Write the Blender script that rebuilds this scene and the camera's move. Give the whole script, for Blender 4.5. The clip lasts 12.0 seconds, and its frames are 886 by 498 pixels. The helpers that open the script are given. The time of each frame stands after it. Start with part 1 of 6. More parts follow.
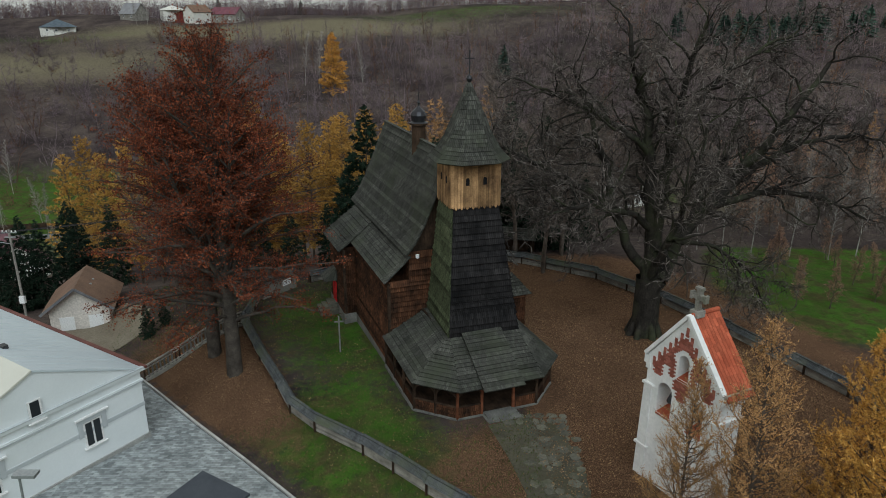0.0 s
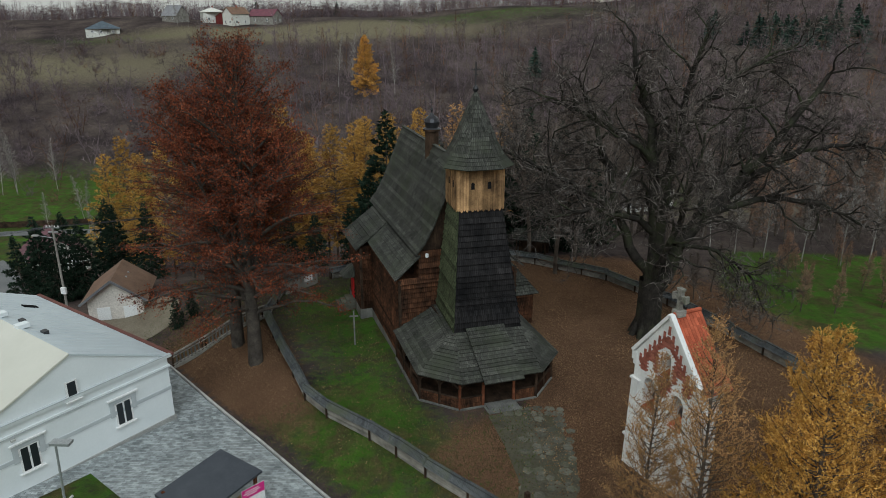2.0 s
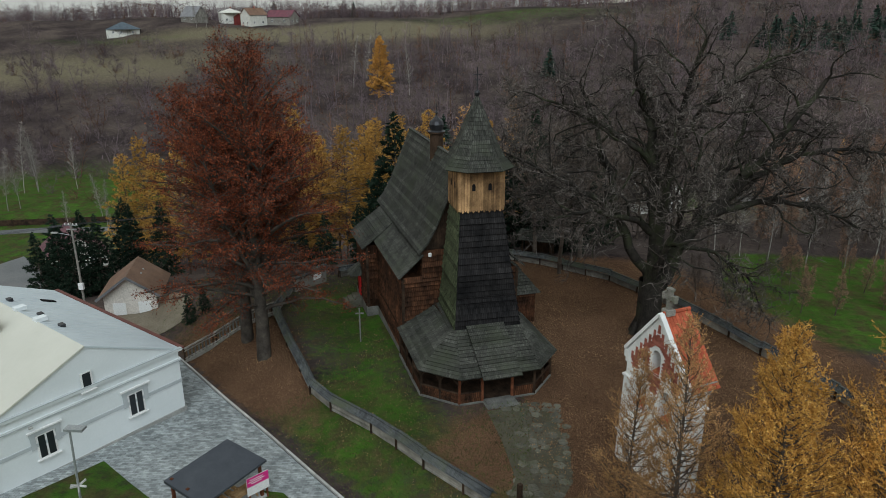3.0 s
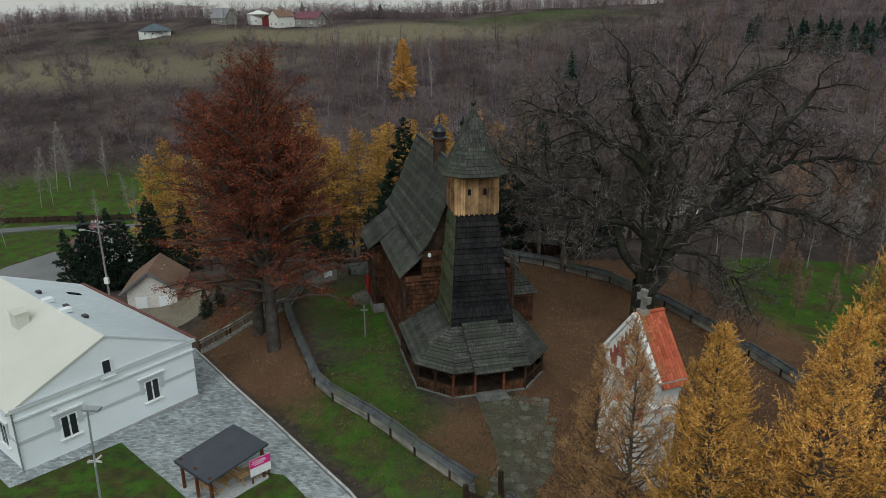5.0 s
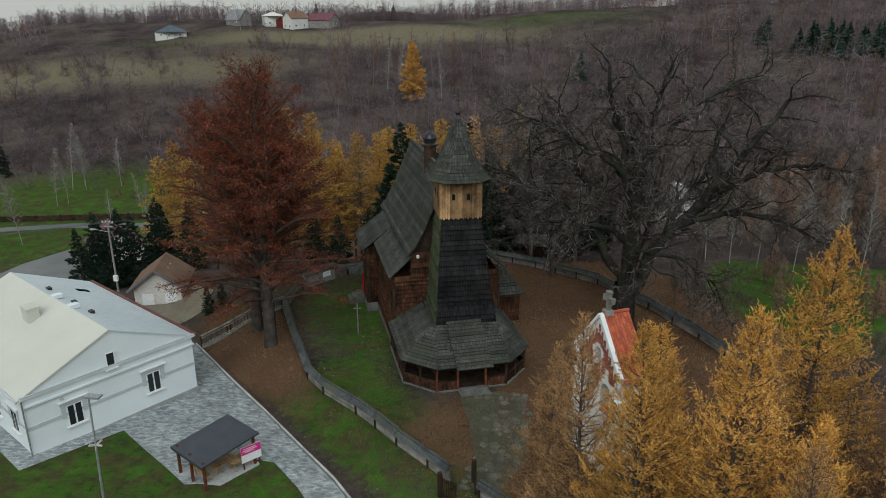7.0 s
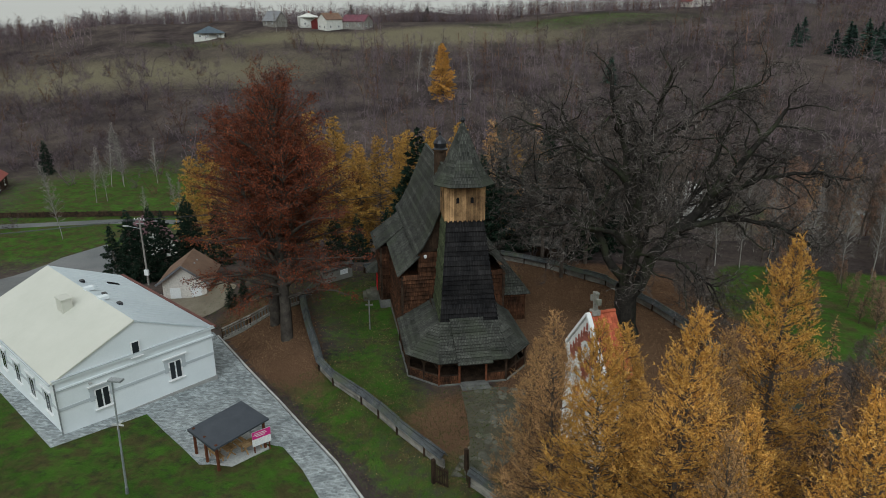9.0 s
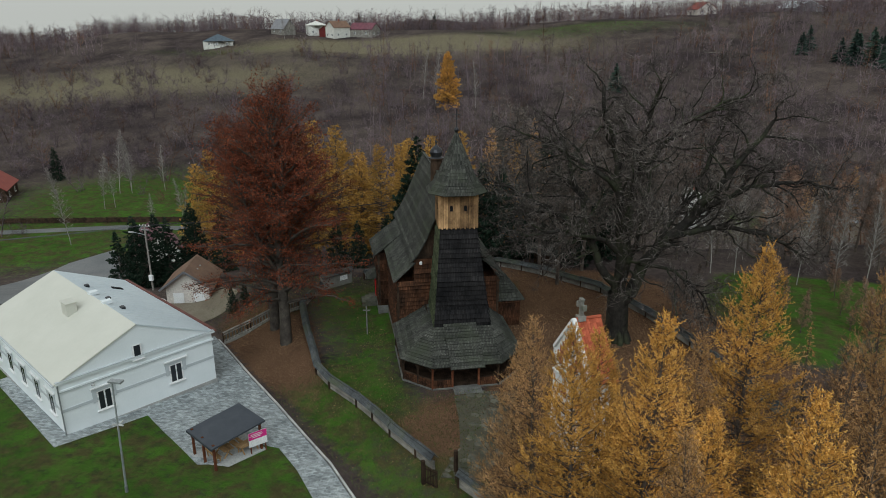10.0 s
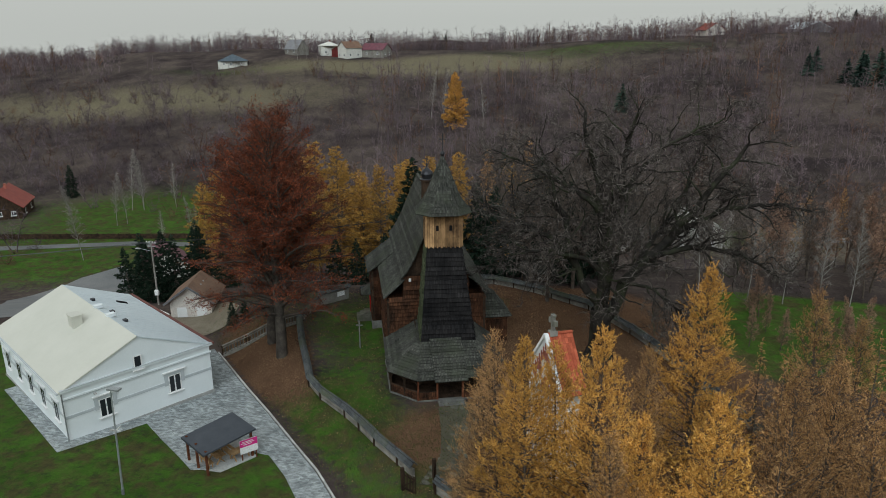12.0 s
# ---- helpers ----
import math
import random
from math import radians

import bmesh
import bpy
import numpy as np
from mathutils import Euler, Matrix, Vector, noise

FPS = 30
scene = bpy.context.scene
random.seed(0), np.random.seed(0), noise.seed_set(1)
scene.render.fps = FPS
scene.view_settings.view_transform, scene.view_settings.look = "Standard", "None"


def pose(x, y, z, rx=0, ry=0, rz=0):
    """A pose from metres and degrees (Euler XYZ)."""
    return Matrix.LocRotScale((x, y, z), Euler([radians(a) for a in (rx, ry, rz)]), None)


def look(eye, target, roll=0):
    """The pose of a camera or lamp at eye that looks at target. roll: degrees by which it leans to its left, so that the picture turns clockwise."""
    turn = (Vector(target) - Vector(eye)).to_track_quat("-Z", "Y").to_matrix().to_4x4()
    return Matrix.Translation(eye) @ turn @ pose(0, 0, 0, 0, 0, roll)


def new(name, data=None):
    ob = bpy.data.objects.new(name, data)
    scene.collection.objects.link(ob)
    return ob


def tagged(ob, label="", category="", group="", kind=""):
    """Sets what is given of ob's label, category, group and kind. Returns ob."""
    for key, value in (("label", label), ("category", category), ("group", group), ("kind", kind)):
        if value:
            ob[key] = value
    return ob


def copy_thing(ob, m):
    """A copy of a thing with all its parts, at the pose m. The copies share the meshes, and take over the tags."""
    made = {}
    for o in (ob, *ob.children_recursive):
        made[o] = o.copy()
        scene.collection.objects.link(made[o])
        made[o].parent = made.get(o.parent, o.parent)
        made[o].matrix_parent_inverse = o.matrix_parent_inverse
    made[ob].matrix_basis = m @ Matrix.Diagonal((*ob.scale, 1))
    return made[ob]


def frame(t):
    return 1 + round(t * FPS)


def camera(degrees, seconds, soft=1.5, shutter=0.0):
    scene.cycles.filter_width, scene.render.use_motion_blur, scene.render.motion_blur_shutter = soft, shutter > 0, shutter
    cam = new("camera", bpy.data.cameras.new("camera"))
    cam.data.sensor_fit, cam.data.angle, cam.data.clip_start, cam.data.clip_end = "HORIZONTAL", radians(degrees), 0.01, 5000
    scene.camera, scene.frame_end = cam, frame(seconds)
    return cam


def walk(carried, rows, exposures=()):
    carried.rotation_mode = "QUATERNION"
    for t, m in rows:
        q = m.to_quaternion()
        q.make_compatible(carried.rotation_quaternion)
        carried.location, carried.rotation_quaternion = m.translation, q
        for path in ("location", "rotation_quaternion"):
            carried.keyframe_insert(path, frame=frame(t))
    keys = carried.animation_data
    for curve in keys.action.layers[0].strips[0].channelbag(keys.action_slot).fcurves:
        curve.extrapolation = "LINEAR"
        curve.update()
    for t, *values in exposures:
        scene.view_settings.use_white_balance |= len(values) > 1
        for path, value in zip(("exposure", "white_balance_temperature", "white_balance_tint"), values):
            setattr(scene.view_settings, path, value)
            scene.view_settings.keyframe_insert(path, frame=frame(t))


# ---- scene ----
cam = camera(64.2, 12.0, soft=0.9)
METRES, EYE, TILT, LEAN, TURN = 22.5, 27.5, -18.9, 0.0, 0.0
ROWS = [
    (0.0, 0.0, 0.0, 0.0, 0.0, -0.0, 0.0),
    (0.5, 0.0213, -0.0319, 0.0008, 0.72, -0.01, -0.21),
    (1.0, 0.0432, -0.0646, 0.0016, 1.38, -0.01, -0.42),
    (1.5, 0.064, -0.0958, 0.0012, 2.03, -0.01, -0.64),
    (2.0, 0.0883, -0.1297, 0.0004, 2.71, -0.02, -0.86),
    (2.5, 0.1122, -0.1609, -0.0002, 3.34, -0.03, -1.06),
    (3.0, 0.1388, -0.1942, -0.0003, 3.99, -0.04, -1.29),
    (5.0, 0.2499, -0.3178, 0.0068, 6.11, -0.12, -1.98),
    (5.5, 0.2774, -0.3462, 0.0092, 6.45, -0.13, -2.1),
    (6.0, 0.3076, -0.3762, 0.0129, 6.74, -0.15, -2.22),
    (6.5, 0.3359, -0.4039, 0.0159, 6.99, -0.15, -2.32),
    (7.0, 0.3675, -0.4345, 0.0189, 7.26, -0.17, -2.42),
    (9.0, 0.4952, -0.5491, 0.0295, 9.98, -0.35, -3.23),
    (9.5, 0.5271, -0.5749, 0.032, 10.35, -0.22, -3.33),
    (10.0, 0.5612, -0.6031, 0.0343, 10.64, 0.14, -3.43),
    (10.5, 0.593, -0.629, 0.0364, 10.9, 0.47, -3.52),
    (11.0, 0.6277, -0.657, 0.0387, 11.17, 0.82, -3.61),
    (11.5, 0.6592, -0.6832, 0.0409, 11.42, 1.14, -3.7),
    (12.0, 0.6936, -0.7114, 0.0426, 11.7, 1.48, -3.79),
]
walk(cam, [(t, pose(0, 0, EYE, TILT, LEAN, TURN) @ pose(METRES * x, METRES * y, METRES * z, 90 + pitch, roll, yaw)) for t, x, y, z, yaw, pitch, roll in ROWS])

# ---- light: a dull overcast afternoon ----
world = bpy.data.worlds.new("world")
scene.world = world
world.use_nodes = True
wt = world.node_tree
sky = wt.nodes.new("ShaderNodeTexSky")
sky.sky_type = "NISHITA"
sky.sun_disc = False
sky.sun_elevation, sky.sun_rotation = radians(32), radians(215)
sky.dust_density, sky.air_density = 4.0, 1.0
grey = wt.nodes.new("ShaderNodeHueSaturation")
grey.inputs["Saturation"].default_value = 0.22
wt.links.new(sky.outputs[0], grey.inputs["Color"])
cloud = wt.nodes.new("ShaderNodeMix")
cloud.data_type = "RGBA"
cloud.inputs[0].default_value = 0.82
cloud.inputs[7].default_value = (5.85, 6.15, 5.85, 1)
wt.links.new(grey.outputs[0], cloud.inputs[6])
wt.links.new(cloud.outputs[2], wt.nodes["Background"].inputs[0])
wt.nodes["Background"].inputs[1].default_value = 0.1
sun = new("sun", bpy.data.lights.new("sun", "SUN"))
sun.data.energy, sun.data.angle, sun.data.color = 1.75, radians(50), (0.855, 0.985, 1.05)
sun.matrix_world = look((14, -40, 75), (0, 30, 0))
scene.view_settings.exposure = 0.0


# ---- materials ----
def node(nt, kind, **values):
    n = nt.nodes.new(kind)
    for k, v in values.items():
        n.inputs[k.replace("_", " ")].default_value = v
    return n


def material(name):
    m = bpy.data.materials.new(name)
    m.use_nodes = True
    return m, m.node_tree, m.node_tree.nodes["Principled BSDF"]


def ramp(nt, source, stops):
    r = nt.nodes.new("ShaderNodeValToRGB")
    while len(r.color_ramp.elements) < len(stops):
        r.color_ramp.elements.new(0.5)
    for e, (at, c) in zip(r.color_ramp.elements, stops):
        e.position, e.color = at, (*c, 1)
    nt.links.new(source, r.inputs[0])
    return r.outputs[0]


def mixed(nt, fac, a, b, mode="MIX"):
    n = nt.nodes.new("ShaderNodeMix")
    n.data_type, n.blend_type = "RGBA", mode
    for v, s in ((fac, n.inputs[0]), (a, n.inputs[6]), (b, n.inputs[7])):
        if hasattr(v, "links"):
            nt.links.new(v, s)
        else:
            s.default_value = v if isinstance(v, (int, float)) else (*v, 1)
    return n.outputs[2]


def mapped(nt, socket, scale, rot=(0, 0, 0)):
    n = nt.nodes.new("ShaderNodeMapping")
    n.inputs["Scale"].default_value = scale
    n.inputs["Rotation"].default_value = rot
    nt.links.new(socket, n.inputs[0])
    return n.outputs[0]


def noisy(nt, vec, scale, detail=5.0, rough=0.6):
    n = node(nt, "ShaderNodeTexNoise", Scale=scale, Detail=detail, Roughness=rough)
    nt.links.new(vec, n.inputs[0])
    return n.outputs[0]


def surface(name, dark, light, rough=0.85, big=0.6, fine=14.0, bump=0.3, streak=None, brick=None, metal=0.0, moss=None, vary=0.25, grain=0.75):
    """A weathered surface: a large and a small noise, streaks along the UV, courses of pieces, moss."""
    m, nt, p = material(name)
    tc = nt.nodes.new("ShaderNodeTexCoord")
    ob, uv = tc.outputs["Object"], tc.outputs["UV"]
    n1 = noisy(nt, ob, big)
    n2 = noisy(nt, ob, fine, 4.0, 0.7)
    col = ramp(nt, n1, ((0.3, dark), (0.7, light)))
    shade = ramp(nt, n2, ((0.25, (0.55,) * 3), (0.75, (1.3,) * 3)))
    col = mixed(nt, grain, col, shade, "MULTIPLY")
    height = n2
    if streak:
        s = noisy(nt, mapped(nt, uv, streak), 1.0, 6.0, 0.65)
        col = mixed(nt, 0.6, col, ramp(nt, s, ((0.28, (0.35,) * 3), (0.72, (1.5,) * 3))), "MULTIPLY")
        height = s
    if brick:
        w, h, gap, tone = brick
        b = node(nt, "ShaderNodeTexBrick", Scale=1.0, Mortar_Size=gap, Brick_Width=w, Row_Height=h, Mortar_Smooth=0.2, Bias=0.0)
        b.inputs["Color1"].default_value = (1 - tone, 1 - tone, 1 - tone, 1)
        b.inputs["Color2"].default_value = (1 + tone, 1 + tone, 1 + tone, 1)
        b.inputs["Mortar"].default_value = (0.25, 0.25, 0.25, 1)
        shift = nt.nodes.new("ShaderNodeVectorMath")
        shift.operation = "MULTIPLY_ADD"
        each = nt.nodes.new("ShaderNodeObjectInfo")
        nt.links.new(each.outputs["Random"], shift.inputs[0])
        shift.inputs[1].default_value = (7.3, 0, 0)
        nt.links.new(uv, shift.inputs[2])
        nt.links.new(shift.outputs[0], b.inputs["Vector"])
        col = mixed(nt, 1.0, col, b.outputs["Color"], "MULTIPLY")
    if moss:
        mk = ramp(nt, noisy(nt, ob, 0.35, 6.0, 0.7), ((0.48, (0,) * 3), (0.66, (0.8,) * 3)))
        col = mixed(nt, mk, col, moss)
    if vary:
        info = nt.nodes.new("ShaderNodeObjectInfo")
        col = mixed(nt, 1.0, col, ramp(nt, info.outputs["Random"], ((0, (1 - vary,) * 3), (1, (1 + vary,) * 3))), "MULTIPLY")
    nt.links.new(col, p.inputs["Base Color"])
    p.inputs["Roughness"].default_value, p.inputs["Metallic"].default_value = rough, metal
    p.inputs["Specular IOR Level"].default_value = 0.1 if rough > 0.7 else 0.3
    if bump:
        bn = node(nt, "ShaderNodeBump", Strength=bump, Distance=0.05)
        nt.links.new(height, bn.inputs["Height"])
        nt.links.new(bn.outputs[0], p.inputs["Normal"])
    return m


def foliage(name, stops, rough=0.7, patch=0.25, tone=False):
    """Leaves or twigs: a tone for each piece and a slow drift through the crown."""
    m, nt, p = material(name)
    geo = nt.nodes.new("ShaderNodeNewGeometry")
    col = ramp(nt, geo.outputs["Random Per Island"], stops)
    tc = nt.nodes.new("ShaderNodeTexCoord")
    col = mixed(nt, 0.9, col, ramp(nt, noisy(nt, tc.outputs["Object"], patch, 3.0), ((0.32, (0.5,) * 3), (0.68, (1.45,) * 3))), "MULTIPLY")
    info = nt.nodes.new("ShaderNodeObjectInfo")
    col = mixed(nt, 1.0, col, ramp(nt, info.outputs["Random"], ((0, (0.8,) * 3), (1, (1.2,) * 3))), "MULTIPLY")
    if tone:
        at_ = nt.nodes.new("ShaderNodeAttribute")
        at_.attribute_name = "tone"
        col = mixed(nt, 1.0, col, ramp(nt, at_.outputs["Fac"], ((0, (0.6, 0.55, 0.6)), (0.5, (1.1, 1.02, 1.04)), (1, (1.6, 1.46, 1.42)))), "MULTIPLY")
    nt.links.new(col, p.inputs["Base Color"])
    p.inputs["Roughness"].default_value = rough
    p.inputs["Specular IOR Level"].default_value = 0.05
    return m


SHINGLE = surface("grey_shingles", (0.041, 0.042, 0.037), (0.098, 0.098, 0.086), big=0.5, fine=9, streak=(7, 0.4, 1), brick=(0.13, 5.0, 0.012, 0.32), moss=(0.046, 0.052, 0.036), vary=0.24)
DARK_SHINGLE = surface("tarred_shingles", (0.006, 0.006, 0.007), (0.026, 0.024, 0.024), big=0.6, fine=10, streak=(9, 0.35, 1), brick=(0.14, 5.0, 0.012, 0.35), vary=0.35)
MOSSY_SHINGLE = surface("mossy_shingles", (0.045, 0.055, 0.03), (0.09, 0.105, 0.06), big=0.5, fine=10, streak=(8, 0.4, 1), brick=(0.13, 5.0, 0.012, 0.25), vary=0.3)
LOG_WALL = surface("weathered_cladding", (0.017, 0.010, 0.007), (0.11, 0.047, 0.024), big=0.8, fine=8, streak=(5, 0.6, 1), brick=(0.16, 5.0, 0.01, 0.3), vary=0.4)
BELFRY_WOOD = surface("belfry_boards", (0.085, 0.048, 0.027), (0.46, 0.275, 0.135), big=0.7, fine=9, streak=(9, 0.28, 1), vary=0.4)
DARK_WOOD = surface("dark_wood", (0.018, 0.013, 0.010), (0.075, 0.046, 0.03), big=1.2, fine=14, streak=(9, 0.8, 1), vary=0.2)
GREY_WOOD = surface("grey_wood", (0.15, 0.14, 0.125), (0.36, 0.34, 0.305), big=1.0, fine=12, streak=(1.2, 16, 1), vary=0.2)
SILL_WOOD = surface("pale_sill_wood", (0.10, 0.10, 0.095), (0.20, 0.195, 0.18), big=1.0, fine=12, vary=0.1)
POST_WOOD = surface("shelter_wood", (0.10, 0.035, 0.018), (0.20, 0.075, 0.04), big=2, fine=16, streak=(9, 0.8, 1))
BENCH_WOOD = surface("bench_wood", (0.28, 0.17, 0.08), (0.45, 0.29, 0.15), big=2, fine=16)
STONE = surface("stone", (0.20, 0.19, 0.17), (0.38, 0.36, 0.33), big=1.5, fine=10, moss=(0.09, 0.11, 0.06))
FLAG = surface("flagstones", (0.075, 0.073, 0.06), (0.15, 0.145, 0.115), big=0.9, fine=7, moss=(0.075, 0.08, 0.045), vary=0.22)
PLASTER = surface("white_plaster", (0.66, 0.70, 0.715), (0.73, 0.765, 0.78), big=0.35, fine=6, bump=0.03, vary=0.0, grain=0.08)
BAND = surface("grey_band", (0.42, 0.45, 0.47), (0.50, 0.53, 0.55), bump=0.03, vary=0.0, grain=0.1)
OLD_PLASTER = surface("old_whitewash", (0.66, 0.67, 0.67), (0.82, 0.82, 0.81), big=0.8, fine=5, bump=0.08, vary=0.0, grain=0.25)
BRICK = surface("red_brick", (0.27, 0.085, 0.062), (0.38, 0.14, 0.105), big=2, fine=20, bump=0.2, vary=0.3)
MORTAR = surface("mortar", (0.40, 0.36, 0.33), (0.5, 0.46, 0.42), big=3, fine=20)
TILE = surface("red_roof_tiles", (0.36, 0.08, 0.042), (0.50, 0.13, 0.07), big=1, fine=12, bump=0.15, vary=0.22)
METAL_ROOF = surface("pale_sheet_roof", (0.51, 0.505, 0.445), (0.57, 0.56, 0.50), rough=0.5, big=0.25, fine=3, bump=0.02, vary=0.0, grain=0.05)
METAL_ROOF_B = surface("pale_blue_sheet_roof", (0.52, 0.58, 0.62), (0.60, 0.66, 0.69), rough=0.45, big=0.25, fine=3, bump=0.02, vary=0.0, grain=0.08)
RUST_EDGE = surface("rust_red_flashing", (0.10, 0.035, 0.03), (0.17, 0.06, 0.045), rough=0.6)
GREY_ROOF = surface("anthracite_roof", (0.035, 0.04, 0.05), (0.05, 0.056, 0.066), rough=0.6, big=0.8, fine=6, bump=0.03, grain=0.2)
BROWN_ROOF = surface("brown_sheet_roof", (0.13, 0.075, 0.05), (0.24, 0.14, 0.095), rough=0.6, big=0.5, fine=6)
GREY_SHEET = surface("grey_sheet", (0.13, 0.13, 0.14), (0.2, 0.2, 0.21), rough=0.5, big=0.5, fine=6)
STEEL = surface("galvanised_steel", (0.25, 0.27, 0.28), (0.36, 0.38, 0.39), rough=0.45, metal=0.5, bump=0.02)
COPPER = surface("dark_metal", (0.03, 0.03, 0.035), (0.07, 0.07, 0.075), rough=0.4, metal=0.6, bump=0.05)
PAVING = surface("grey_pavers", (0.24, 0.262, 0.27), (0.35, 0.375, 0.38), big=0.5, fine=2.2, bump=0.08, brick=(0.4, 0.2, 0.006, 0.3), vary=0.0, grain=0.9)
KERB = surface("concrete_kerb", (0.36, 0.36, 0.35), (0.50, 0.50, 0.48), big=1.5, fine=10)
ASPHALT = surface("asphalt", (0.14, 0.145, 0.15), (0.22, 0.22, 0.22), big=0.12, fine=5, bump=0.05)
CONCRETE = surface("yard_concrete", (0.20, 0.165, 0.12), (0.30, 0.26, 0.20), big=0.3, fine=6)
CONCRETE_PALE = surface("pale_concrete", (0.27, 0.275, 0.27), (0.36, 0.36, 0.35), big=0.5, fine=8, bump=0.1)
PINK = surface("magenta_print", (0.62, 0.02, 0.20), (0.66, 0.03, 0.23), rough=0.4, bump=0.0, vary=0.0)
WHITE = surface("white_print", (0.75, 0.75, 0.75), (0.8, 0.8, 0.8), rough=0.4, bump=0.0, vary=0.0)
RED = surface("red_cloth", (0.45, 0.02, 0.02), (0.55, 0.03, 0.03), vary=0.0)
BLACK = surface("dark_opening", (0.006, 0.006, 0.007), (0.012, 0.012, 0.013), vary=0.0)
OAK_BARK = surface("oak_bark", (0.014, 0.0125, 0.011), (0.048, 0.042, 0.036), big=1.5, fine=9, bump=0.6, streak=(10, 1.2, 1), moss=(0.05, 0.06, 0.03), vary=0.1)
GREY_BARK = surface("grey_bark", (0.06, 0.047, 0.038), (0.15, 0.12, 0.10), big=1.5, fine=9, bump=0.5, vary=0.1)
BEECH_BARK = surface("dark_grey_bark", (0.035, 0.03, 0.026), (0.10, 0.085, 0.072), big=1.5, fine=9, bump=0.5, vary=0.1)
BIRCH_BARK = surface("birch_bark", (0.20, 0.18, 0.165), (0.45, 0.43, 0.40), big=3, fine=9)
TWIG = foliage("oak_twigs", ((0, (0.036, 0.030, 0.027)), (0.7, (0.08, 0.067, 0.060)), (1, (0.20, 0.18, 0.165))))
WOOD_TWIG = foliage("wood_twigs", ((0, (0.075, 0.062, 0.066)), (0.6, (0.128, 0.106, 0.112)), (1, (0.158, 0.132, 0.138))), patch=0.035, tone=True)
BROWN_TWIG = foliage("brown_twigs", ((0, (0.07, 0.045, 0.032)), (0.6, (0.15, 0.09, 0.06)), (1, (0.24, 0.145, 0.095))), patch=0.04, tone=True)
LARCH_FAR = foliage("dull_gold_needles", ((0, (0.24, 0.125, 0.035)), (0.5, (0.46, 0.25, 0.06)), (1, (0.64, 0.38, 0.10))))
CONIFER = foliage("far_conifers", ((0, (0.018, 0.036, 0.029)), (1, (0.042, 0.074, 0.056))), patch=0.05, tone=True)
BEECH_LEAF = foliage("copper_leaves", ((0, (0.055, 0.015, 0.009)), (0.5, (0.15, 0.040, 0.021)), (1, (0.27, 0.082, 0.038))), patch=0.3)
LARCH_GOLD = foliage("golden_needles", ((0, (0.36, 0.17, 0.04)), (0.5, (0.62, 0.315, 0.075)), (1, (0.80, 0.47, 0.13))))
YOUNG_TWIG = foliage("young_twigs", ((0, (0.08, 0.062, 0.052)), (0.6, (0.14, 0.11, 0.094)), (1, (0.23, 0.19, 0.165))))
PALE_TWIG = foliage("pale_birch_twigs", ((0, (0.13, 0.11, 0.10)), (0.6, (0.22, 0.195, 0.18)), (1, (0.36, 0.33, 0.31))))
RUSSET_TWIG = foliage("russet_twigs", ((0, (0.15, 0.085, 0.06)), (0.6, (0.28, 0.165, 0.115)), (1, (0.40, 0.26, 0.19))))
LARCH_BROWN = foliage("brown_needles", ((0, (0.18, 0.095, 0.045)), (0.5, (0.36, 0.20, 0.09)), (1, (0.54, 0.32, 0.14))))
SPRUCE_GREEN = foliage("spruce_needles", ((0, (0.008, 0.016, 0.011)), (0.6, (0.018, 0.034, 0.022)), (1, (0.036, 0.06, 0.036))))
GRASS_BLADE = foliage("grass_blades", ((0, (0.04, 0.06, 0.018)), (0.6, (0.065, 0.095, 0.026)), (1, (0.14, 0.13, 0.05))))
LITTER = foliage("fallen_leaves", ((0, (0.06, 0.034, 0.02)), (0.5, (0.19, 0.11, 0.06)), (1, (0.40, 0.26, 0.14))))

m_glass, nt_g, p_g = material("window_glass")
p_g.inputs["Base Color"].default_value = (0.02, 0.024, 0.028, 1)
p_g.inputs["Roughness"].default_value = 0.08
GLASS = m_glass


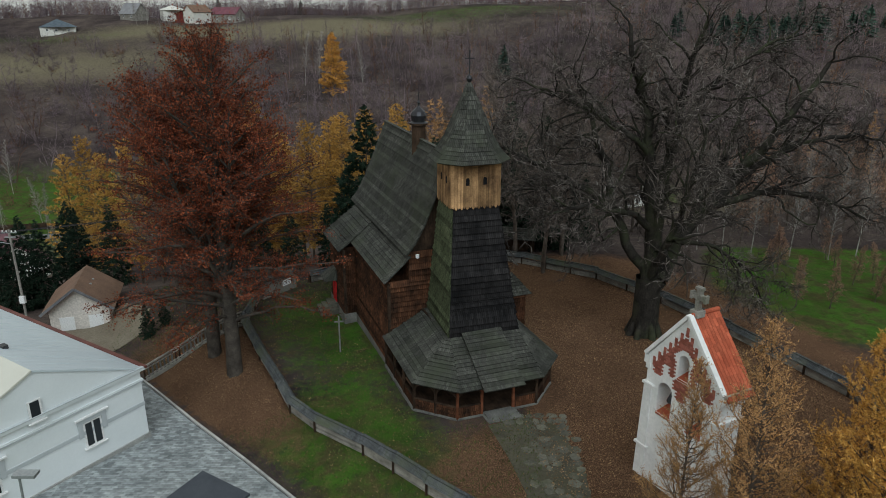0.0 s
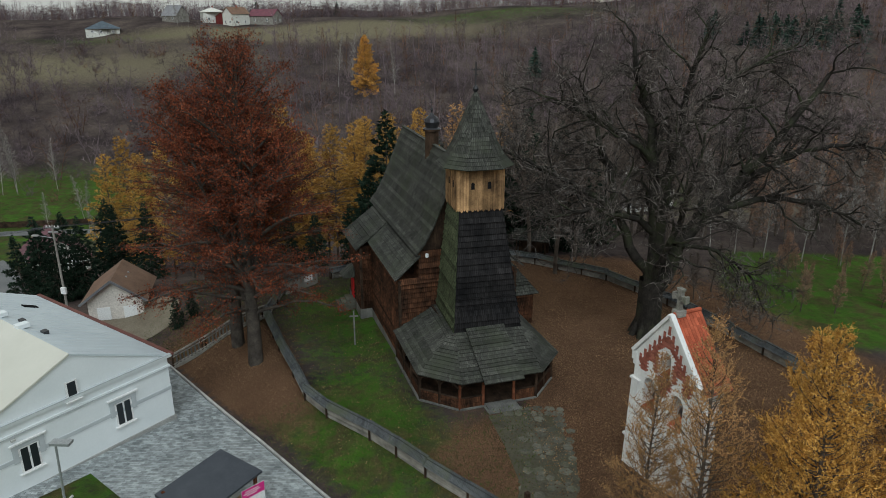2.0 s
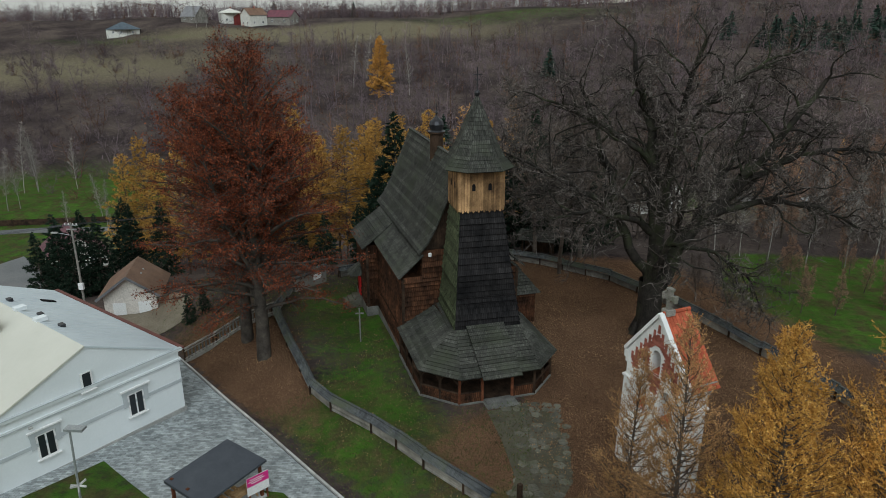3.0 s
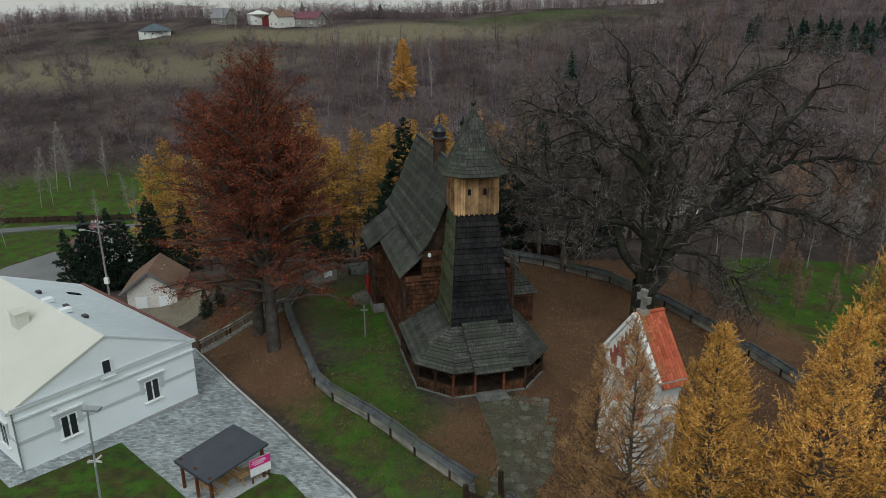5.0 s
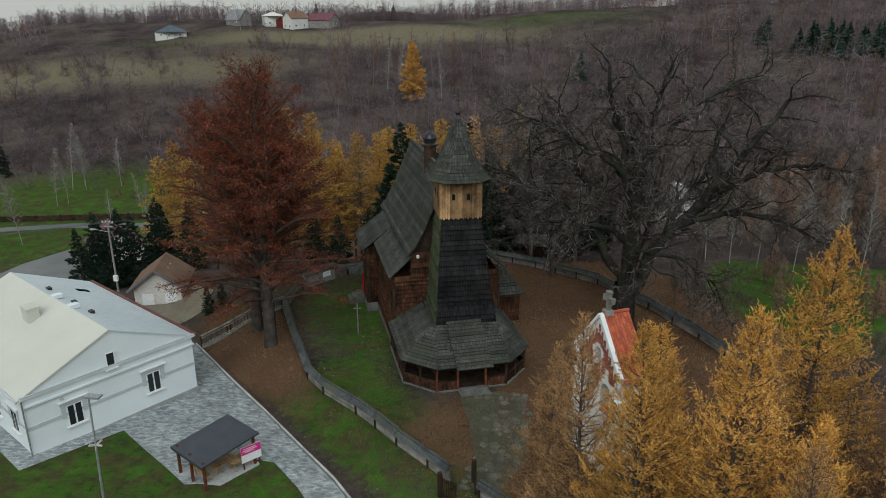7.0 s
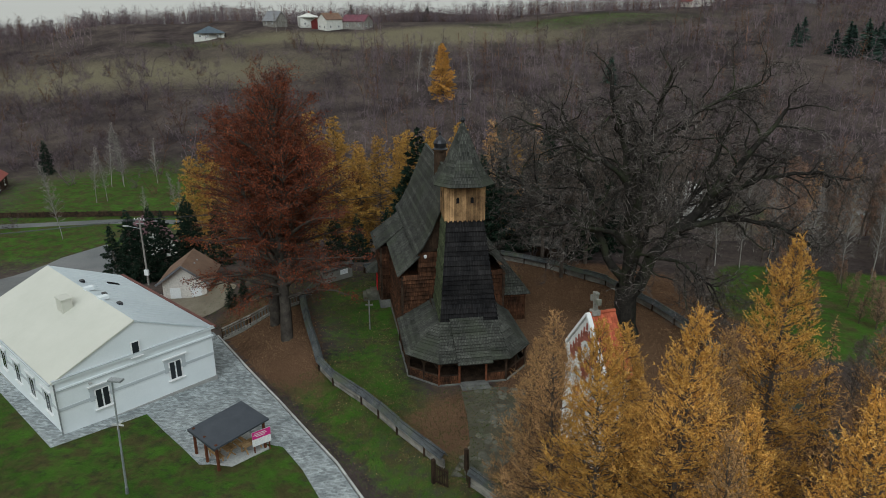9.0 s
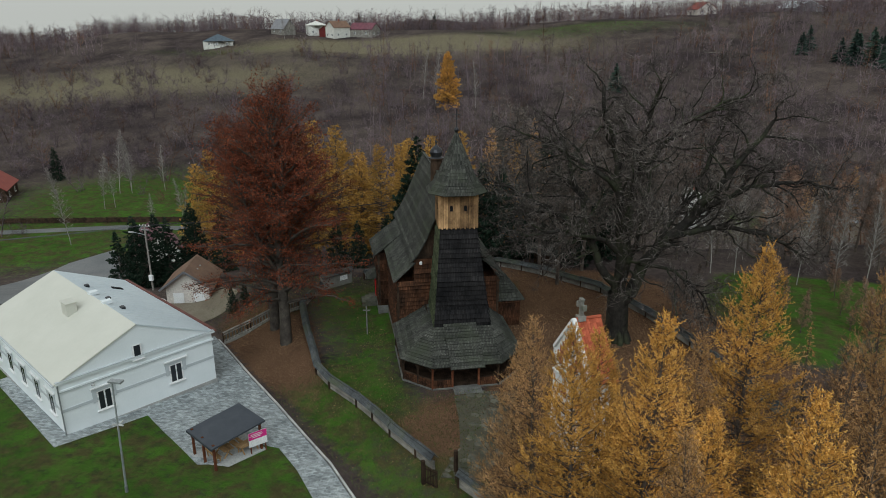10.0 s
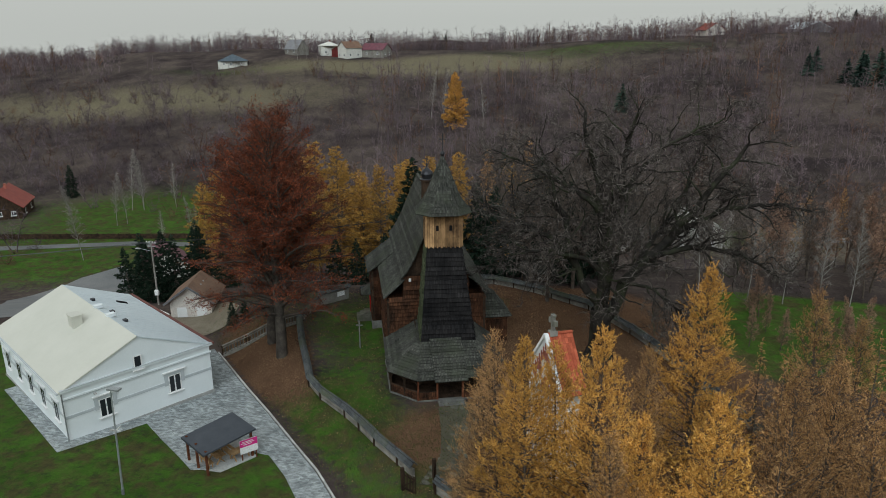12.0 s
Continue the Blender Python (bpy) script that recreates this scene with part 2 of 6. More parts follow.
# ---- building helpers ----
class Geo:
    """Vertices and faces of one mesh."""

    def __init__(self):
        self.v, self.f = [], []

    def add(self, vs, fs):
        k = len(self.v)
        self.v += [tuple(p) for p in vs]
        self.f += [tuple(i + k for i in f) for f in fs]
        return self

    def box(self, x, y, z, sx, sy, sz, m=None):
        """A box by its middle and its size."""
        vs = [Vector((sx / 2 * a, sy / 2 * b, sz / 2 * c)) for c in (-1, 1) for b in (-1, 1) for a in (-1, 1)]
        off = Vector((x, y, z))
        vs = [(m @ p if m else p) + off for p in vs]
        return self.add(vs, [(0, 2, 3, 1), (4, 5, 7, 6), (0, 1, 5, 4), (2, 6, 7, 3), (0, 4, 6, 2), (1, 3, 7, 5)])

    def beam(self, p, q, w, h):
        """A beam between two points, w wide and h high."""
        p, q = Vector(p), Vector(q)
        d = q - p
        m = d.to_track_quat("Y", "Z").to_matrix()
        c = (p + q) / 2
        return self.box(c.x, c.y, c.z, w, d.length, h, m)

    def slab(self, a, b, c, d, t):
        """A plate under the quad a b c d, seen counter-clockwise from outside."""
        a, b, c, d = (Vector(p) for p in (a, b, c, d))
        n = (c - a).cross(d - b).normalized() * t
        return self.add([a, b, c, d, a - n, b - n, c - n, d - n], [(0, 1, 2, 3), (7, 6, 5, 4), (0, 4, 5, 1), (1, 5, 6, 2), (2, 6, 7, 3), (3, 7, 4, 0)])

    def courses(self, a, b, c, d, rows, lift=0.05, t=0.05, rng=None):
        """Overlapping courses of shingles on the quad a b (foot) c d (head)."""
        a, b, c, d = (Vector(p) for p in (a, b, c, d))
        n = (c - a).cross(d - b).normalized()
        for i in range(rows):
            lo, hi = i / rows, min((i + 1.25) / rows, 1.0)
            j = lift * (1 + (rng.uniform(-0.3, 0.3) if rng else 0))
            self.slab(a.lerp(d, lo) + n * j, b.lerp(c, lo) + n * j, b.lerp(c, hi) + n * 0.004, a.lerp(d, hi) + n * 0.004, t)
        return self

    def prism(self, ring, z0, z1):
        """An upright prism on a counter-clockwise ring."""
        k = len(ring)
        return self.add([(x, y, z0) for x, y in ring] + [(x, y, z1) for x, y in ring],
                        [tuple(range(k))[::-1], tuple(range(k, 2 * k))] + [(i, (i + 1) % k, k + (i + 1) % k, k + i) for i in range(k)])

    def turned(self, x, y, profile, n=12):
        """A turned body round an upright axis, by its radii and heights."""
        k = len(self.v)
        for r, z in profile:
            self.v += [(x + r * math.cos(2 * math.pi * i / n), y + r * math.sin(2 * math.pi * i / n), z) for i in range(n)]
        for j in range(len(profile) - 1):
            for i in range(n):
                self.f.append((k + j * n + i, k + j * n + (i + 1) % n, k + (j + 1) * n + (i + 1) % n, k + (j + 1) * n + i))
        self.f.append(tuple(k + i for i in range(n))[::-1])
        self.f.append(tuple(k + (len(profile) - 1) * n + i for i in range(n)))
        return self

    def cable(self, pts, r, n=5):
        """One round cable through the points."""
        k = len(self.v)
        for i, p in enumerate(pts):
            d = (Vector(pts[min(i + 1, len(pts) - 1)]) - Vector(pts[max(i - 1, 0)])).normalized()
            m = d.to_track_quat("Z", "Y").to_matrix()
            self.v += [tuple(Vector(p) + m @ Vector((r * math.cos(2 * math.pi * j / n), r * math.sin(2 * math.pi * j / n), 0))) for j in range(n)]
        for i in range(len(pts) - 1):
            self.f += [(k + i * n + j, k + i * n + (j + 1) % n, k + (i + 1) * n + (j + 1) % n, k + (i + 1) * n + j) for j in range(n)]
        return self

    def tube(self, p, q, r0, r1, n=8):
        p, q = Vector(p), Vector(q)
        m = (q - p).to_track_quat("Z", "Y").to_matrix()
        ring = [m @ Vector((math.cos(2 * math.pi * i / n), math.sin(2 * math.pi * i / n), 0)) for i in range(n)]
        k = len(self.v)
        self.v += [tuple(p + r0 * w) for w in ring] + [tuple(q + r1 * w) for w in ring]
        self.f += [(k + i, k + (i + 1) % n, k + n + (i + 1) % n, k + n + i) for i in range(n)]
        self.f += [tuple(k + i for i in range(n))[::-1], tuple(k + n + i for i in range(n))]
        return self


def lay_uv(me):
    """Metres along and up each face."""
    nl = len(me.loops)
    if not nl:
        return
    co = np.empty(len(me.vertices) * 3); me.vertices.foreach_get("co", co); co = co.reshape(-1, 3)
    vi = np.empty(nl, int); me.loops.foreach_get("vertex_index", vi)
    no = np.empty(len(me.polygons) * 3); me.polygons.foreach_get("normal", no); no = no.reshape(-1, 3)
    tot = np.empty(len(me.polygons), int); me.polygons.foreach_get("loop_total", tot)
    n = np.repeat(no, tot, 0)
    h = np.stack([-n[:, 1], n[:, 0], 0 * n[:, 0]], 1)
    size = np.linalg.norm(h, axis=1)
    h[size < 0.05] = (1, 0, 0)
    h /= np.linalg.norm(h, axis=1)[:, None]
    up = np.cross(n, h)
    p = co[vi]
    layer = me.uv_layers.new(name="metres")
    layer.data.foreach_set("uv", np.stack([(p * h).sum(1), (p * up).sum(1)], 1).ravel())


def mesh_of(geo, name, mat):
    me = bpy.data.meshes.new(name)
    me.from_pydata(geo.v, [], geo.f)
    me.update()
    lay_uv(me)
    me.materials.append(mat)
    return me


def part(name, geo, mat, parent=None, label=""):
    """One mesh object, under a thing or a part."""
    ob = new(name, mesh_of(geo, name, mat))
    ob.parent = parent
    if label:
        tagged(ob, label)
    return ob


def coursed(name, quads, mat, parent, label="", row=0.31, lift=0.085, t=0.07, rr=None, rows=None):
    """A shingled plane: a thin backing with each course of shingles as a piece of its own."""
    back = Geo()
    for a, b, c, d in quads:
        back.slab(a, b, c, d, 0.05)
    top = part(name, back, mat, parent, label)
    for a, b, c, d in quads:
        a, b, c, d = (Vector(q) for q in (a, b, c, d))
        n = (c - a).cross(d - b).normalized()
        k = rows or max(2, round((a.lerp(b, 0.5) - d.lerp(c, 0.5)).length / row))
        for i in range(k):
            lo, hi = i / k, min((i + 1.25) / k, 1.0)
            j = lift * (1 + (rr.uniform(-0.35, 0.35) if rr else 0))
            part("course", Geo().slab(a.lerp(d, lo) + n * j, b.lerp(c, lo) + n * j, b.lerp(c, hi) + n * 0.006, a.lerp(d, hi) + n * 0.006, t), mat, top)
    return top


def thing(name, x, y, z, rz=0, label="", category="", group="", kind=""):
    ob = new(name)
    ob.empty_display_size = 0.3
    ob.matrix_world = pose(x, y, z, 0, 0, rz)
    return tagged(ob, label, category, group, kind)


def big_mesh(name, v, f, mat, smooth=False):
    """A mesh from numpy arrays: vertices and faces with one number of corners."""
    me = bpy.data.meshes.new(name)
    v, f = np.asarray(v, np.float32), np.asarray(f, np.int32)
    m, k = f.shape
    me.vertices.add(len(v)); me.vertices.foreach_set("co", v.ravel())
    me.loops.add(m * k); me.loops.foreach_set("vertex_index", f.ravel())
    me.polygons.add(m)
    me.polygons.foreach_set("loop_start", np.arange(0, m * k, k, dtype=np.int32))
    me.polygons.foreach_set("loop_total", np.full(m, k, np.int32))
    me.update(calc_edges=True)
    if smooth:
        me.polygons.foreach_set("use_smooth", np.ones(m, bool))
    me.materials.append(mat)
    return me


def step(a, b, x):
    t = np.clip((np.asarray(x, float) - a) / (b - a), 0, 1)
    return t * t * (3 - 2 * t)


# ---- the lie of the land ----
def land(x, y):
    """The ground's height: yard, churchyard, valley and the hillside beyond."""
    x, y = np.asarray(x, float), np.asarray(y, float)
    yard = -0.2 - 0.045 * (y - 31)
    side = 0.715 * (x + 13.1) + 0.699 * (y - 39.2)
    church = 0.42 + 0.78 * step(-10, -1, x) - 0.03 * np.maximum(y - 60, 0) - 0.02 * np.maximum(x - 18, 0)
    flat = np.maximum(yard, -2.4)
    z = flat + (church - flat) * step(0.2, 7.0, side)
    back = y - 0.35 * x
    z = z + (-13.5 - z) * step(72, 128, back)
    top = 24 + 0.04 * np.minimum(x + 141, 0) + 15 * step(-30, 230, x)
    rise = np.clip((y - 172 - 0.05 * np.abs(x)) / 250, 0, 1)
    rise = rise * (0.75 + 0.25 * rise)
    z = z + (top + 13.5) * rise * step(120, 150, back)
    z = z + step(150, 300, y) * (3.0 * np.sin(x * 0.021 + 1.0) * np.sin(y * 0.017) + 1.2 * np.sin(x * 0.06 + y * 0.045))
    z = z - 45 * step(520, 2500, np.hypot(x, y)) * step(200, 500, y)
    return z


def ground(x, y):
    return float(land(x, y))


# ---- ground: one sheet to the horizon ----
def axis(near_lo, near_hi, stepsize, lo, hi, grow):
    a = list(np.arange(near_lo, near_hi + 1e-6, stepsize))
    s = stepsize
    while a[-1] < hi:
        s *= grow
        a.append(a[-1] + s)
    s = stepsize
    while a[0] > lo:
        s *= grow
        a.insert(0, a[0] - s)
    return np.array(a)


def yard_side(x, y):
    return 0.715 * (x + 13.1) + 0.699 * (y - 39.2)


def build_ground():
    xs = axis(-48, 48, 0.75, -4500, 4500, 1.06)
    ys = axis(8, 84, 0.75, -400, 4500, 1.06)
    gx, gy = np.meshgrid(xs, ys)
    gz = land(gx, gy)
    v = np.stack([gx.ravel(), gy.ravel(), gz.ravel()], 1)
    i = np.arange(len(ys) - 1)[:, None] * len(xs) + np.arange(len(xs) - 1)[None]
    f = np.stack([i, i + 1, i + 1 + len(xs), i + len(xs)], -1).reshape(-1, 4)
    me = big_mesh("ground", v, f, GROUND, smooth=True)
    x, y = v[:, 0], v[:, 1]
    side = yard_side(x, y)
    # fallen leaves: under the two copper trees and round the oak, inside the churchyard
    inner = 0.89 * (x + 14.0) + 0.456 * (y - 50.2)                # past the log fence, towards the church
    left_trees = np.exp(-(((x + 17) / 8.5) ** 2 + ((y - 50) / 8.5) ** 2)) * (1 - 0.85 * step(-0.2, 0.8, inner))
    oak_zone = step(4.5, 7.5, x + 0.12 * (y - 45)) * step(24, 30, y) * (1 - step(72, 79, y)) * (1 - step(26, 38, x + 0.5 * (y - 54)))
    front = np.exp(-(((x - 4) / 4.5) ** 2 + ((y - 36) / 5.0) ** 2)) * step(3, 7, side)
    strip = 0.12 * step(0.5, 2, side) * (1 - step(5, 8, side))
    leaves = np.clip(1.3 * left_trees * step(0.2, 0.8, side) + oak_zone + 0.9 * front + strip, 0, 1)
    # lush grass: lawn of the churchyard, the right meadow and the valley meadow
    meadow = 1.1 * step(24, 30, x - 0.25 * (y - 60)) * step(50, 60, y) * (1 - step(76, 82, y))
    lawn = np.exp(-(((x + 6) / 5.0) ** 2 + ((y - 52) / 14.0) ** 2)) * 0.4 + 0.4 * np.exp(-(((x + 12.5) / 6.0) ** 2 + ((y - 60) / 10.0) ** 2)) * step(0.0, 1.0, inner)
    house_lawn = 0.48 * (1 - step(-3, 0, side)) * (1 - step(45, 55, y))
    valley = np.exp(-(((x + 92) / 42.0) ** 2 + ((y - 150) / 30.0) ** 2)) + 0.5 * np.exp(-(((x - 40) / 30.0) ** 2 + ((y - 160) / 14.0) ** 2))
    strips = 0.42 * np.exp(-(((x - 10) / 80.0) ** 2 + ((y - 410) / 15.0) ** 2)) + 0.55 * np.exp(-(((x + 200) / 60.0) ** 2 + ((y - 372) / 8.0) ** 2))
    lush = np.clip(1.2 * meadow + lawn + house_lawn + 0.85 * valley + 0.55 * np.exp(-(((x + 105) / 30.0) ** 2 + ((y - 106) / 14.0) ** 2)) + strips + 0.4 * step(0.5, 2, side) * (1 - step(8, 12, side)) * (1 - step(42, 48, y)), 0, 1)
    # pale dry grass of the fields on the hill
    dry = np.clip(np.exp(-(((x + 90) / 95.0) ** 2 + ((y - 385) / 22.0) ** 2)) + 0.62 * np.exp(-(((x + 210) / 120.0) ** 2 + ((y - 305) / 42.0) ** 2)) + 0.3 * np.exp(-(((x - 60) / 45.0) ** 2 + ((y - 150) / 24.0) ** 2)) + 0.3 * np.exp(-(((x + 105) / 30.0) ** 2 + ((y - 104) / 14.0) ** 2)), 0, 1)
    col = np.stack([leaves, lush, dry, np.ones_like(x)], 1)
    at = me.color_attributes.new("cover", "FLOAT_COLOR", "POINT")
    at.data.foreach_set("color", col.astype(np.float32).ravel())
    return tagged(new("ground", me), "sloping autumn ground of grass, fallen leaves and rough scrub", "ground", kind="structure")


def ground_material():
    m, nt, p = material("autumn_ground")
    tc = nt.nodes.new("ShaderNodeTexCoord")
    ob = tc.outputs["Object"]
    at = nt.nodes.new("ShaderNodeAttribute")
    at.attribute_name = "cover"
    sp = nt.nodes.new("ShaderNodeSeparateColor")
    nt.links.new(at.outputs["Color"], sp.inputs[0])
    big, mid, fine = noisy(nt, ob, 0.22, 5.0), noisy(nt, ob, 1.3, 6.0, 0.7), noisy(nt, ob, 16.0, 6.0, 0.8)

    def edge(mask, wobble, lo, hi):
        a = nt.nodes.new("ShaderNodeMath"); a.operation = "MULTIPLY_ADD"
        nt.links.new(wobble, a.inputs[0]); a.inputs[1].default_value = 0.9
        nt.links.new(mask, a.inputs[2])
        return ramp(nt, a.outputs[0], ((lo, (0,) * 3), (hi, (1,) * 3)))

    scrub = ramp(nt, mid, ((0.25, (0.042, 0.034, 0.034)), (0.75, (0.094, 0.076, 0.070))))
    scrub = mixed(nt, 0.9, scrub, ramp(nt, noisy(nt, ob, 0.05, 6.0, 0.7), ((0.38, (0.45, 0.42, 0.46)), (0.62, (1.35, 1.3, 1.2)))), "MULTIPLY")
    lush = ramp(nt, big, ((0.3, (0.030, 0.062, 0.012)), (0.7, (0.056, 0.125, 0.018))))
    lush = mixed(nt, 0.6, lush, ramp(nt, mid, ((0.3, (0.6,) * 3), (0.75, (1.4,) * 3))), "MULTIPLY")
    worn = ramp(nt, mid, ((0.35, (0.042, 0.042, 0.018)), (0.7, (0.08, 0.062, 0.03))))
    lush = mixed(nt, ramp(nt, noisy(nt, ob, 0.5, 6.0, 0.65), ((0.42, (0,) * 3), (0.60, (0.9,) * 3))), lush, worn)
    dry = ramp(nt, mid, ((0.3, (0.10, 0.086, 0.058)), (0.7, (0.185, 0.158, 0.105))))
    leaf = ramp(nt, fine, ((0.36, (0.028, 0.016, 0.011)), (0.5, (0.095, 0.053, 0.032)), (0.64, (0.21, 0.125, 0.075))))
    leaf = mixed(nt, 0.7, leaf, ramp(nt, big, ((0.3, (0.7,) * 3), (0.7, (1.3,) * 3))), "MULTIPLY")
    col = mixed(nt, edge(sp.outputs[2], mid, 0.62, 0.95), scrub, dry)
    col = mixed(nt, edge(sp.outputs[1], mid, 0.60, 0.90), col, lush)
    col = mixed(nt, edge(sp.outputs[0], mid, 0.62, 0.98), col, leaf)
    col = mixed(nt, 0.9, col, ramp(nt, fine, ((0.36, (0.5,) * 3), (0.64, (1.5,) * 3))), "MULTIPLY")
    nt.links.new(col, p.inputs["Base Color"])
    p.inputs["Roughness"].default_value = 0.95
    p.inputs["Specular IOR Level"].default_value = 0.03
    bn = node(nt, "ShaderNodeBump", Strength=0.5, Distance=0.08)
    nt.links.new(fine, bn.inputs["Height"])
    nt.links.new(bn.outputs[0], p.inputs["Normal"])
    return m


GROUND = ground_material()
build_ground()


def laid(name, ring, mat, up, label, category, cell=1.5):
    """A thin paved sheet on the land with the given outline."""
    bm = bmesh.new()
    f = bm.faces.new([bm.verts.new((x, y, 0)) for x, y in ring])
    xs, ys = [p[0] for p in ring], [p[1] for p in ring]
    for ax, lo, hi in ((0, min(xs), max(xs)), (1, min(ys), max(ys))):
        n = max(1, int((hi - lo) / cell))
        for i in range(1, n):
            co = [0, 0, 0]; co[ax] = lo + (hi - lo) * i / n
            no = [0, 0, 0]; no[ax] = 1
            bmesh.ops.bisect_plane(bm, geom=bm.verts[:] + bm.edges[:] + bm.faces[:], plane_co=co, plane_no=no)
    for q in bm.verts:
        q.co.z = ground(q.co.x, q.co.y) + up
    bmesh.ops.recalc_face_normals(bm, faces=bm.faces[:])
    if sum(q.normal.z for q in bm.faces) < 0:
        bmesh.ops.reverse_faces(bm, faces=bm.faces[:])
    rim = [e for e in bm.edges if e.is_boundary]
    low = bmesh.ops.extrude_edge_only(bm, edges=rim)["geom"]
    for q in low:
        if isinstance(q, bmesh.types.BMVert):
            q.co.z -= up + 0.15
    me = bpy.data.meshes.new(name)
    bm.to_mesh(me)
    bm.free()
    lay_uv(me)
    me.materials.append(mat)
    return tagged(new(name, me), label, category, kind="structure")


PAVED_A = [(1.5, 23.2), (-2.1, 27.5), (-5.0, 31.0), (-8.3, 34.3), (-13.1, 39.2), (-17.9, 43.9), (-22.9, 49.0), (-26.0, 52.2), (-28.6, 50.0), (-20.9, 42.4),
           (-20.8, 42.0), (-27.9, 31.1), (-40.4, 39.2), (-41.0, 37.9), (-27.3, 28.9), (-23.0, 35.0), (-19.8, 32.6), (-17.0, 30.6), (-14.9, 29.0), (-13.4, 29.4), (-11.3, 32.6), (-9.75, 32.45), (-7.1, 29.8), (-3.4, 25.2), (-1.0, 21.6)]
laid("pavement", PAVED_A, PAVING, 0.03, "grey concrete paver drive beside the white house", "pavement")
laid("yard_pavement", [(-42, 57.5), (-31.2, 53.2), (-27.6, 58.5), (-28.2, 62.5), (-31.5, 64.8), (-37, 63)], CONCRETE, 0.03, "worn beige concrete yard before the garage", "pavement")
laid("road", [(-170, 96), (-113, 114.8), (-101, 119.3), (-91, 123), (-78, 125.2), (-50, 128), (-50, 131), (-78, 128.3), (-91, 126.3), (-101, 122.6), (-113, 118.2), (-170, 100)], ASPHALT, 0.05, "narrow pale asphalt village road", "road", 6)
laid("asphalt_yard", [(-84, 82), (-85, 92), (-84.5, 101), (-81, 110), (-70, 100), (-57, 77), (-50, 62), (-60, 55)], ASPHALT, 0.05, "grey asphalt yard behind the white house", "yard", 4)
laid("far_road", [(60, 158), (150, 166), (150, 170), (60, 162)], ASPHALT, 0.05, "pale asphalt road in the valley", "road", 8)


def kerbs():
    line = [(1.6, 23.3), (-2.0, 27.6), (-4.9, 31.1), (-8.2, 34.4), (-13.0, 39.3), (-17.8, 44.0), (-22.8, 49.1), (-25.0, 51.3)]
    top = thing("kerb", line[3][0], line[3][1], ground(*line[3]), 0, "pale concrete kerb along the paved drive", "kerb", kind="structure")
    inv = top.matrix_world.inverted()
    stones = {}
    for (x0, y0), (x1, y1) in zip(line, line[1:]):
        length = math.hypot(x1 - x0, y1 - y0)
        n = max(1, round(length / 1.0))
        for i in range(n):
            ax, ay = x0 + (x1 - x0) * i / n, y0 + (y1 - y0) * i / n
            bx, by = x0 + (x1 - x0) * (i + 1) / n, y0 + (y1 - y0) * (i + 1) / n
            g = Geo().beam(Vector((ax, ay, ground(ax, ay) + 0.02)).lerp(Vector((bx, by, ground(bx, by) + 0.02)), 0.01), Vector((ax, ay, ground(ax, ay) + 0.02)).lerp(Vector((bx, by, ground(bx, by) + 0.02)), 0.99), 0.14, 0.28)
            g.v = [tuple(inv @ Vector(p)) for p in g.v]
            part("kerbstone", g, KERB, top)


kerbs()


# ---- the wooden church ----
CH = (1.5, 48.25, 1.15)
CH_TURN = 20.5
rng = random.Random(4)
church = thing("wooden_church", *CH, CH_TURN, "old wooden church of dark weathered timber with grey shingle roofs", "church")


def at(u, v, z):
    """A point of the church from its own axes and the height over its floor."""
    return Vector((u, v, z))


def wall_panel(name, a, b, z0, z1, rows, mat=LOG_WALL, parent=church, head=None, label=""):
    """A clad wall from a to b (seen from outside, left to right) with overlapping rows of cladding."""
    a, b = Vector((*a, 0)), Vector((*b, 0))
    up = Vector((0, 0, 1))
    return coursed(name, [(a + up * z0, b + up * z0, b + up * (head or z1), a + up * z1)], mat, parent, label, lift=0.19, t=0.12, rr=rng, rows=rows)


NW, NE_Z, RIDGE, V0, V1 = 3.2, 8.95, 16.2, 2.75, 19.4   # nave: half width, eave, ridge, front and back
AW = 4.95                                               # half width over the aisles
OUT = 6.05                                              # side porch
body = Geo()
body.prism([(-NW, V0), (NW, V0), (NW, V1), (-NW, V1)], 0.3, NE_Z + 0.2)
body.prism([(-AW, V0 + 0.02), (AW, V0 + 0.02), (AW, V1 - 0.5), (-AW, V1 - 0.5)], 0.3, 6.7)
body.prism([(-OUT, 13.0), (-AW, 13.0), (-AW, 18.2), (-OUT, 18.2)], 0.3, 6.3)
part("core_wall", body, LOG_WALL, church)
part("plinth", Geo().prism([(-AW - 0.2, V0), (AW + 0.2, V0), (AW + 0.2, V1), (-AW - 0.2, V1)], -0.6, 0.3).prism([(-OUT - 0.2, 12.8), (-AW, 12.8), (-AW, 18.4), (-OUT - 0.2, 18.4)], -0.9, 0.31), SILL_WOOD, church, "pale grey timber sill")
wall_panel("front_wall", (-AW, V0), (AW, V0), 0.3, 6.9, 16)
wall_panel("front_wall", (-NW - 0.15, V0 - 0.02), (NW + 0.15, V0 - 0.02), 6.8, 9.1, 5)
wall_panel("side_wall", (-AW, 13.0), (-AW, V0), 0.3, 6.8, 16)
wall_panel("side_wall", (-OUT, 18.2), (-OUT, 13.0), 0.3, 6.3, 15)
wall_panel("side_wall", (-OUT, 13.0), (-AW, 13.0), 0.3, 6.5, 15)
wall_panel("side_wall", (AW, V0), (AW, V1 - 0.5), 0.3, 6.8, 16)
wall_panel("side_wall", (-NW, V1), (-NW, V0), 6.7, NE_Z, 6)
wall_panel("side_wall", (NW, V0), (NW, V1), 6.7, NE_Z, 6)
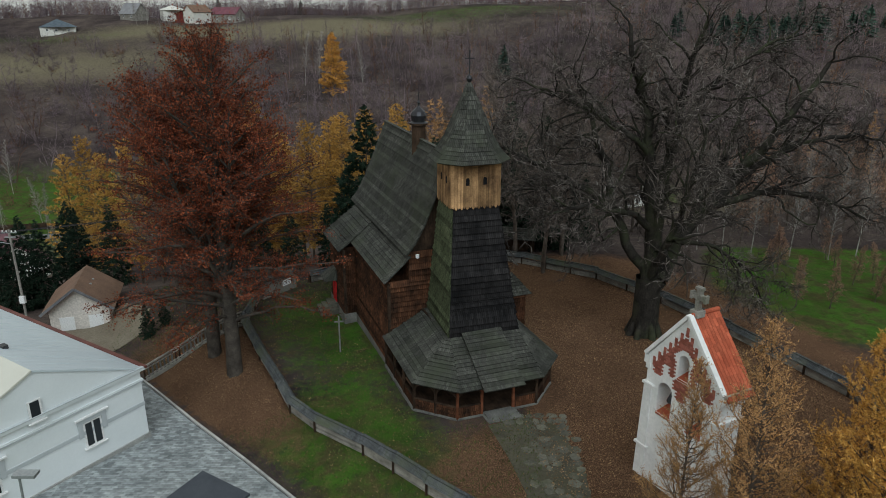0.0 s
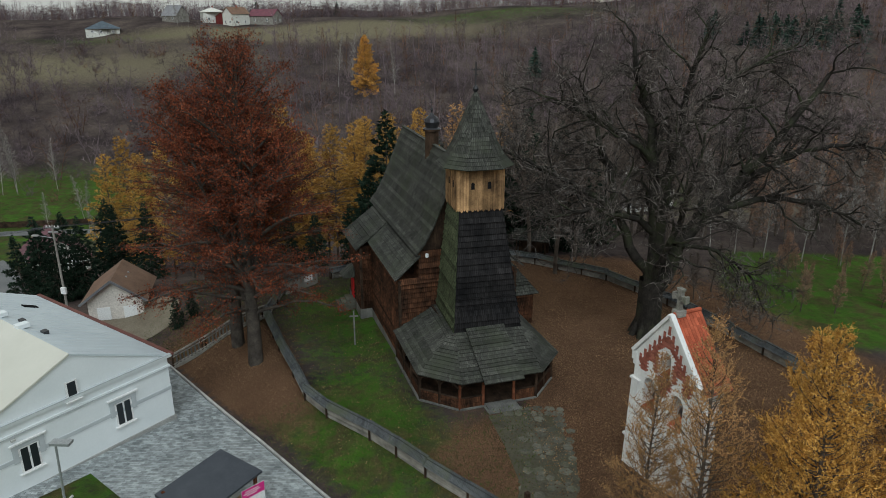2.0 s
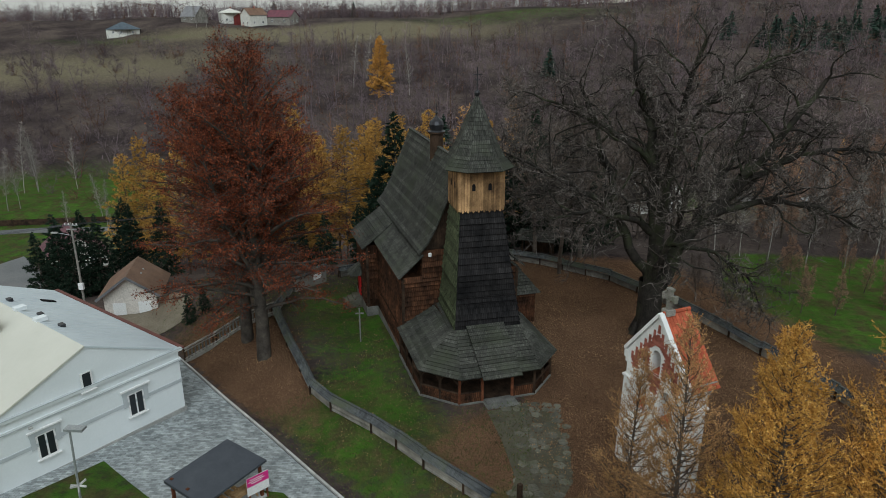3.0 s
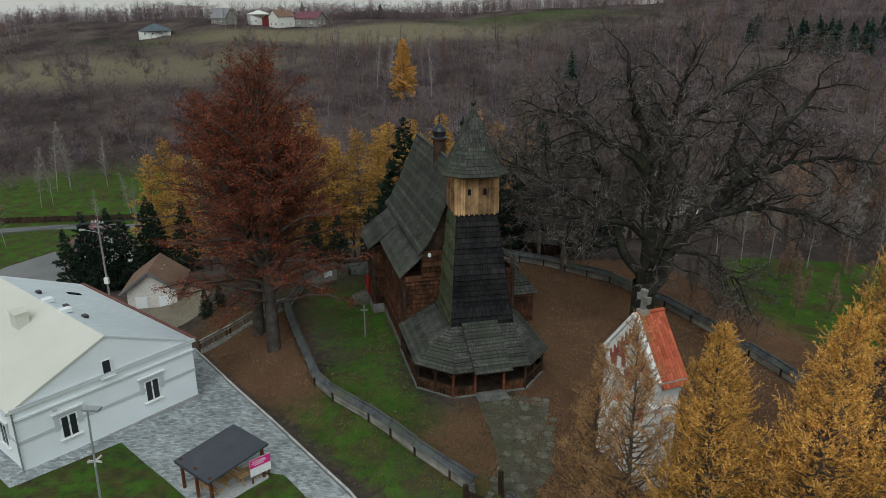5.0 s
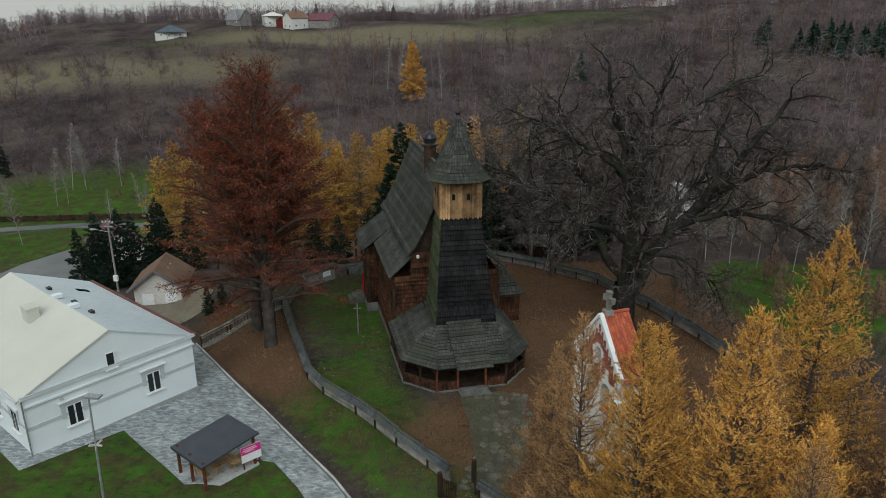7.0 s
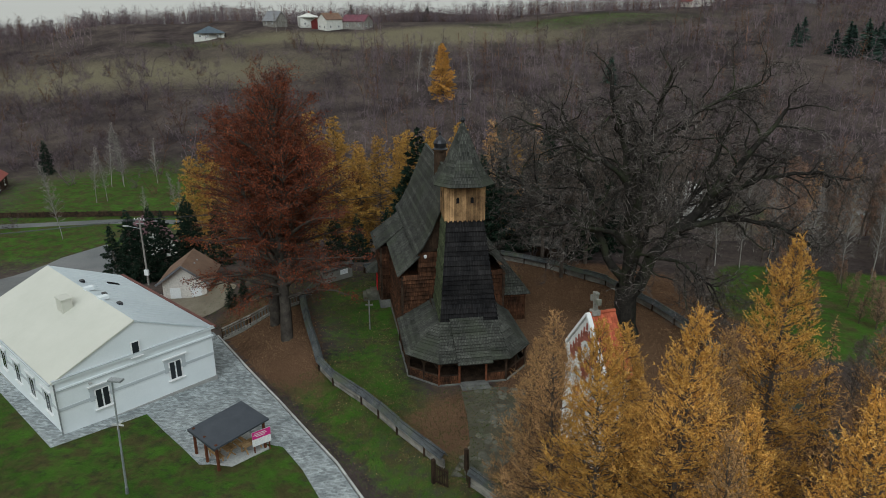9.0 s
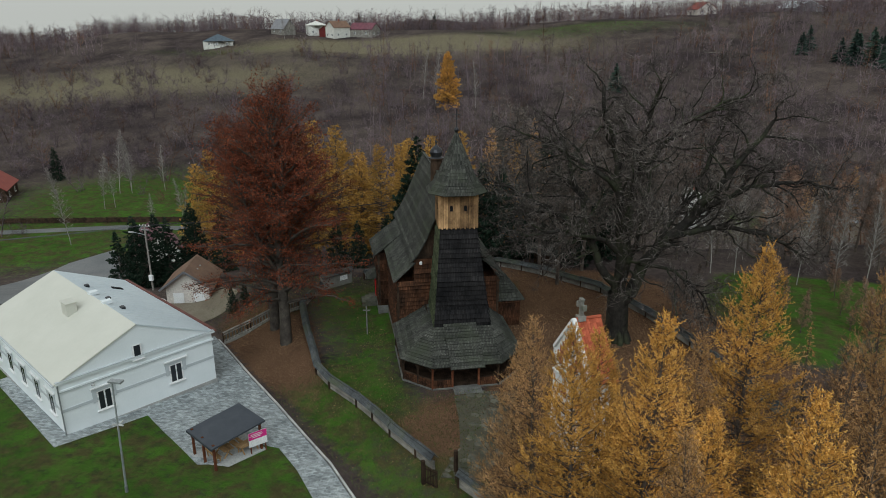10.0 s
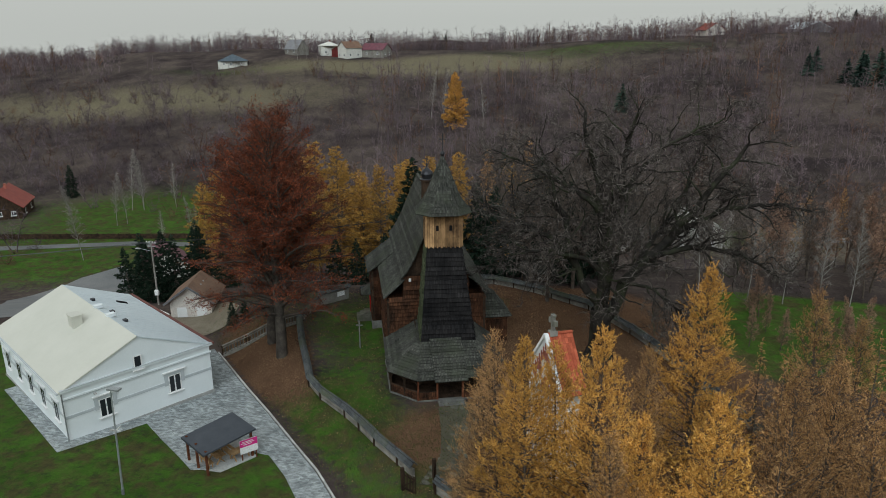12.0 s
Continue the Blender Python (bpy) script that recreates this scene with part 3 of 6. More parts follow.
# corner boards
for u, v, z1 in ((-AW, V0, 6.8), (AW, V0, 6.8), (-OUT, 13.0, 6.3)):
    part("corner_board", Geo().box(u, v - 0.08, (0.3 + z1) / 2, 0.22, 0.24, z1 - 0.3), DARK_WOOD, church)

# nave roof, with its sweep towards the eaves
PROFILE = [(0.0, RIDGE), (1.15, 13.5), (2.2, 11.1), (2.9, 9.8), (3.6, 8.95)]
VF, VB = 2.3, 19.75                                   # front and back verge of the nave roof
for s in (-1, 1):
    quads = []
    for (u0, z0), (u1, z1) in zip(PROFILE, PROFILE[1:]):
        lo_a, lo_b = at(s * u1, VF, z1), at(s * u1, VB, z1)
        hi_a, hi_b = at(s * u0, VF, z0), at(s * u0, VB, z0)
        quads.append((lo_b, lo_a, hi_a, hi_b) if s < 0 else (lo_a, lo_b, hi_b, hi_a))
    coursed("nave_roof", quads, SHINGLE, church, "steep grey shingle roof slope", rr=rng)
part("ridge_board", Geo().beam(at(0, VF, RIDGE + 0.05), at(0, VB, RIDGE + 0.05), 0.3, 0.1), SHINGLE, church)
# front gable of the nave, boarded
g = Geo()
for i in range(len(PROFILE) - 1):
    (u0, z0), (u1, z1) = PROFILE[i], PROFILE[i + 1]
    for s in (-1, 1):
        a, b, c, d = at(0, V0, z1 - 0.1), at(s * u1 * 0.97, V0, z1 - 0.1), at(s * u0 * 0.97, V0, z0 - 0.1), at(0, V0, z0 - 0.1)
        if s < 0:
            a, b, c, d = b, a, d, c
        g.slab(a, b, c, d, 0.12)
part("gable", g, DARK_WOOD, church, "dark boarded gable")
# aisle roofs
coursed("aisle_roof", [(at(-5.35, 12.9, 6.95), at(-5.35, VF + 0.05, 6.95), at(-3.25, VF + 0.05, 8.85), at(-3.25, 12.9, 8.85))], SHINGLE, church, "grey shingle lean-to roof", rr=rng)
coursed("aisle_roof", [(at(-6.7, 18.6, 6.3), at(-6.55, 12.55, 6.3), at(-3.25, 12.55, 8.87), at(-3.25, 18.6, 8.87))], SHINGLE, church, "grey shingle lean-to roof", rr=rng)
coursed("aisle_roof", [(at(5.6, VF + 0.05, 7.05), at(5.6, V1, 7.05), at(3.25, V1, 8.9), at(3.25, VF + 0.05, 8.9))], SHINGLE, church, "grey shingle lean-to roof", rr=rng)
# south annex
AX0, AX1, AV0, AV1 = AW - 0.1, 8.2, 5.9, 10.0
part("annex_wall", Geo().prism([(AX0, AV0), (AX1, AV0), (AX1, AV1), (AX0, AV1)], -0.2, 3.0), LOG_WALL, church)
wall_panel("annex_wall", (AX0, AV0), (AX1, AV0), 0.1, 3.1, 7)
coursed("annex_roof", [(at(AX0, AV0 - 0.4, 2.95), at(AX1 + 0.4, AV0 - 0.4, 2.95), at(AX0 + 1.9, AV0 + 2.0, 5.4), at(AX0, AV0 + 2.0, 5.4)),
                      (at(AX1 + 0.4, AV0 - 0.4, 2.95), at(AX1 + 0.4, AV1 + 0.3, 2.95), at(AX0 + 1.9, AV0 + 2.1, 5.4), at(AX0 + 1.9, AV0 + 2.0, 5.4))], SHINGLE, church, "small steep shingle roof", rr=rng)
# side entrance under a small hood, with steps
part("hood", Geo().courses(at(-7.35, 17.4, 2.6), at(-7.35, 15.4, 2.6), at(-6.15, 15.8, 3.6), at(-6.15, 17.0, 3.6), 4, 0.04, 0.05, rng).slab(at(-7.35, 15.4, 2.6), at(-6.15, 15.4, 2.6), at(-6.15, 15.8, 3.6), at(-6.25, 15.8, 3.55), 0.05), SHINGLE, church, "small shingled hood over the side entrance")
part("side_door", Geo().box(-6.27, 16.4, 1.3, 0.12, 1.1, 2.0), RED, church, "dull red side door")
part("stair", Geo().box(-7.0, 16.2, -0.45, 1.9, 1.9, 0.5).box(-6.9, 16.2, -0.1, 1.3, 1.6, 0.3).box(-6.7, 16.2, 0.15, 0.8, 1.4, 0.3), FLAG, church, "low grey steps at the side entrance")

# tower
TT, TZ0, TZ1 = 1.58, 4.4, 13.7
SKEW = Matrix.Translation((0.28, 0, 0)) @ Matrix.Rotation(radians(-4), 4, "Z")   # the tower stands a little askew
foot = [(-2.35, -3.25), (2.82, -3.25), (2.82, 2.4), (-2.35, 2.4)]
head = [(-TT, -TT), (TT, -TT), (TT, TT), (-TT, TT)]
part("tower_frame", Geo().add([SKEW @ Vector((u * 0.97, v * 0.97, TZ0 - 1.5)) for u, v in foot] + [SKEW @ Vector((u * 0.96, v * 0.96, TZ1)) for u, v in head], [(0, 1, 5, 4), (1, 2, 6, 5), (2, 3, 7, 6), (3, 0, 4, 7), (7, 6, 5, 4)][0:5]), DARK_WOOD, church)
for i in range(4):
    a, b, c, d = foot[i], foot[(i + 1) % 4], head[(i + 1) % 4], head[i]
    coursed("tower_face", [(SKEW @ Vector((*a, TZ0)), SKEW @ Vector((*b, TZ0)), SKEW @ Vector((*c, TZ1)), SKEW @ Vector((*d, TZ1)))], MOSSY_SHINGLE if i == 3 else DARK_SHINGLE, church, rr=rng, rows=22, lift=0.13, label="green-grey shingled tower side" if i == 3 else "nearly black shingled tower side")
# belfry of upright boards
BH, BZ0, BZ1 = 1.74, 13.35, 16.7
belfry = part("belfry", Geo().prism([(SKEW @ Vector((u, v, 0))).xy for u, v in ((-1.58, -1.58), (1.58, -1.58), (1.58, 1.58), (-1.58, 1.58))], TZ1 - 0.2, BZ1), DARK_WOOD, church, "boarded belfry stage with honey-coloured planks")
for side in range(4):
    turn = SKEW @ Matrix.Rotation(radians(90 * side), 4, "Z")
    n = 17
    for i in range(n):
        w = 2 * BH / n
        u = -BH + (i + 0.5) * w
        drop = 0.1 if i % 2 else 0.0
        low = BZ0 - drop
        g = Geo()
        ring = [(-w * 0.47, low + 0.12), (0, low), (w * 0.47, low + 0.12), (w * 0.47, BZ1), (-w * 0.47, BZ1)]
        g.add([turn @ Vector((u + x, -BH - 0.03, z)) for x, z in ring] + [turn @ Vector((u + x, -BH + 0.02, z)) for x, z in ring], [(0, 1, 2, 3, 4), (9, 8, 7, 6, 5)] + [(k, k + 5, (k + 1) % 5 + 5, (k + 1) % 5) for k in range(5)])
        part("plank", g, BELFRY_WOOD, belfry)
    for u in (-0.62, 0.62):
        g = Geo()
        ring = [(-0.13, 14.95), (0.13, 14.95), (0.13, 15.35), (0.07, 15.47), (-0.07, 15.47), (-0.13, 15.35)]
        g.add([turn @ Vector((u + x, -BH - 0.045, z)) for x, z in ring] + [turn @ Vector((u + x, -BH - 0.01, z)) for x, z in ring], [(0, 1, 2, 3, 4, 5)] + [(k, k + 6, (k + 1) % 6 + 6, (k + 1) % 6) for k in range(6)])
        part("louvre", g, BLACK, belfry, "small dark sound opening")
# eight-sided spire
def octagon(a):
    k = a * 0.5
    return [(SKEW @ Vector((u, v, 0))).xy for u, v in ((-k, -a), (k, -a), (a, -k), (a, k), (k, a), (-k, a), (-a, k), (-a, -k))]


spire = [(2.6, 16.5), (1.95, 17.25), (1.42, 18.3), (0.92, 19.6), (0.1, 21.6)]
for i in range(8):
    quads = []
    for (a0, z0), (a1, z1) in zip(spire, spire[1:]):
        lo, hi = octagon(a0), octagon(a1)
        j = (i + 1) % 8
        quads.append(((*lo[i], z0), (*lo[j], z0), (*hi[j], z1), (*hi[i], z1)))
    coursed("spire_face", quads, SHINGLE, church, rr=rng, lift=0.045)
part("soffit", Geo().prism(octagon(2.45), 16.47, 16.53), DARK_WOOD, church)
part("ball", Geo().turned(0.28, 0, [(0.08, 21.45), (0.1, 21.6), (0.19, 21.72), (0.22, 21.85), (0.17, 22.0), (0.05, 22.1)]), COPPER, church)
part("cross", Geo().box(0.28, 0, 22.85, 0.07, 0.07, 1.7).box(0.28, 0, 23.15, 0.7, 0.06, 0.07).box(0.28, 0, 22.8, 0.4, 0.06, 0.06), COPPER, church, "thin dark metal cross")
# ridge turret
turret = part("turret", Geo().turned(0, 9.9, [(0.62, 14.6), (0.6, 17.3), (0.78, 17.35), (0.78, 17.5)], 8), DARK_WOOD, church, "slender dark ridge turret")
part("cupola", Geo().turned(0, 9.9, [(0.78, 17.5), (0.55, 17.62), (0.62, 17.85), (0.68, 18.1), (0.55, 18.4), (0.25, 18.65), (0.08, 18.85), (0.08, 19.0), (0.14, 19.1), (0.03, 19.3)], 12), COPPER, turret, "dark onion cupola")
part("finial", Geo().box(0, 9.9, 19.6, 0.04, 0.04, 0.7).box(0, 9.9, 19.7, 0.3, 0.04, 0.04), COPPER, turret)
# the low skirt round the tower foot
EAVE = [(-5.5, V0), (-5.6, -4.75), (-3.05, -7.1), (3.1, -7.1), (5.45, -4.75), (5.45, V0)]
TOPR = [(-2.0, 2.4), (-2.35, -2.95), (-2.2, -3.1), (2.75, -3.5), (2.9, -3.35), (3.05, 2.2)]
for i in range(5):
    a, b, c, d = EAVE[i], EAVE[i + 1], TOPR[i + 1], TOPR[i]
    coursed("skirt_roof", [((*a, 2.5), (*b, 2.5), (*c, TZ0 + 0.15), (*d, TZ0 + 0.15))], SHINGLE, church, "low grey shingle skirt roof", rr=rng)
coursed("skirt_roof", [((-1.5, -7.5, 2.45), (1.5, -7.5, 2.45), (1.5, -3.4, 4.92), (-1.5, -3.4, 4.92))], SHINGLE, church, rr=rng, label="raised shingle roof over the entrance")
FOOT = [(-5.25, V0), (-5.25, -4.1), (-2.95, -6.35), (2.95, -6.35), (5.25, -4.1), (5.25, V0)]
# floor coloured dark to hold the shade of the open porch bays
part("porch_floor", Geo().prism([(-5.3, V0), (-5.3, -4.15), (-3.0, -6.4), (3.0, -6.4), (5.3, -4.15), (5.3, V0)], -0.6, 0.12), DARK_WOOD, church)
part("porch_wall", Geo().prism([(-2.4, -3.3), (2.4, -3.3), (2.4, V0), (-2.4, V0)], 0.1, 4.5), DARK_WOOD, church)
part("church_door", Geo().box(0, -3.36, 1.2, 1.6, 0.12, 2.1), DARK_WOOD, church, "dark plank door inside the porch")
for i in range(5):
    a, b = Vector((*FOOT[i], 0)), Vector((*FOOT[i + 1], 0))
    pieces = [(0.0, 1.0)] if i != 2 else [(0.0, 0.30), (0.70, 1.0)]
    for t0, t1 in pieces:
        p, q = a.lerp(b, t0), a.lerp(b, t1)
        up = Vector((0, 0, 1))
        part("parapet", Geo().courses(p + up * 0.12, q + up * 0.12, q + up * 0.98, p + up * 0.98, 2, 0.04, 0.06, rng), LOG_WALL, church)
        part("rail", Geo().beam(p + up * 1.0, q + up * 1.0, 0.14, 0.1), DARK_WOOD, church)
    part("sill", Geo().beam(a + Vector((0, 0, 0.06)), b + Vector((0, 0, 0.06)), 0.3, 0.22), SILL_WOOD, church)
    part("wall_plate", Geo().beam(a + Vector((0, 0, 2.5)), b + Vector((0, 0, 2.5)), 0.16, 0.18), DARK_WOOD, church)
    length = (b - a).length
    stops = [0.0, 0.5] if i in (1, 3) else ([0.0, 0.3, 0.7] if i == 2 else [0.0, 0.33, 0.66])
    if i == 4:
        stops = [0.0, 0.33, 0.66, 0.98]
    d = (b - a).normalized()
    for s in stops:
        p = a.lerp(b, s)
        post = part("post", Geo().box(p.x, p.y, 1.3, 0.17, 0.17, 2.4), POST_WOOD if i == 2 else DARK_WOOD, church)
        g = Geo()
        for sg in (-1, 1):
            g.beam(p + Vector((0, 0, 1.75)) + d * sg * 0.05, p + Vector((0, 0, 2.42)) + d * sg * 0.6, 0.09, 0.1)
        part("brace", g, DARK_WOOD, post)
for k, (w, d) in enumerate(((2.9, 1.7), (2.5, 1.15), (2.2, 0.6))):
    part("step", Geo().box(0.1, -6.4 - d / 2, -0.22 + 0.15 * k, w, d, 0.3), SILL_WOOD, church, "worn mossy stone entrance step")
part("lamp", Geo().turned(-2.7, V0 - 0.25, [(0.05, 8.6), (0.14, 8.65), (0.14, 8.9), (0.05, 8.95)], 8), WHITE, church, "small white flood lamp on the gable")


# ---- houses ----
def window_on(parent, m, w, h, mat_frame=WHITE, sashes=2, surround=0.0):
    """A window whose outer face lies in the x z plane of m: frame, panes, sill."""
    def put(g):
        g.v = [tuple(m @ Vector(p)) for p in g.v]
        return g
    win = part("window", put(Geo().box(0, 0.02, 0, w, 0.06, h)), mat_frame, parent)
    pw = (w - 0.13 * (sashes + 1)) / sashes
    for i in range(sashes):
        x = -w / 2 + 0.13 + pw / 2 + i * (pw + 0.13)
        part("pane", put(Geo().box(x, -0.015, 0, pw, 0.02, h - 0.16)), GLASS, win)
    part("sill", put(Geo().box(0, -0.06, -h / 2 - 0.05, w + 0.3, 0.2, 0.08)), mat_frame, win)
    if surround:
        g = Geo()
        for sx in (-1, 1):
            g.box(sx * (w / 2 + surround / 2 + 0.02), -0.02, 0.25 * h, surround, 0.05, h * 0.55)
        g.box(0, -0.03, h / 2 + surround / 2 + 0.05, w + 2 * surround + 0.1, 0.07, surround)
        part("surround", put(g), BAND, win, "raised grey plaster surround")
        part("hood_mould", put(Geo().box(0, -0.08, h / 2 + surround + 0.1, w + 2 * surround + 0.35, 0.18, 0.1)), mat_frame, win)
    return win


def face(x, y, z, out):
    """A pose on a wall: x along it, z up, y into it. out: degrees of the outward way from -y."""
    return pose(x, y, z, 0, 0, out)


def white_house():
    """Long plastered house; its x axis runs along the gable front, y goes into the house."""
    z = -0.55
    ob = thing("white_house", -20.35, 42.15, z, 237.5, "white plastered house with grey bands and a pale sheet roof", "house")
    W, D, E, R = 13.45, 19.0, 5.2, 8.15
    # local x from 0 to W along the front, local y negative is inside
    part("wall", Geo().add([(0, 0, -1.2), (W, 0, -1.2), (W, 0, E), (W / 2, 0, R - 0.12), (0, 0, E), (0, -D, -1.6), (W, -D, -1.6), (W, -D, E), (W / 2, -D, R - 0.12), (0, -D, E)],
                           [(0, 4, 3, 2, 1), (5, 6, 7, 8, 9), (0, 5, 9, 4), (1, 2, 7, 6), (0, 1, 6, 5)]), PLASTER, ob)
    part("plinth", Geo().box(W / 2, 0.05, -0.5, W + 0.16, 0.1, 1.5).box(-0.05, -D / 2, -0.6, 0.1, D, 1.4).box(W + 0.05, -D / 2, -0.6, 0.1, D, 1.4), KERB, ob, "pale grey plinth")
    part("band", Geo().box(W / 2, 0.02, 2.55, W + 0.06, 0.05, 0.26).box(W + 0.02, -D / 2, 2.55, 0.05, D, 0.26), BAND, ob, "light grey plaster band")
    part("cornice", Geo().box(W / 2, 0.08, E - 0.1, W + 0.4, 0.2, 0.2).box(W / 2, 0.06, E - 0.85, W + 0.2, 0.12, 0.12), PLASTER, ob)
    # grey strips along both cornices draw their shadow lines
    part("cornice_shadow_line", Geo().box(W / 2, 0.1, E + 0.03, W + 0.44, 0.26, 0.05).box(W / 2, 0.08, E - 0.95, W + 0.16, 0.1, 0.06), BAND, ob)
    o = 0.35
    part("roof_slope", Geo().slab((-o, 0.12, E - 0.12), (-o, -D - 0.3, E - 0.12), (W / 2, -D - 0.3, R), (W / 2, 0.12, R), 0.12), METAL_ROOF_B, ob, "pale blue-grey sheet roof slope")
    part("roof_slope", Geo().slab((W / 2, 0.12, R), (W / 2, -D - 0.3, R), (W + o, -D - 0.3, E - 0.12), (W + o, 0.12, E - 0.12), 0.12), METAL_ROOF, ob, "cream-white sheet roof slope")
    part("flashing", Geo().beam((-o - 0.02, 0.1, E - 0.08), (-o - 0.02, -D - 0.3, E - 0.08), 0.3, 0.16), RUST_EDGE, ob, "rust-red eaves flashing")
    part("gutter", Geo().tube((W + o + 0.08, 0.2, E - 0.18), (W + o + 0.08, -D - 0.3, E - 0.18), 0.09, 0.09), BAND, ob)
    part("downpipe", Geo().tube((W + 0.12, 0.14, E - 0.3), (W + 0.12, 0.14, -0.2), 0.06, 0.06), STEEL, ob)
    for sgn, x0, x1 in ((-1, -o, W / 2),):
        for i in range(22):
            y = 0.0 - (i + 0.5) * (D + 0.1) / 22
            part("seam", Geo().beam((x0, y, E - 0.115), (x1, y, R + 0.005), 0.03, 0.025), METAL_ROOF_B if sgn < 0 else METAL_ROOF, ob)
    # front openings; the front's outward way is local +y
    turn = Matrix.Rotation(math.pi, 4, "Z")
    for x in (3.75, 10.1):
        window_on(ob, Matrix.Translation((x, 0.03, 2.35)) @ turn, 1.25, 1.75, surround=0.32)
    window_on(ob, Matrix.Translation((6.95, 0.13, E + 0.42)) @ turn, 0.8, 1.35, sashes=1)
    side = Matrix.Rotation(radians(90), 4, "Z")
    for y in (-2.4, -6.0, -9.6, -13.2, -16.8):
        window_on(ob, Matrix.Translation((W + 0.03, y, 2.35)) @ side, 1.2, 1.75, surround=0.32)
        window_on(ob, Matrix.Translation((-0.03, y, 2.35)) @ Matrix.Rotation(radians(-90), 4, "Z"), 1.2, 1.75)
    k = (R - E + 0.12) / (W / 2 + o)
    for x, y in ((W / 2 - 1.1, -5.2), (W / 2 - 1.1, -8.4), (W / 2 - 0.9, -13.0), (2.6, -13.5)):
        zz = R - abs(x - W / 2) * k
        vent = part("roof_light", Geo().slab((x - 0.5, y - 0.28, zz - 0.5 * k + 0.1), (x - 0.5, y - 0.83, zz - 0.5 * k + 0.1), (x + 0.5, y - 0.83, zz + 0.5 * k + 0.1), (x + 0.5, y - 0.28, zz + 0.5 * k + 0.1), 0.12) if x == 2.6 else
                    Geo().box(x, y, zz + 0.1, 0.35, 0.5, 0.25), BLACK if x == 2.6 else COPPER, ob, "small dark roof vent")
    for y in (-6.6, -9.8):
        part("roof_box", Geo().box(W / 2 - 0.3, y, R + 0.05, 0.8, 0.6, 0.3), PLASTER, ob)
    zz = R - 2.2 * k
    part("chimney", Geo().box(W / 2 + 2.2, -9.0, zz + 0.45, 0.9, 1.3, 1.2).box(W / 2 + 2.2, -9.0, zz + 1.08, 1.05, 1.45, 0.1), METAL_ROOF, ob, "low plastered chimney")
    part("wall_lamp", Geo().box(10.9, 0.12, 4.0, 0.25, 0.18, 0.12), KERB, ob)
    return ob


white_house()


def cottage(name, x, y, rz, w, d, eave, ridge, wall, roof, label, base=None, windows=((0.25, 1.4), (0.75, 1.4)), hip=0.0, chimney=True, overhang=0.5):
    """A small house: gable front on local -y, w wide, d deep, with windows, a door and a chimney."""
    z = ground(x, y) if base is None else base
    ob = thing(name, x, y, z, rz, label, "house")
    h = w / 2
    vs = [(-h, -d / 2, -5), (h, -d / 2, -5), (h, -d / 2, eave), (0, -d / 2 + hip * h, ridge - 0.1), (-h, -d / 2, eave), (-h, d / 2, -5), (h, d / 2, -5), (h, d / 2, eave), (0, d / 2 - hip * h, ridge - 0.1), (-h, d / 2, eave)]
    part("wall", Geo().add(vs, [(0, 1, 2, 3, 4), (9, 8, 7, 6, 5), (0, 4, 9, 5), (1, 6, 7, 2), (0, 5, 6, 1)]), wall, ob)
    o = overhang
    k = (ridge - eave) / h
    lo = eave - o * k
    yo = 0 if hip else o
    for s in (-1, 1):
        a, b = (s * (h + o), -d / 2 - o, lo), (s * (h + o), d / 2 + o, lo)
        c, e = (0, d / 2 + yo - hip * h, ridge), (0, -d / 2 - yo + hip * h, ridge)
        part("roof_slope", Geo().slab(*((a, b, c, e) if s > 0 else (b, a, e, c)), 0.16), roof, ob)
        if hip:
            part("roof_slope", Geo().add([(-h - o, s * (d / 2 + o), lo), (h + o, s * (d / 2 + o), lo), (0, s * (d / 2 - hip * h), ridge)], [(0, 1, 2) if s < 0 else (2, 1, 0)]), roof, ob)
    for fx, wz in windows:
        window_on(ob, face(-h + w * fx, -d / 2 - 0.03, wz, 0), 1.2, 1.2)
    for fy in (-0.25, 0.25):
        window_on(ob, face(h + 0.03, d * fy, 1.5, 90), 1.2, 1.3)
        window_on(ob, face(-h - 0.03, d * fy, 1.5, -90), 1.2, 1.3)
    if chimney:
        part("chimney", Geo().box(0.6, 0.4, ridge + 0.2, 0.6, 0.6, 1.4), BRICK, ob)
    return ob


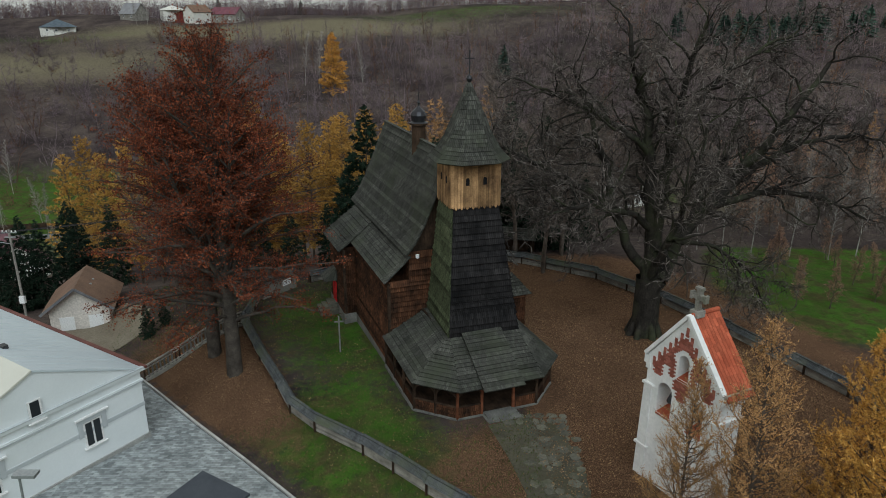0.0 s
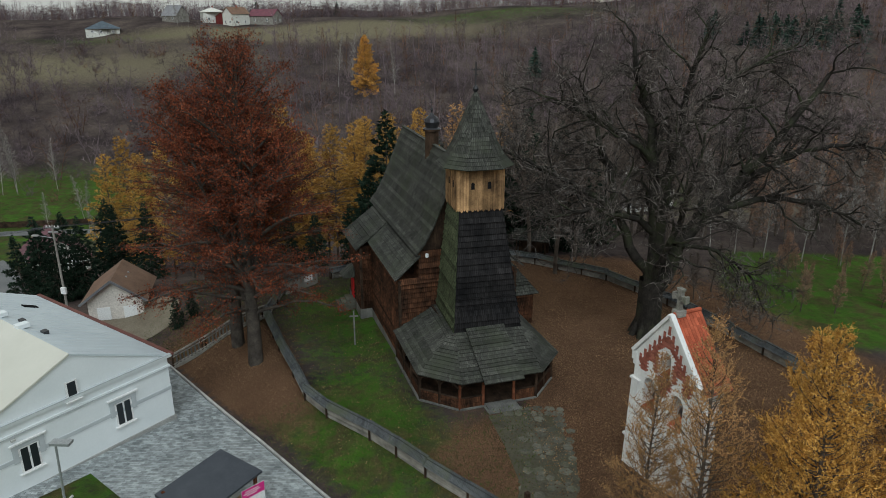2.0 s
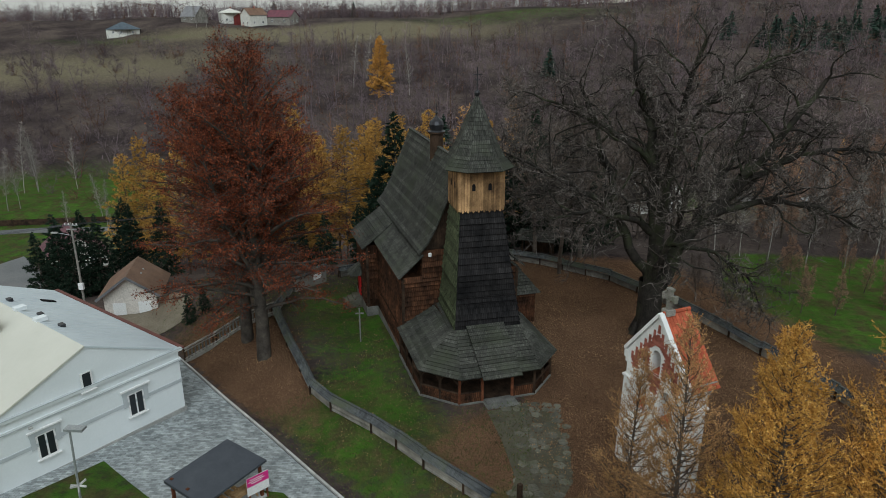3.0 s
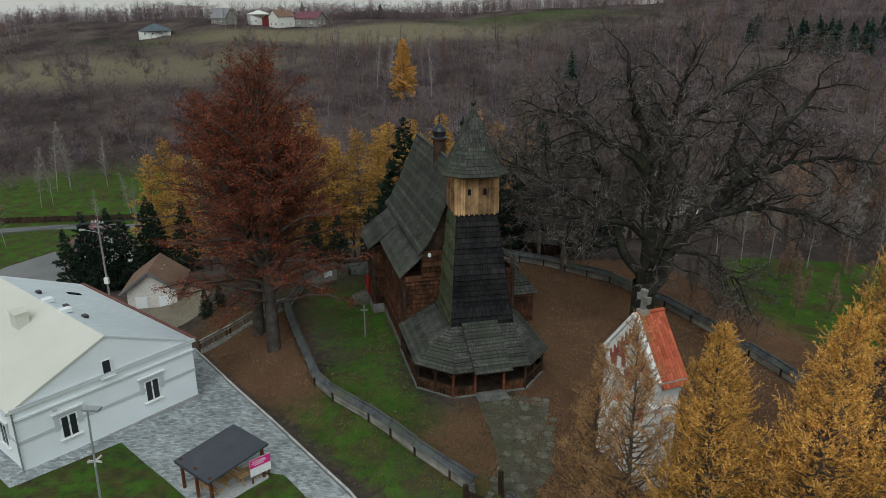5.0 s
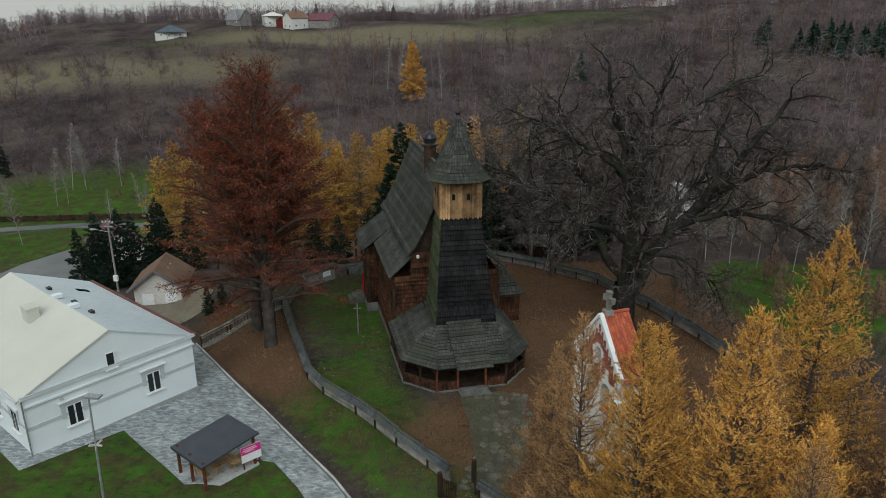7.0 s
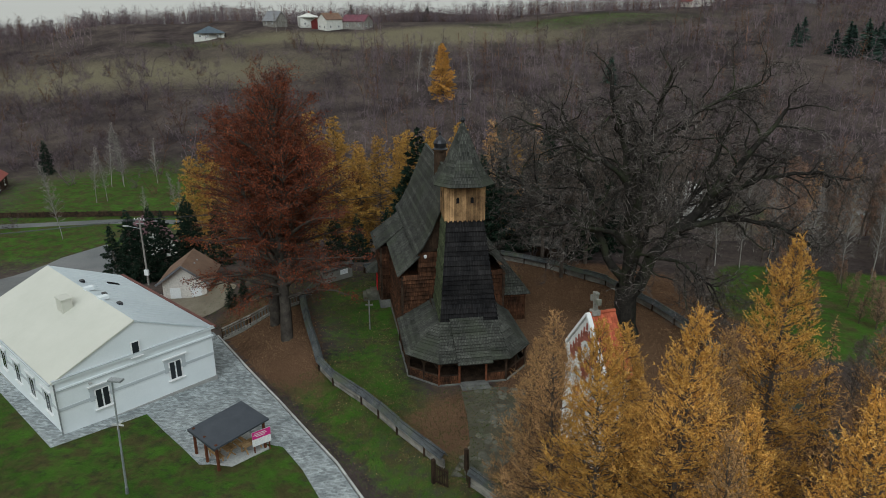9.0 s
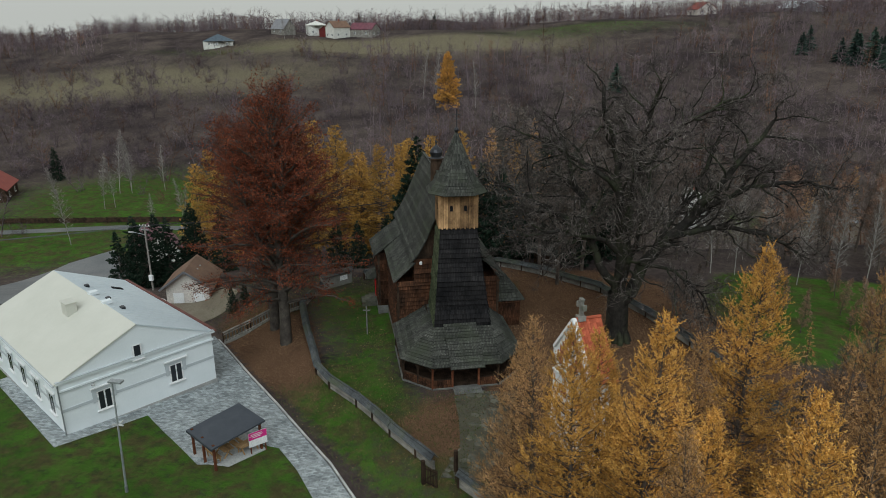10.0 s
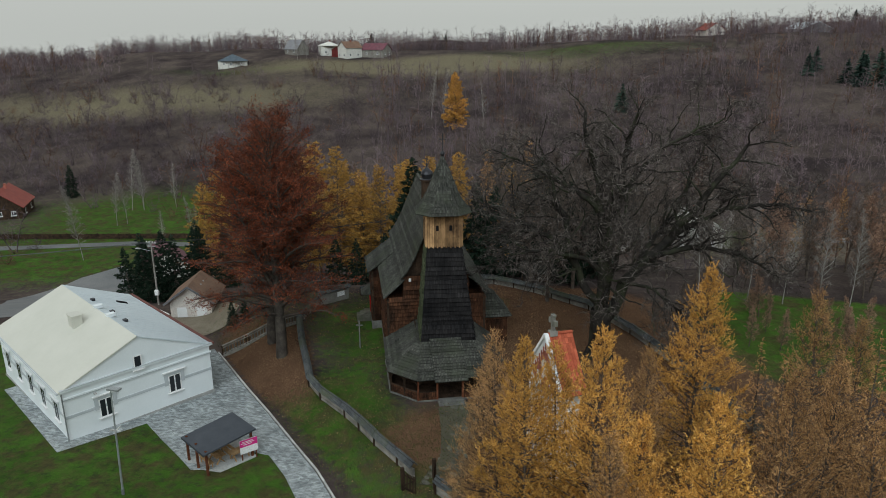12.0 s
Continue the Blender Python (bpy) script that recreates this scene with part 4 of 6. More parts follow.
# small garage with two pale doors
def garage():
    x, y = -35.2, 64.0
    z = -2.3
    ob = thing("garage", x, y, z, 16, "small cream garage with a brown gabled roof", "garage")
    h, d, eave, ridge = 2.6, 5.6, 3.2, 5.1
    part("wall", Geo().add([(-h, -d / 2, -1), (h, -d / 2, -1), (h, -d / 2, eave), (0, -d / 2, ridge - 0.1), (-h, -d / 2, eave), (-h, d / 2, -1), (h, d / 2, -1), (h, d / 2, eave), (0, d / 2, ridge - 0.1), (-h, d / 2, eave)],
                           [(0, 1, 2, 3, 4), (9, 8, 7, 6, 5), (0, 4, 9, 5), (1, 6, 7, 2)]), CREAM, ob)
    k = (ridge - eave) / h
    for s in (-1, 1):
        a, b, c, e = (s * (h + 0.6), -d / 2 - 0.7, eave - 0.6 * k), (s * (h + 0.6), d / 2 + 0.5, eave - 0.6 * k), (0, d / 2 + 0.5, ridge), (0, -d / 2 - 0.7, ridge)
        part("roof_slope", Geo().slab(*((a, b, c, e) if s > 0 else (b, a, e, c)), 0.18), BROWN_ROOF, ob, "brown sheet roof slope")
        part("verge", Geo().beam((s * (h + 0.6), -d / 2 - 0.72, eave - 0.6 * k - 0.02), (0, -d / 2 - 0.72, ridge - 0.02), 0.1, 0.24), GREY_SHEET, ob)
    for fx in (-1.15, 1.35):
        part("garage_door", Geo().box(fx, -d / 2 - 0.02, 1.05, 1.25, 0.08, 2.1), WHITE, ob, "plain white door")
    part("plinth", Geo().box(0.1, -d / 2 - 0.03, 0.32, 1.2, 0.08, 0.66).box(-2.2, -d / 2 - 0.03, 0.32, 0.8, 0.08, 0.66).box(2.3, -d / 2 - 0.03, 0.32, 0.6, 0.08, 0.66), GREY_SHEET, ob, "dark grey plinth panels")
    for v in (-0.6, 0.7):
        part("vent", Geo().tube((0.9, v, 3.8), (0.9, v, 4.5), 0.12, 0.12), STEEL, ob)


CREAM = surface("cream_plaster", (0.55, 0.50, 0.46), (0.68, 0.63, 0.58), big=0.4, fine=6, bump=0.05, vary=0.0)
FAR_WALL = surface("pale_render", (0.55, 0.54, 0.50), (0.68, 0.67, 0.62), vary=0.0)
FAR_GREY_ROOF = surface("blue_grey_tiles", (0.07, 0.09, 0.11), (0.11, 0.14, 0.165), vary=0.0)
MAROON_ROOF = surface("maroon_sheet", (0.10, 0.03, 0.045), (0.17, 0.055, 0.075), rough=0.5)
RED_ROOF = surface("red_sheet", (0.24, 0.045, 0.035), (0.33, 0.07, 0.05), rough=0.6)
DARK_RED = surface("dark_red_boards", (0.10, 0.02, 0.02), (0.16, 0.035, 0.03))
garage()
cottage("bungalow", -206, 396, 25, 17, 13, 3.2, 7.0, FAR_WALL, FAR_GREY_ROOF, "pale bungalow with a blue-grey hipped roof on the hill", hip=0.75, windows=((0.2, 1.5), (0.45, 1.5), (0.8, 1.5)), chimney=False)
cottage("farmhouse", -139, 421, -35, 9, 12, 6.0, 9.5, FAR_WALL, BROWN_ROOF, "cream farmhouse with a brown gabled roof on the hill")
cottage("barn", -123, 425, 70, 9, 17, 4.0, 7.5, GREY_WOOD, MAROON_ROOF, "long grey barn with a dull maroon roof", chimney=False)
cottage("villa", -157, 432, 30, 12, 11, 5.5, 7.8, FAR_WALL, FAR_WALL, "white villa with a pale hipped roof on the hill", hip=0.8)
cottage("red_shed", -149, 424, 20, 6, 8, 4.0, 6.0, DARK_RED, BROWN_ROOF, "dark red shed beside the farmhouse", chimney=False, windows=())
cottage("old_barn", -176, 424, 60, 9, 13, 3.2, 8.5, GREY_WOOD, GREY_SHEET, "weathered grey barn with a steep roof", chimney=False, windows=())
cottage("red_cottage", -141, 143, 30, 11, 13, 3.4, 7.5, DARK_WOOD, RED_ROOF, "dark timber cottage with a dull red roof", windows=((0.2, 1.5), (0.5, 1.5), (0.8, 1.5)))
cottage("maroon_roofed_house", -70, 108, 40, 8.5, 10, 2.8, 6.0, FAR_WALL, MAROON_ROOF, "low house with a maroon roof among the spruces", chimney=False)
cottage("valley_house", 38, 152, 20, 11, 10, 4.5, 8.0, FAR_WALL, FAR_WALL, "white house in the valley behind the trees")
cottage("valley_house", 20, 148, -20, 9, 9, 3.5, 6.5, FAR_WALL, FAR_GREY_ROOF, "pale house with a grey roof in the valley")
cottage("long_shed", 136, 470, 5, 16, 34, 4, 8, GREY_SHEET, METAL_ROOF_B, "long shed with a pale sheet roof on the hill", chimney=False)
cottage("hill_house", 190, 470, 15, 12, 12, 5, 9, CREAM, RED_ROOF, "pinkish house with a red roof on the hill")
cottage("hill_house", 80, 470, 15, 12, 18, 3, 7, CREAM, RED_ROOF, "low house with a red roof on the hill")


# ---- picnic shelter with furniture, notice board, lamps ----
def shelter():
    x, y, z = -13.4, 31.1, -0.2
    ob = thing("picnic_shelter", x, y, z, -32, "open timber picnic shelter with a flat dark roof", "shelter")
    w, d = 3.6, 4.45
    part("floor_slab", Geo().box(0, 0, -0.05, w + 0.1, d + 0.1, 0.26), CONCRETE_PALE, ob, "pale paved base")
    part("roof", Geo().slab((-w / 2 - 0.1, -d / 2 - 0.05, 2.25), (w / 2 + 0.1, -d / 2 - 0.05, 2.25), (w / 2 + 0.1, d / 2 + 0.15, 2.62), (-w / 2 - 0.1, d / 2 + 0.15, 2.62), 0.14), GREY_ROOF, ob, "anthracite sheet roof")
    part("fascia", Geo().beam((-w / 2 - 0.12, -d / 2 - 0.07, 2.15), (w / 2 + 0.12, -d / 2 - 0.07, 2.15), 0.04, 0.2), GREY_ROOF, ob)
    for px in (-w / 2 + 0.2, 0.0, w / 2 - 0.2):
        for py in (-d / 2 + 0.25, d / 2 - 0.2):
            if px == 0 and py > 0:
                continue
            part("post", Geo().box(px, py, 1.18, 0.17, 0.17, 2.3), POST_WOOD, ob)
    for py in (-d / 2 + 0.25, d / 2 - 0.2):
        part("purlin", Geo().beam((-w / 2, py, 2.14 + 0.085 * (py + d / 2)), (w / 2, py, 2.14 + 0.085 * (py + d / 2)), 0.12, 0.16), POST_WOOD, ob)
    m = ob.matrix_world

    def table(px, py, turn):
        t = new("picnic_table")
        t.matrix_world = m @ pose(px, py, 0.08, 0, 0, turn)
        tagged(t, "pale wooden picnic table with fixed trestle legs", "table", "shelter furniture")
        for i in range(4):
            part("plank", Geo().box(0, -0.33 + i * 0.22, 0.74, 1.7, 0.2, 0.05), BENCH_WOOD, t)
        for sx in (-0.6, 0.6):
            part("leg", Geo().beam((sx, -0.35, 0), (sx, 0.25, 0.72), 0.08, 0.08), BENCH_WOOD, t)
            part("leg", Geo().beam((sx, 0.35, 0), (sx, -0.25, 0.72), 0.08, 0.08), BENCH_WOOD, t)

    def bench(px, py, turn):
        t = new("bench")
        t.matrix_world = m @ pose(px, py, 0.08, 0, 0, turn)
        tagged(t, "pale wooden bench with a slatted back", "bench", "shelter furniture")
        part("seat", Geo().box(0, 0, 0.44, 1.6, 0.4, 0.06), BENCH_WOOD, t)
        for z0 in (0.65, 0.85):
            part("slat", Geo().box(0, 0.24, z0, 1.6, 0.05, 0.13), BENCH_WOOD, t)
        for sx in (-0.65, 0.65):
            part("leg", Geo().box(sx, -0.12, 0.21, 0.08, 0.08, 0.42), BENCH_WOOD, t)
            part("leg", Geo().beam((sx, 0.16, 0), (sx, 0.26, 0.92), 0.07, 0.07), BENCH_WOOD, t)

    table(0.1, -0.4, 0)
    bench(0.1, -1.25, 180)
    bench(0.1, 0.6, 0)
    table(1.1, 1.2, 90)
    bench(-1.35, 0.4, 90)


shelter()


def sign_board():
    ob = thing("notice_board", -11.0, 31.55, -0.25, 48, "magenta and white information board on two posts", "sign")
    for sx in (-0.6, 0.6):
        part("post", Geo().box(sx, 0.05, 0.85, 0.09, 0.09, 1.7), POST_WOOD, ob)
    board = part("board", Geo().box(0, 0, 1.35, 1.5, 0.04, 1.25), WHITE, ob)
    part("header", Geo().box(0, -0.026, 1.66, 1.48, 0.012, 0.62), PINK, board, "magenta printed upper half")
    for i, w in enumerate((0.9, 1.1, 0.7)):
        part("text_bar", Geo().box(-0.1, -0.036, 1.8 - i * 0.13, w, 0.006, 0.05), WHITE, board)


sign_board()


def street_lamp():
    x, y = -17.65, 24.75
    ob = thing("street_lamp", x, y, ground(x, y), 0, "tall grey steel lamp post with a flat head", "street lamp")
    part("pole", Geo().tube((-0.4, 0.1, 0), (0.0, 0, 9.0), 0.085, 0.05, 10), STEEL, ob)
    part("base", Geo().tube((-0.4, 0.1, -0.05), (-0.38, 0.1, 0.5), 0.12, 0.12, 10), STEEL, ob)
    part("lamp_head", Geo().box(0.3, 0.0, 9.05, 0.95, 0.45, 0.13), STEEL, ob)
    for a in range(0, 360, 60):
        arm = Geo().beam((-0.14, 0.035, 5.6), (-0.14 + 0.42 * math.cos(radians(a)), 0.035 + 0.42 * math.sin(radians(a)), 5.6 + 0.18 * math.sin(radians(2 * a))), 0.06, 0.1)
        part("ornament_arm", arm, KERB, ob, "pale arm of the star-shaped ornament")
    return ob


street_lamp()


def utility_pole():
    x, y = -43.5, 67.5
    zb = ground(x, y)
    ob = thing("utility_pole", x, y, zb, 0, "grey concrete power pole with a lamp and wires", "utility pole")
    part("pole", Geo().tube((0, 0, 0), (0, 0, 9.4), 0.14, 0.10, 8), GREY_WOOD, ob)
    part("crossarm", Geo().box(0, 0, 9.1, 1.5, 0.12, 0.12).box(0, 0, 8.6, 1.1, 0.12, 0.12), STEEL, ob)
    for sx in (-0.65, -0.25, 0.25, 0.65):
        part("insulator", Geo().turned(sx, 0, [(0.05, 9.16), (0.07, 9.2), (0.05, 9.32)], 6), WHITE, ob)
    part("lamp_arm", Geo().tube((0, 0, 7.9), (-1.5, -0.4, 8.3), 0.04, 0.03, 6), STEEL, ob)
    part("lamp_head", Geo().box(-1.75, -0.45, 8.32, 0.7, 0.25, 0.14), KERB, ob)
    part("meter_box", Geo().box(0.1, -0.22, 1.9, 0.55, 0.3, 0.75), WHITE, ob, "pale cabinet on the pole")
    for i, (dx, dz) in enumerate(((-0.65, 9.2), (-0.25, 9.2), (0.25, 9.2), (0.65, 9.2))):
        for far in ((36, 22, 10.0), (-45, -18, 8.5)):
            pts = [(dx + (far[0] - dx) * k / 12, far[1] * k / 12, dz + (far[2] - dz) * k / 12 - 3.0 * k / 12 * (1 - k / 12)) for k in range(13)]
            g = Geo().cable(pts, 0.016)
            part("wire", g, COPPER, ob)
    return ob


utility_pole()


def thin_post(x, y):
    ob = thing("wooden_cross_post", x, y, ground(x, y), 10, "thin weathered wooden cross on the lawn", "cross")
    part("shaft", Geo().box(0, 0, 1.6, 0.12, 0.12, 3.3), SILL_WOOD, ob)
    part("crossarm", Geo().box(0, 0, 2.75, 0.75, 0.1, 0.11), SILL_WOOD, ob)


thin_post(-8.5, 52.6)


# ---- walls and fences of the churchyard ----
def log_fence(line, height, name, label, width=0.74, trailing=0.0, base_stone=False, drop=0.0):
    """A low wall of stacked logs under a shingled saddle roof, section by section."""
    top = thing(name, line[0][0], line[0][1], ground(*line[0]), 0, label, "fence", kind="structure")
    inv = top.matrix_world.inverted()
    rr = random.Random(len(line) * 7 + 3)

    def put(nm, g, mat, parent=top):
        g.v = [tuple(inv @ Vector(p)) for p in g.v]
        return part(nm, g, mat, parent)

    for (x0, y0), (x1, y1) in zip(line, line[1:]):
        length = math.hypot(x1 - x0, y1 - y0)
        n = max(1, round(length / 3.4))
        for i in range(n):
            a = Vector((x0 + (x1 - x0) * i / n, y0 + (y1 - y0) * i / n, 0))
            b = Vector((x0 + (x1 - x0) * (i + 1) / n, y0 + (y1 - y0) * (i + 1) / n, 0))
            jump = rr.uniform(-0.09, 0.09)
            za, zb = ground(a.x, a.y) - drop, ground(b.x, b.y) - drop
            d = (b - a).normalized()
            side = Vector((d.y, -d.x, 0))
            for k in range(4):
                zk = 0.12 + k * (height - 0.25) / 4
                off = side * rr.uniform(-0.02, 0.02)
                put("log", Geo().beam(Vector((a.x, a.y, za + zk)) + off, Vector((b.x, b.y, zb + zk)) + off, 0.2, (height - 0.25) / 4 * 0.93), GREY_WOOD)
            for sg in (-1, 1):
                p = a + side * 0.16 * sg
                put("post", Geo().box(p.x, p.y, za + height * 0.45, 0.14, 0.14, height * 0.95), DARK_WOOD)
            h1 = height + 0.36 + jump
            ra, rb = Vector((a.x, a.y, za + h1)) - d * 0.08, Vector((b.x, b.y, zb + h1)) + d * 0.08
            fall = Vector((0, 0, -0.40))
            for sg in (-1, 1):
                o = side * (width / 2) * sg
                ea, eb = ra + o + fall, rb + o + fall
                q = (ea, eb, rb, ra) if sg > 0 else (eb, ea, ra, rb)
                put("cap_roof", Geo().courses(*q, 3, 0.03, 0.04, rr), CAP_SHINGLE)
            put("ridge_cap", Geo().beam(ra + Vector((0, 0, 0.02)), rb + Vector((0, 0, 0.02)), 0.2, 0.07), CAP_SHINGLE)
    return top


CAP_SHINGLE = surface("cap_shingles", (0.06, 0.065, 0.07), (0.14, 0.148, 0.152), big=0.7, fine=9, streak=(6, 0.6, 1), brick=(0.12, 0.2, 0.01, 0.2), moss=(0.07, 0.08, 0.045), vary=0.1)
log_fence([(-17.9, 58.0), (-17.1, 56.2), (-14.7, 51.3), (-12.4, 47.05), (-10.75, 43.9), (-8.6, 41.55), (-4.95, 38.25), (-0.85, 34.05), (1.8, 31.65), (3.4, 30.2)], 0.98, "fence", "low log fence under a grey shingle cap")
log_fence([(5.6, 28.6), (9.5, 25.4), (13.5, 22.5)], 1.05, "fence", "low log fence with a shingle cap beside the gate")
log_fence([(8.7, 73.0), (15.9, 68.0), (18.2, 64.6), (20.6, 61.2), (24.4, 54.6), (29.2, 44.6), (32.0, 37.5)], 0.85, "fence", "dark capped log fence round the churchyard")
log_fence([(-14.0, 69.2), (-10.5, 72.0), (-4, 75.5), (3, 75.8), (8.7, 73.0)], 0.85, "fence", "dark capped log fence behind the church")


def gate():
    ob = thing("gate", 4.0, 29.4, ground(4.0, 29.4), 38, "open dark wooden lattice gate leaves beside stout posts", "gate")
    for sx in (-1.3, 1.3):
        part("post", Geo().box(sx, 0, 0.95, 0.24, 0.24, 1.9), DARK_WOOD, ob)
    for sx, turn in ((-1.3, -62), (1.3, -118)):
        r = Matrix.Rotation(radians(turn), 3, "Z")
        leaf = part("gate_leaf", Geo().beam(Vector((sx, 0, 0.25)), Vector((sx, 0, 0.25)) + r @ Vector((1.25, 0, 0)), 0.07, 0.1).beam(Vector((sx, 0, 1.35)), Vector((sx, 0, 1.35)) + r @ Vector((1.25, 0, 0)), 0.07, 0.1), DARK_WOOD, ob)
        for i in range(9):
            p = Vector((sx, 0, 0)) + r @ Vector((0.07 + i * 0.14, 0, 0))
            part("slat", Geo().box(p.x, p.y, 0.85, 0.06, 0.06, 1.45), DARK_WOOD, leaf)
        part("diagonal", Geo().beam(Vector((sx, 0, 0.3)), Vector((sx, 0, 1.3)) + r @ Vector((1.2, 0, 0)), 0.05, 0.09), DARK_WOOD, leaf)


gate()


def picket_fence():
    line = [(-24.0, 50.5), (-22.0, 53.0), (-19.9, 55.4), (-18.0, 58.0)]
    ob = thing("picket_fence", -24.3, 50.6, ground(-24.3, 50.6), 0, "weathered grey picket fence on a low base", "fence", kind="structure")
    inv = ob.matrix_world.inverted()

    def put(nm, g, mat):
        g.v = [tuple(inv @ Vector(p)) for p in g.v]
        return part(nm, g, mat, ob)

    for (x0, y0), (x1, y1) in zip(line, line[1:]):
        n = round(math.hypot(x1 - x0, y1 - y0) / 0.34)
        for i in range(n):
            t = i / n
            x, y = x0 + (x1 - x0) * t, y0 + (y1 - y0) * t
            put("picket", Geo().box(x, y, ground(x, y) + 0.65, 0.13, 0.06, 1.3, Matrix.Rotation(math.atan2(y1 - y0, x1 - x0), 3, "Z")), DARK_WOOD if i % 8 == 0 else SILL_WOOD)
        za, zb = ground(x0, y0), ground(x1, y1)
        for h in (0.35, 1.05, 1.3):
            put("rail", Geo().beam((x0, y0, za + h), (x1, y1, zb + h), 0.09 if h < 1.2 else 0.2, 0.09), GREY_WOOD)
        put("base", Geo().beam((x0, y0, za + 0.05), (x1, y1, zb + 0.05), 0.25, 0.3), STONE)


picket_fence()


def stone_pier():
    ob = thing("stone_wall", -16.6, 66.0, ground(-16.6, 66.0), 55, "short whitewashed stone wall with a plaque under a shingle cap", "wall", kind="structure")
    part("masonry", Geo().box(0, 0, 0.7, 4.4, 0.6, 1.9), STONE, ob)
    part("cap", Geo().slab((-2.4, -0.55, 1.62), (2.4, -0.55, 1.62), (2.4, 0.0, 2.0), (-2.4, 0.0, 2.0), 0.07).slab((2.4, 0.55, 1.62), (-2.4, 0.55, 1.62), (-2.4, 0, 2.0), (2.4, 0, 2.0), 0.07), CAP_SHINGLE, ob)
    part("plaque", Geo().box(0.9, -0.32, 0.95, 1.1, 0.04, 0.6), WHITE, ob, "pale plaque with unreadable lines")
    for i in range(3):
        part("text_bar", Geo().box(0.9, -0.345, 1.1 - 0.15 * i, 0.8, 0.01, 0.04), BAND, ob)


stone_pier()
log_fence([(-17.9, 58.5), (-18.0, 64.3)], 0.8, "fence", "short capped log fence by the stone wall")


# ---- the brick and plaster bell gable ----
def bell_gable():
    ob = thing("bell_gable", 13.55, 33.85, 0.95, -62.2, "whitewashed bell gable with red brick ornament and tiled roof", "belfry")
    H, D, E, A = 2.55, 1.7, 8.15, 11.3     # half width, depth, eave, apex; the front looks along local -y
    holes = [(-1.1, 4.9, 0.52, 6.4), (1.1, 4.9, 0.52, 6.4), (0.0, 7.65, 0.36, 8.75)]   # middle, foot, half width, spring of the arch

    def arch(cx, z0, hw, zs, grow=0.0):
        pts = [(cx - hw - grow, z0 - grow), (cx + hw + grow, z0 - grow)]
        for k in range(9):
            a = math.pi * k / 8
            pts.append((cx + (hw + grow) * math.cos(a), zs + (hw + grow) * math.sin(a)))
        return pts

    me = bpy.data.meshes.new("wall")
    bm = bmesh.new()
    outer = [(-H, -0.8), (H, -0.8), (H, E), (0, A), (-H, E)]
    loops = [outer] + [arch(*h) for h in holes]
    edges = []
    for lp in loops:
        vs = [bm.verts.new((x, -D / 2, z)) for x, z in lp]
        edges += [bm.edges.new((vs[i], vs[(i + 1) % len(vs)])) for i in range(len(vs))]
    bmesh.ops.triangle_fill(bm, use_beauty=True, edges=edges)
    fs = bm.faces[:]
    ext = bmesh.ops.extrude_face_region(bm, geom=fs)["geom"]
    for q in ext:
        if isinstance(q, bmesh.types.BMVert):
            q.co.y += D
    bmesh.ops.recalc_face_normals(bm, faces=bm.faces[:])
    bm.to_mesh(me); bm.free()
    lay_uv(me)
    me.materials.append(OLD_PLASTER)
    wall = new("wall", me); wall.parent = ob
    part("buttress", Geo().add([(-H - 0.3, -D / 2 - 0.1, -0.8), (-H + 0.5, -D / 2 - 0.1, -0.8), (-H + 0.5, -D / 2 - 0.1, 6.3), (-H - 0.06, -D / 2 - 0.1, 6.3), (-H - 0.3, D / 2, -0.8), (-H + 0.5, D / 2, -0.8), (-H + 0.5, D / 2, 6.3), (-H - 0.06, D / 2, 6.3)],
                               [(0, 1, 2, 3), (7, 6, 5, 4), (0, 3, 7, 4), (1, 5, 6, 2), (3, 2, 6, 7)]), OLD_PLASTER, ob)
    for z in (2.3, 6.35):
        part("string_course", Geo().box(-2.3 if z > 5 else -2.4, -0.05, z, 0.8 if z > 5 else 1.0, D + 0.24, 0.14), OLD_PLASTER, ob)
    part("string_course", Geo().box(2.3, -0.05, 6.35, 0.8, D + 0.24, 0.14), OLD_PLASTER, ob)
    for s in (-1, 1):
        part("kneeler", Geo().box(s * (H + 0.02), 0, E - 0.35, 0.4, D + 0.2, 0.5).box(s * (H - 0.05), 0, E - 0.75, 0.3, D + 0.12, 0.3), OLD_PLASTER, ob)
        # raised coping along the front gable
        n = Vector((A - E, 0, H)).normalized()
        part("coping", Geo().beam((s * (H + 0.18), -D / 2 - 0.02, E - 0.02), (0, -D / 2 - 0.02, A + 0.14), 0.32, 0.2), OLD_PLASTER, ob)
        # tiled roof, row upon row
        roof = part("roof", Geo().slab((s * (H + 0.45), -s * (D / 2 - 0.12), E - 0.36), (s * (H + 0.45), s * (D / 2 + 0.35), E - 0.36), (0, s * (D / 2 + 0.35), A + 0.1), (0, -s * (D / 2 - 0.12), A + 0.1), 0.08) if s > 0 else
                    Geo().slab((s * (H + 0.45), D / 2 + 0.35, E - 0.36), (s * (H + 0.45), -D / 2 + 0.12, E - 0.36), (0, -D / 2 + 0.12, A + 0.1), (0, D / 2 + 0.35, A + 0.1), 0.08), TILE, ob, "red interlocking tile roof")
        rows, cols = 11, 8
        p0, p1 = Vector((s * (H + 0.47), 0, E - 0.33)), Vector((0, 0, A + 0.12))
        tile_me = None
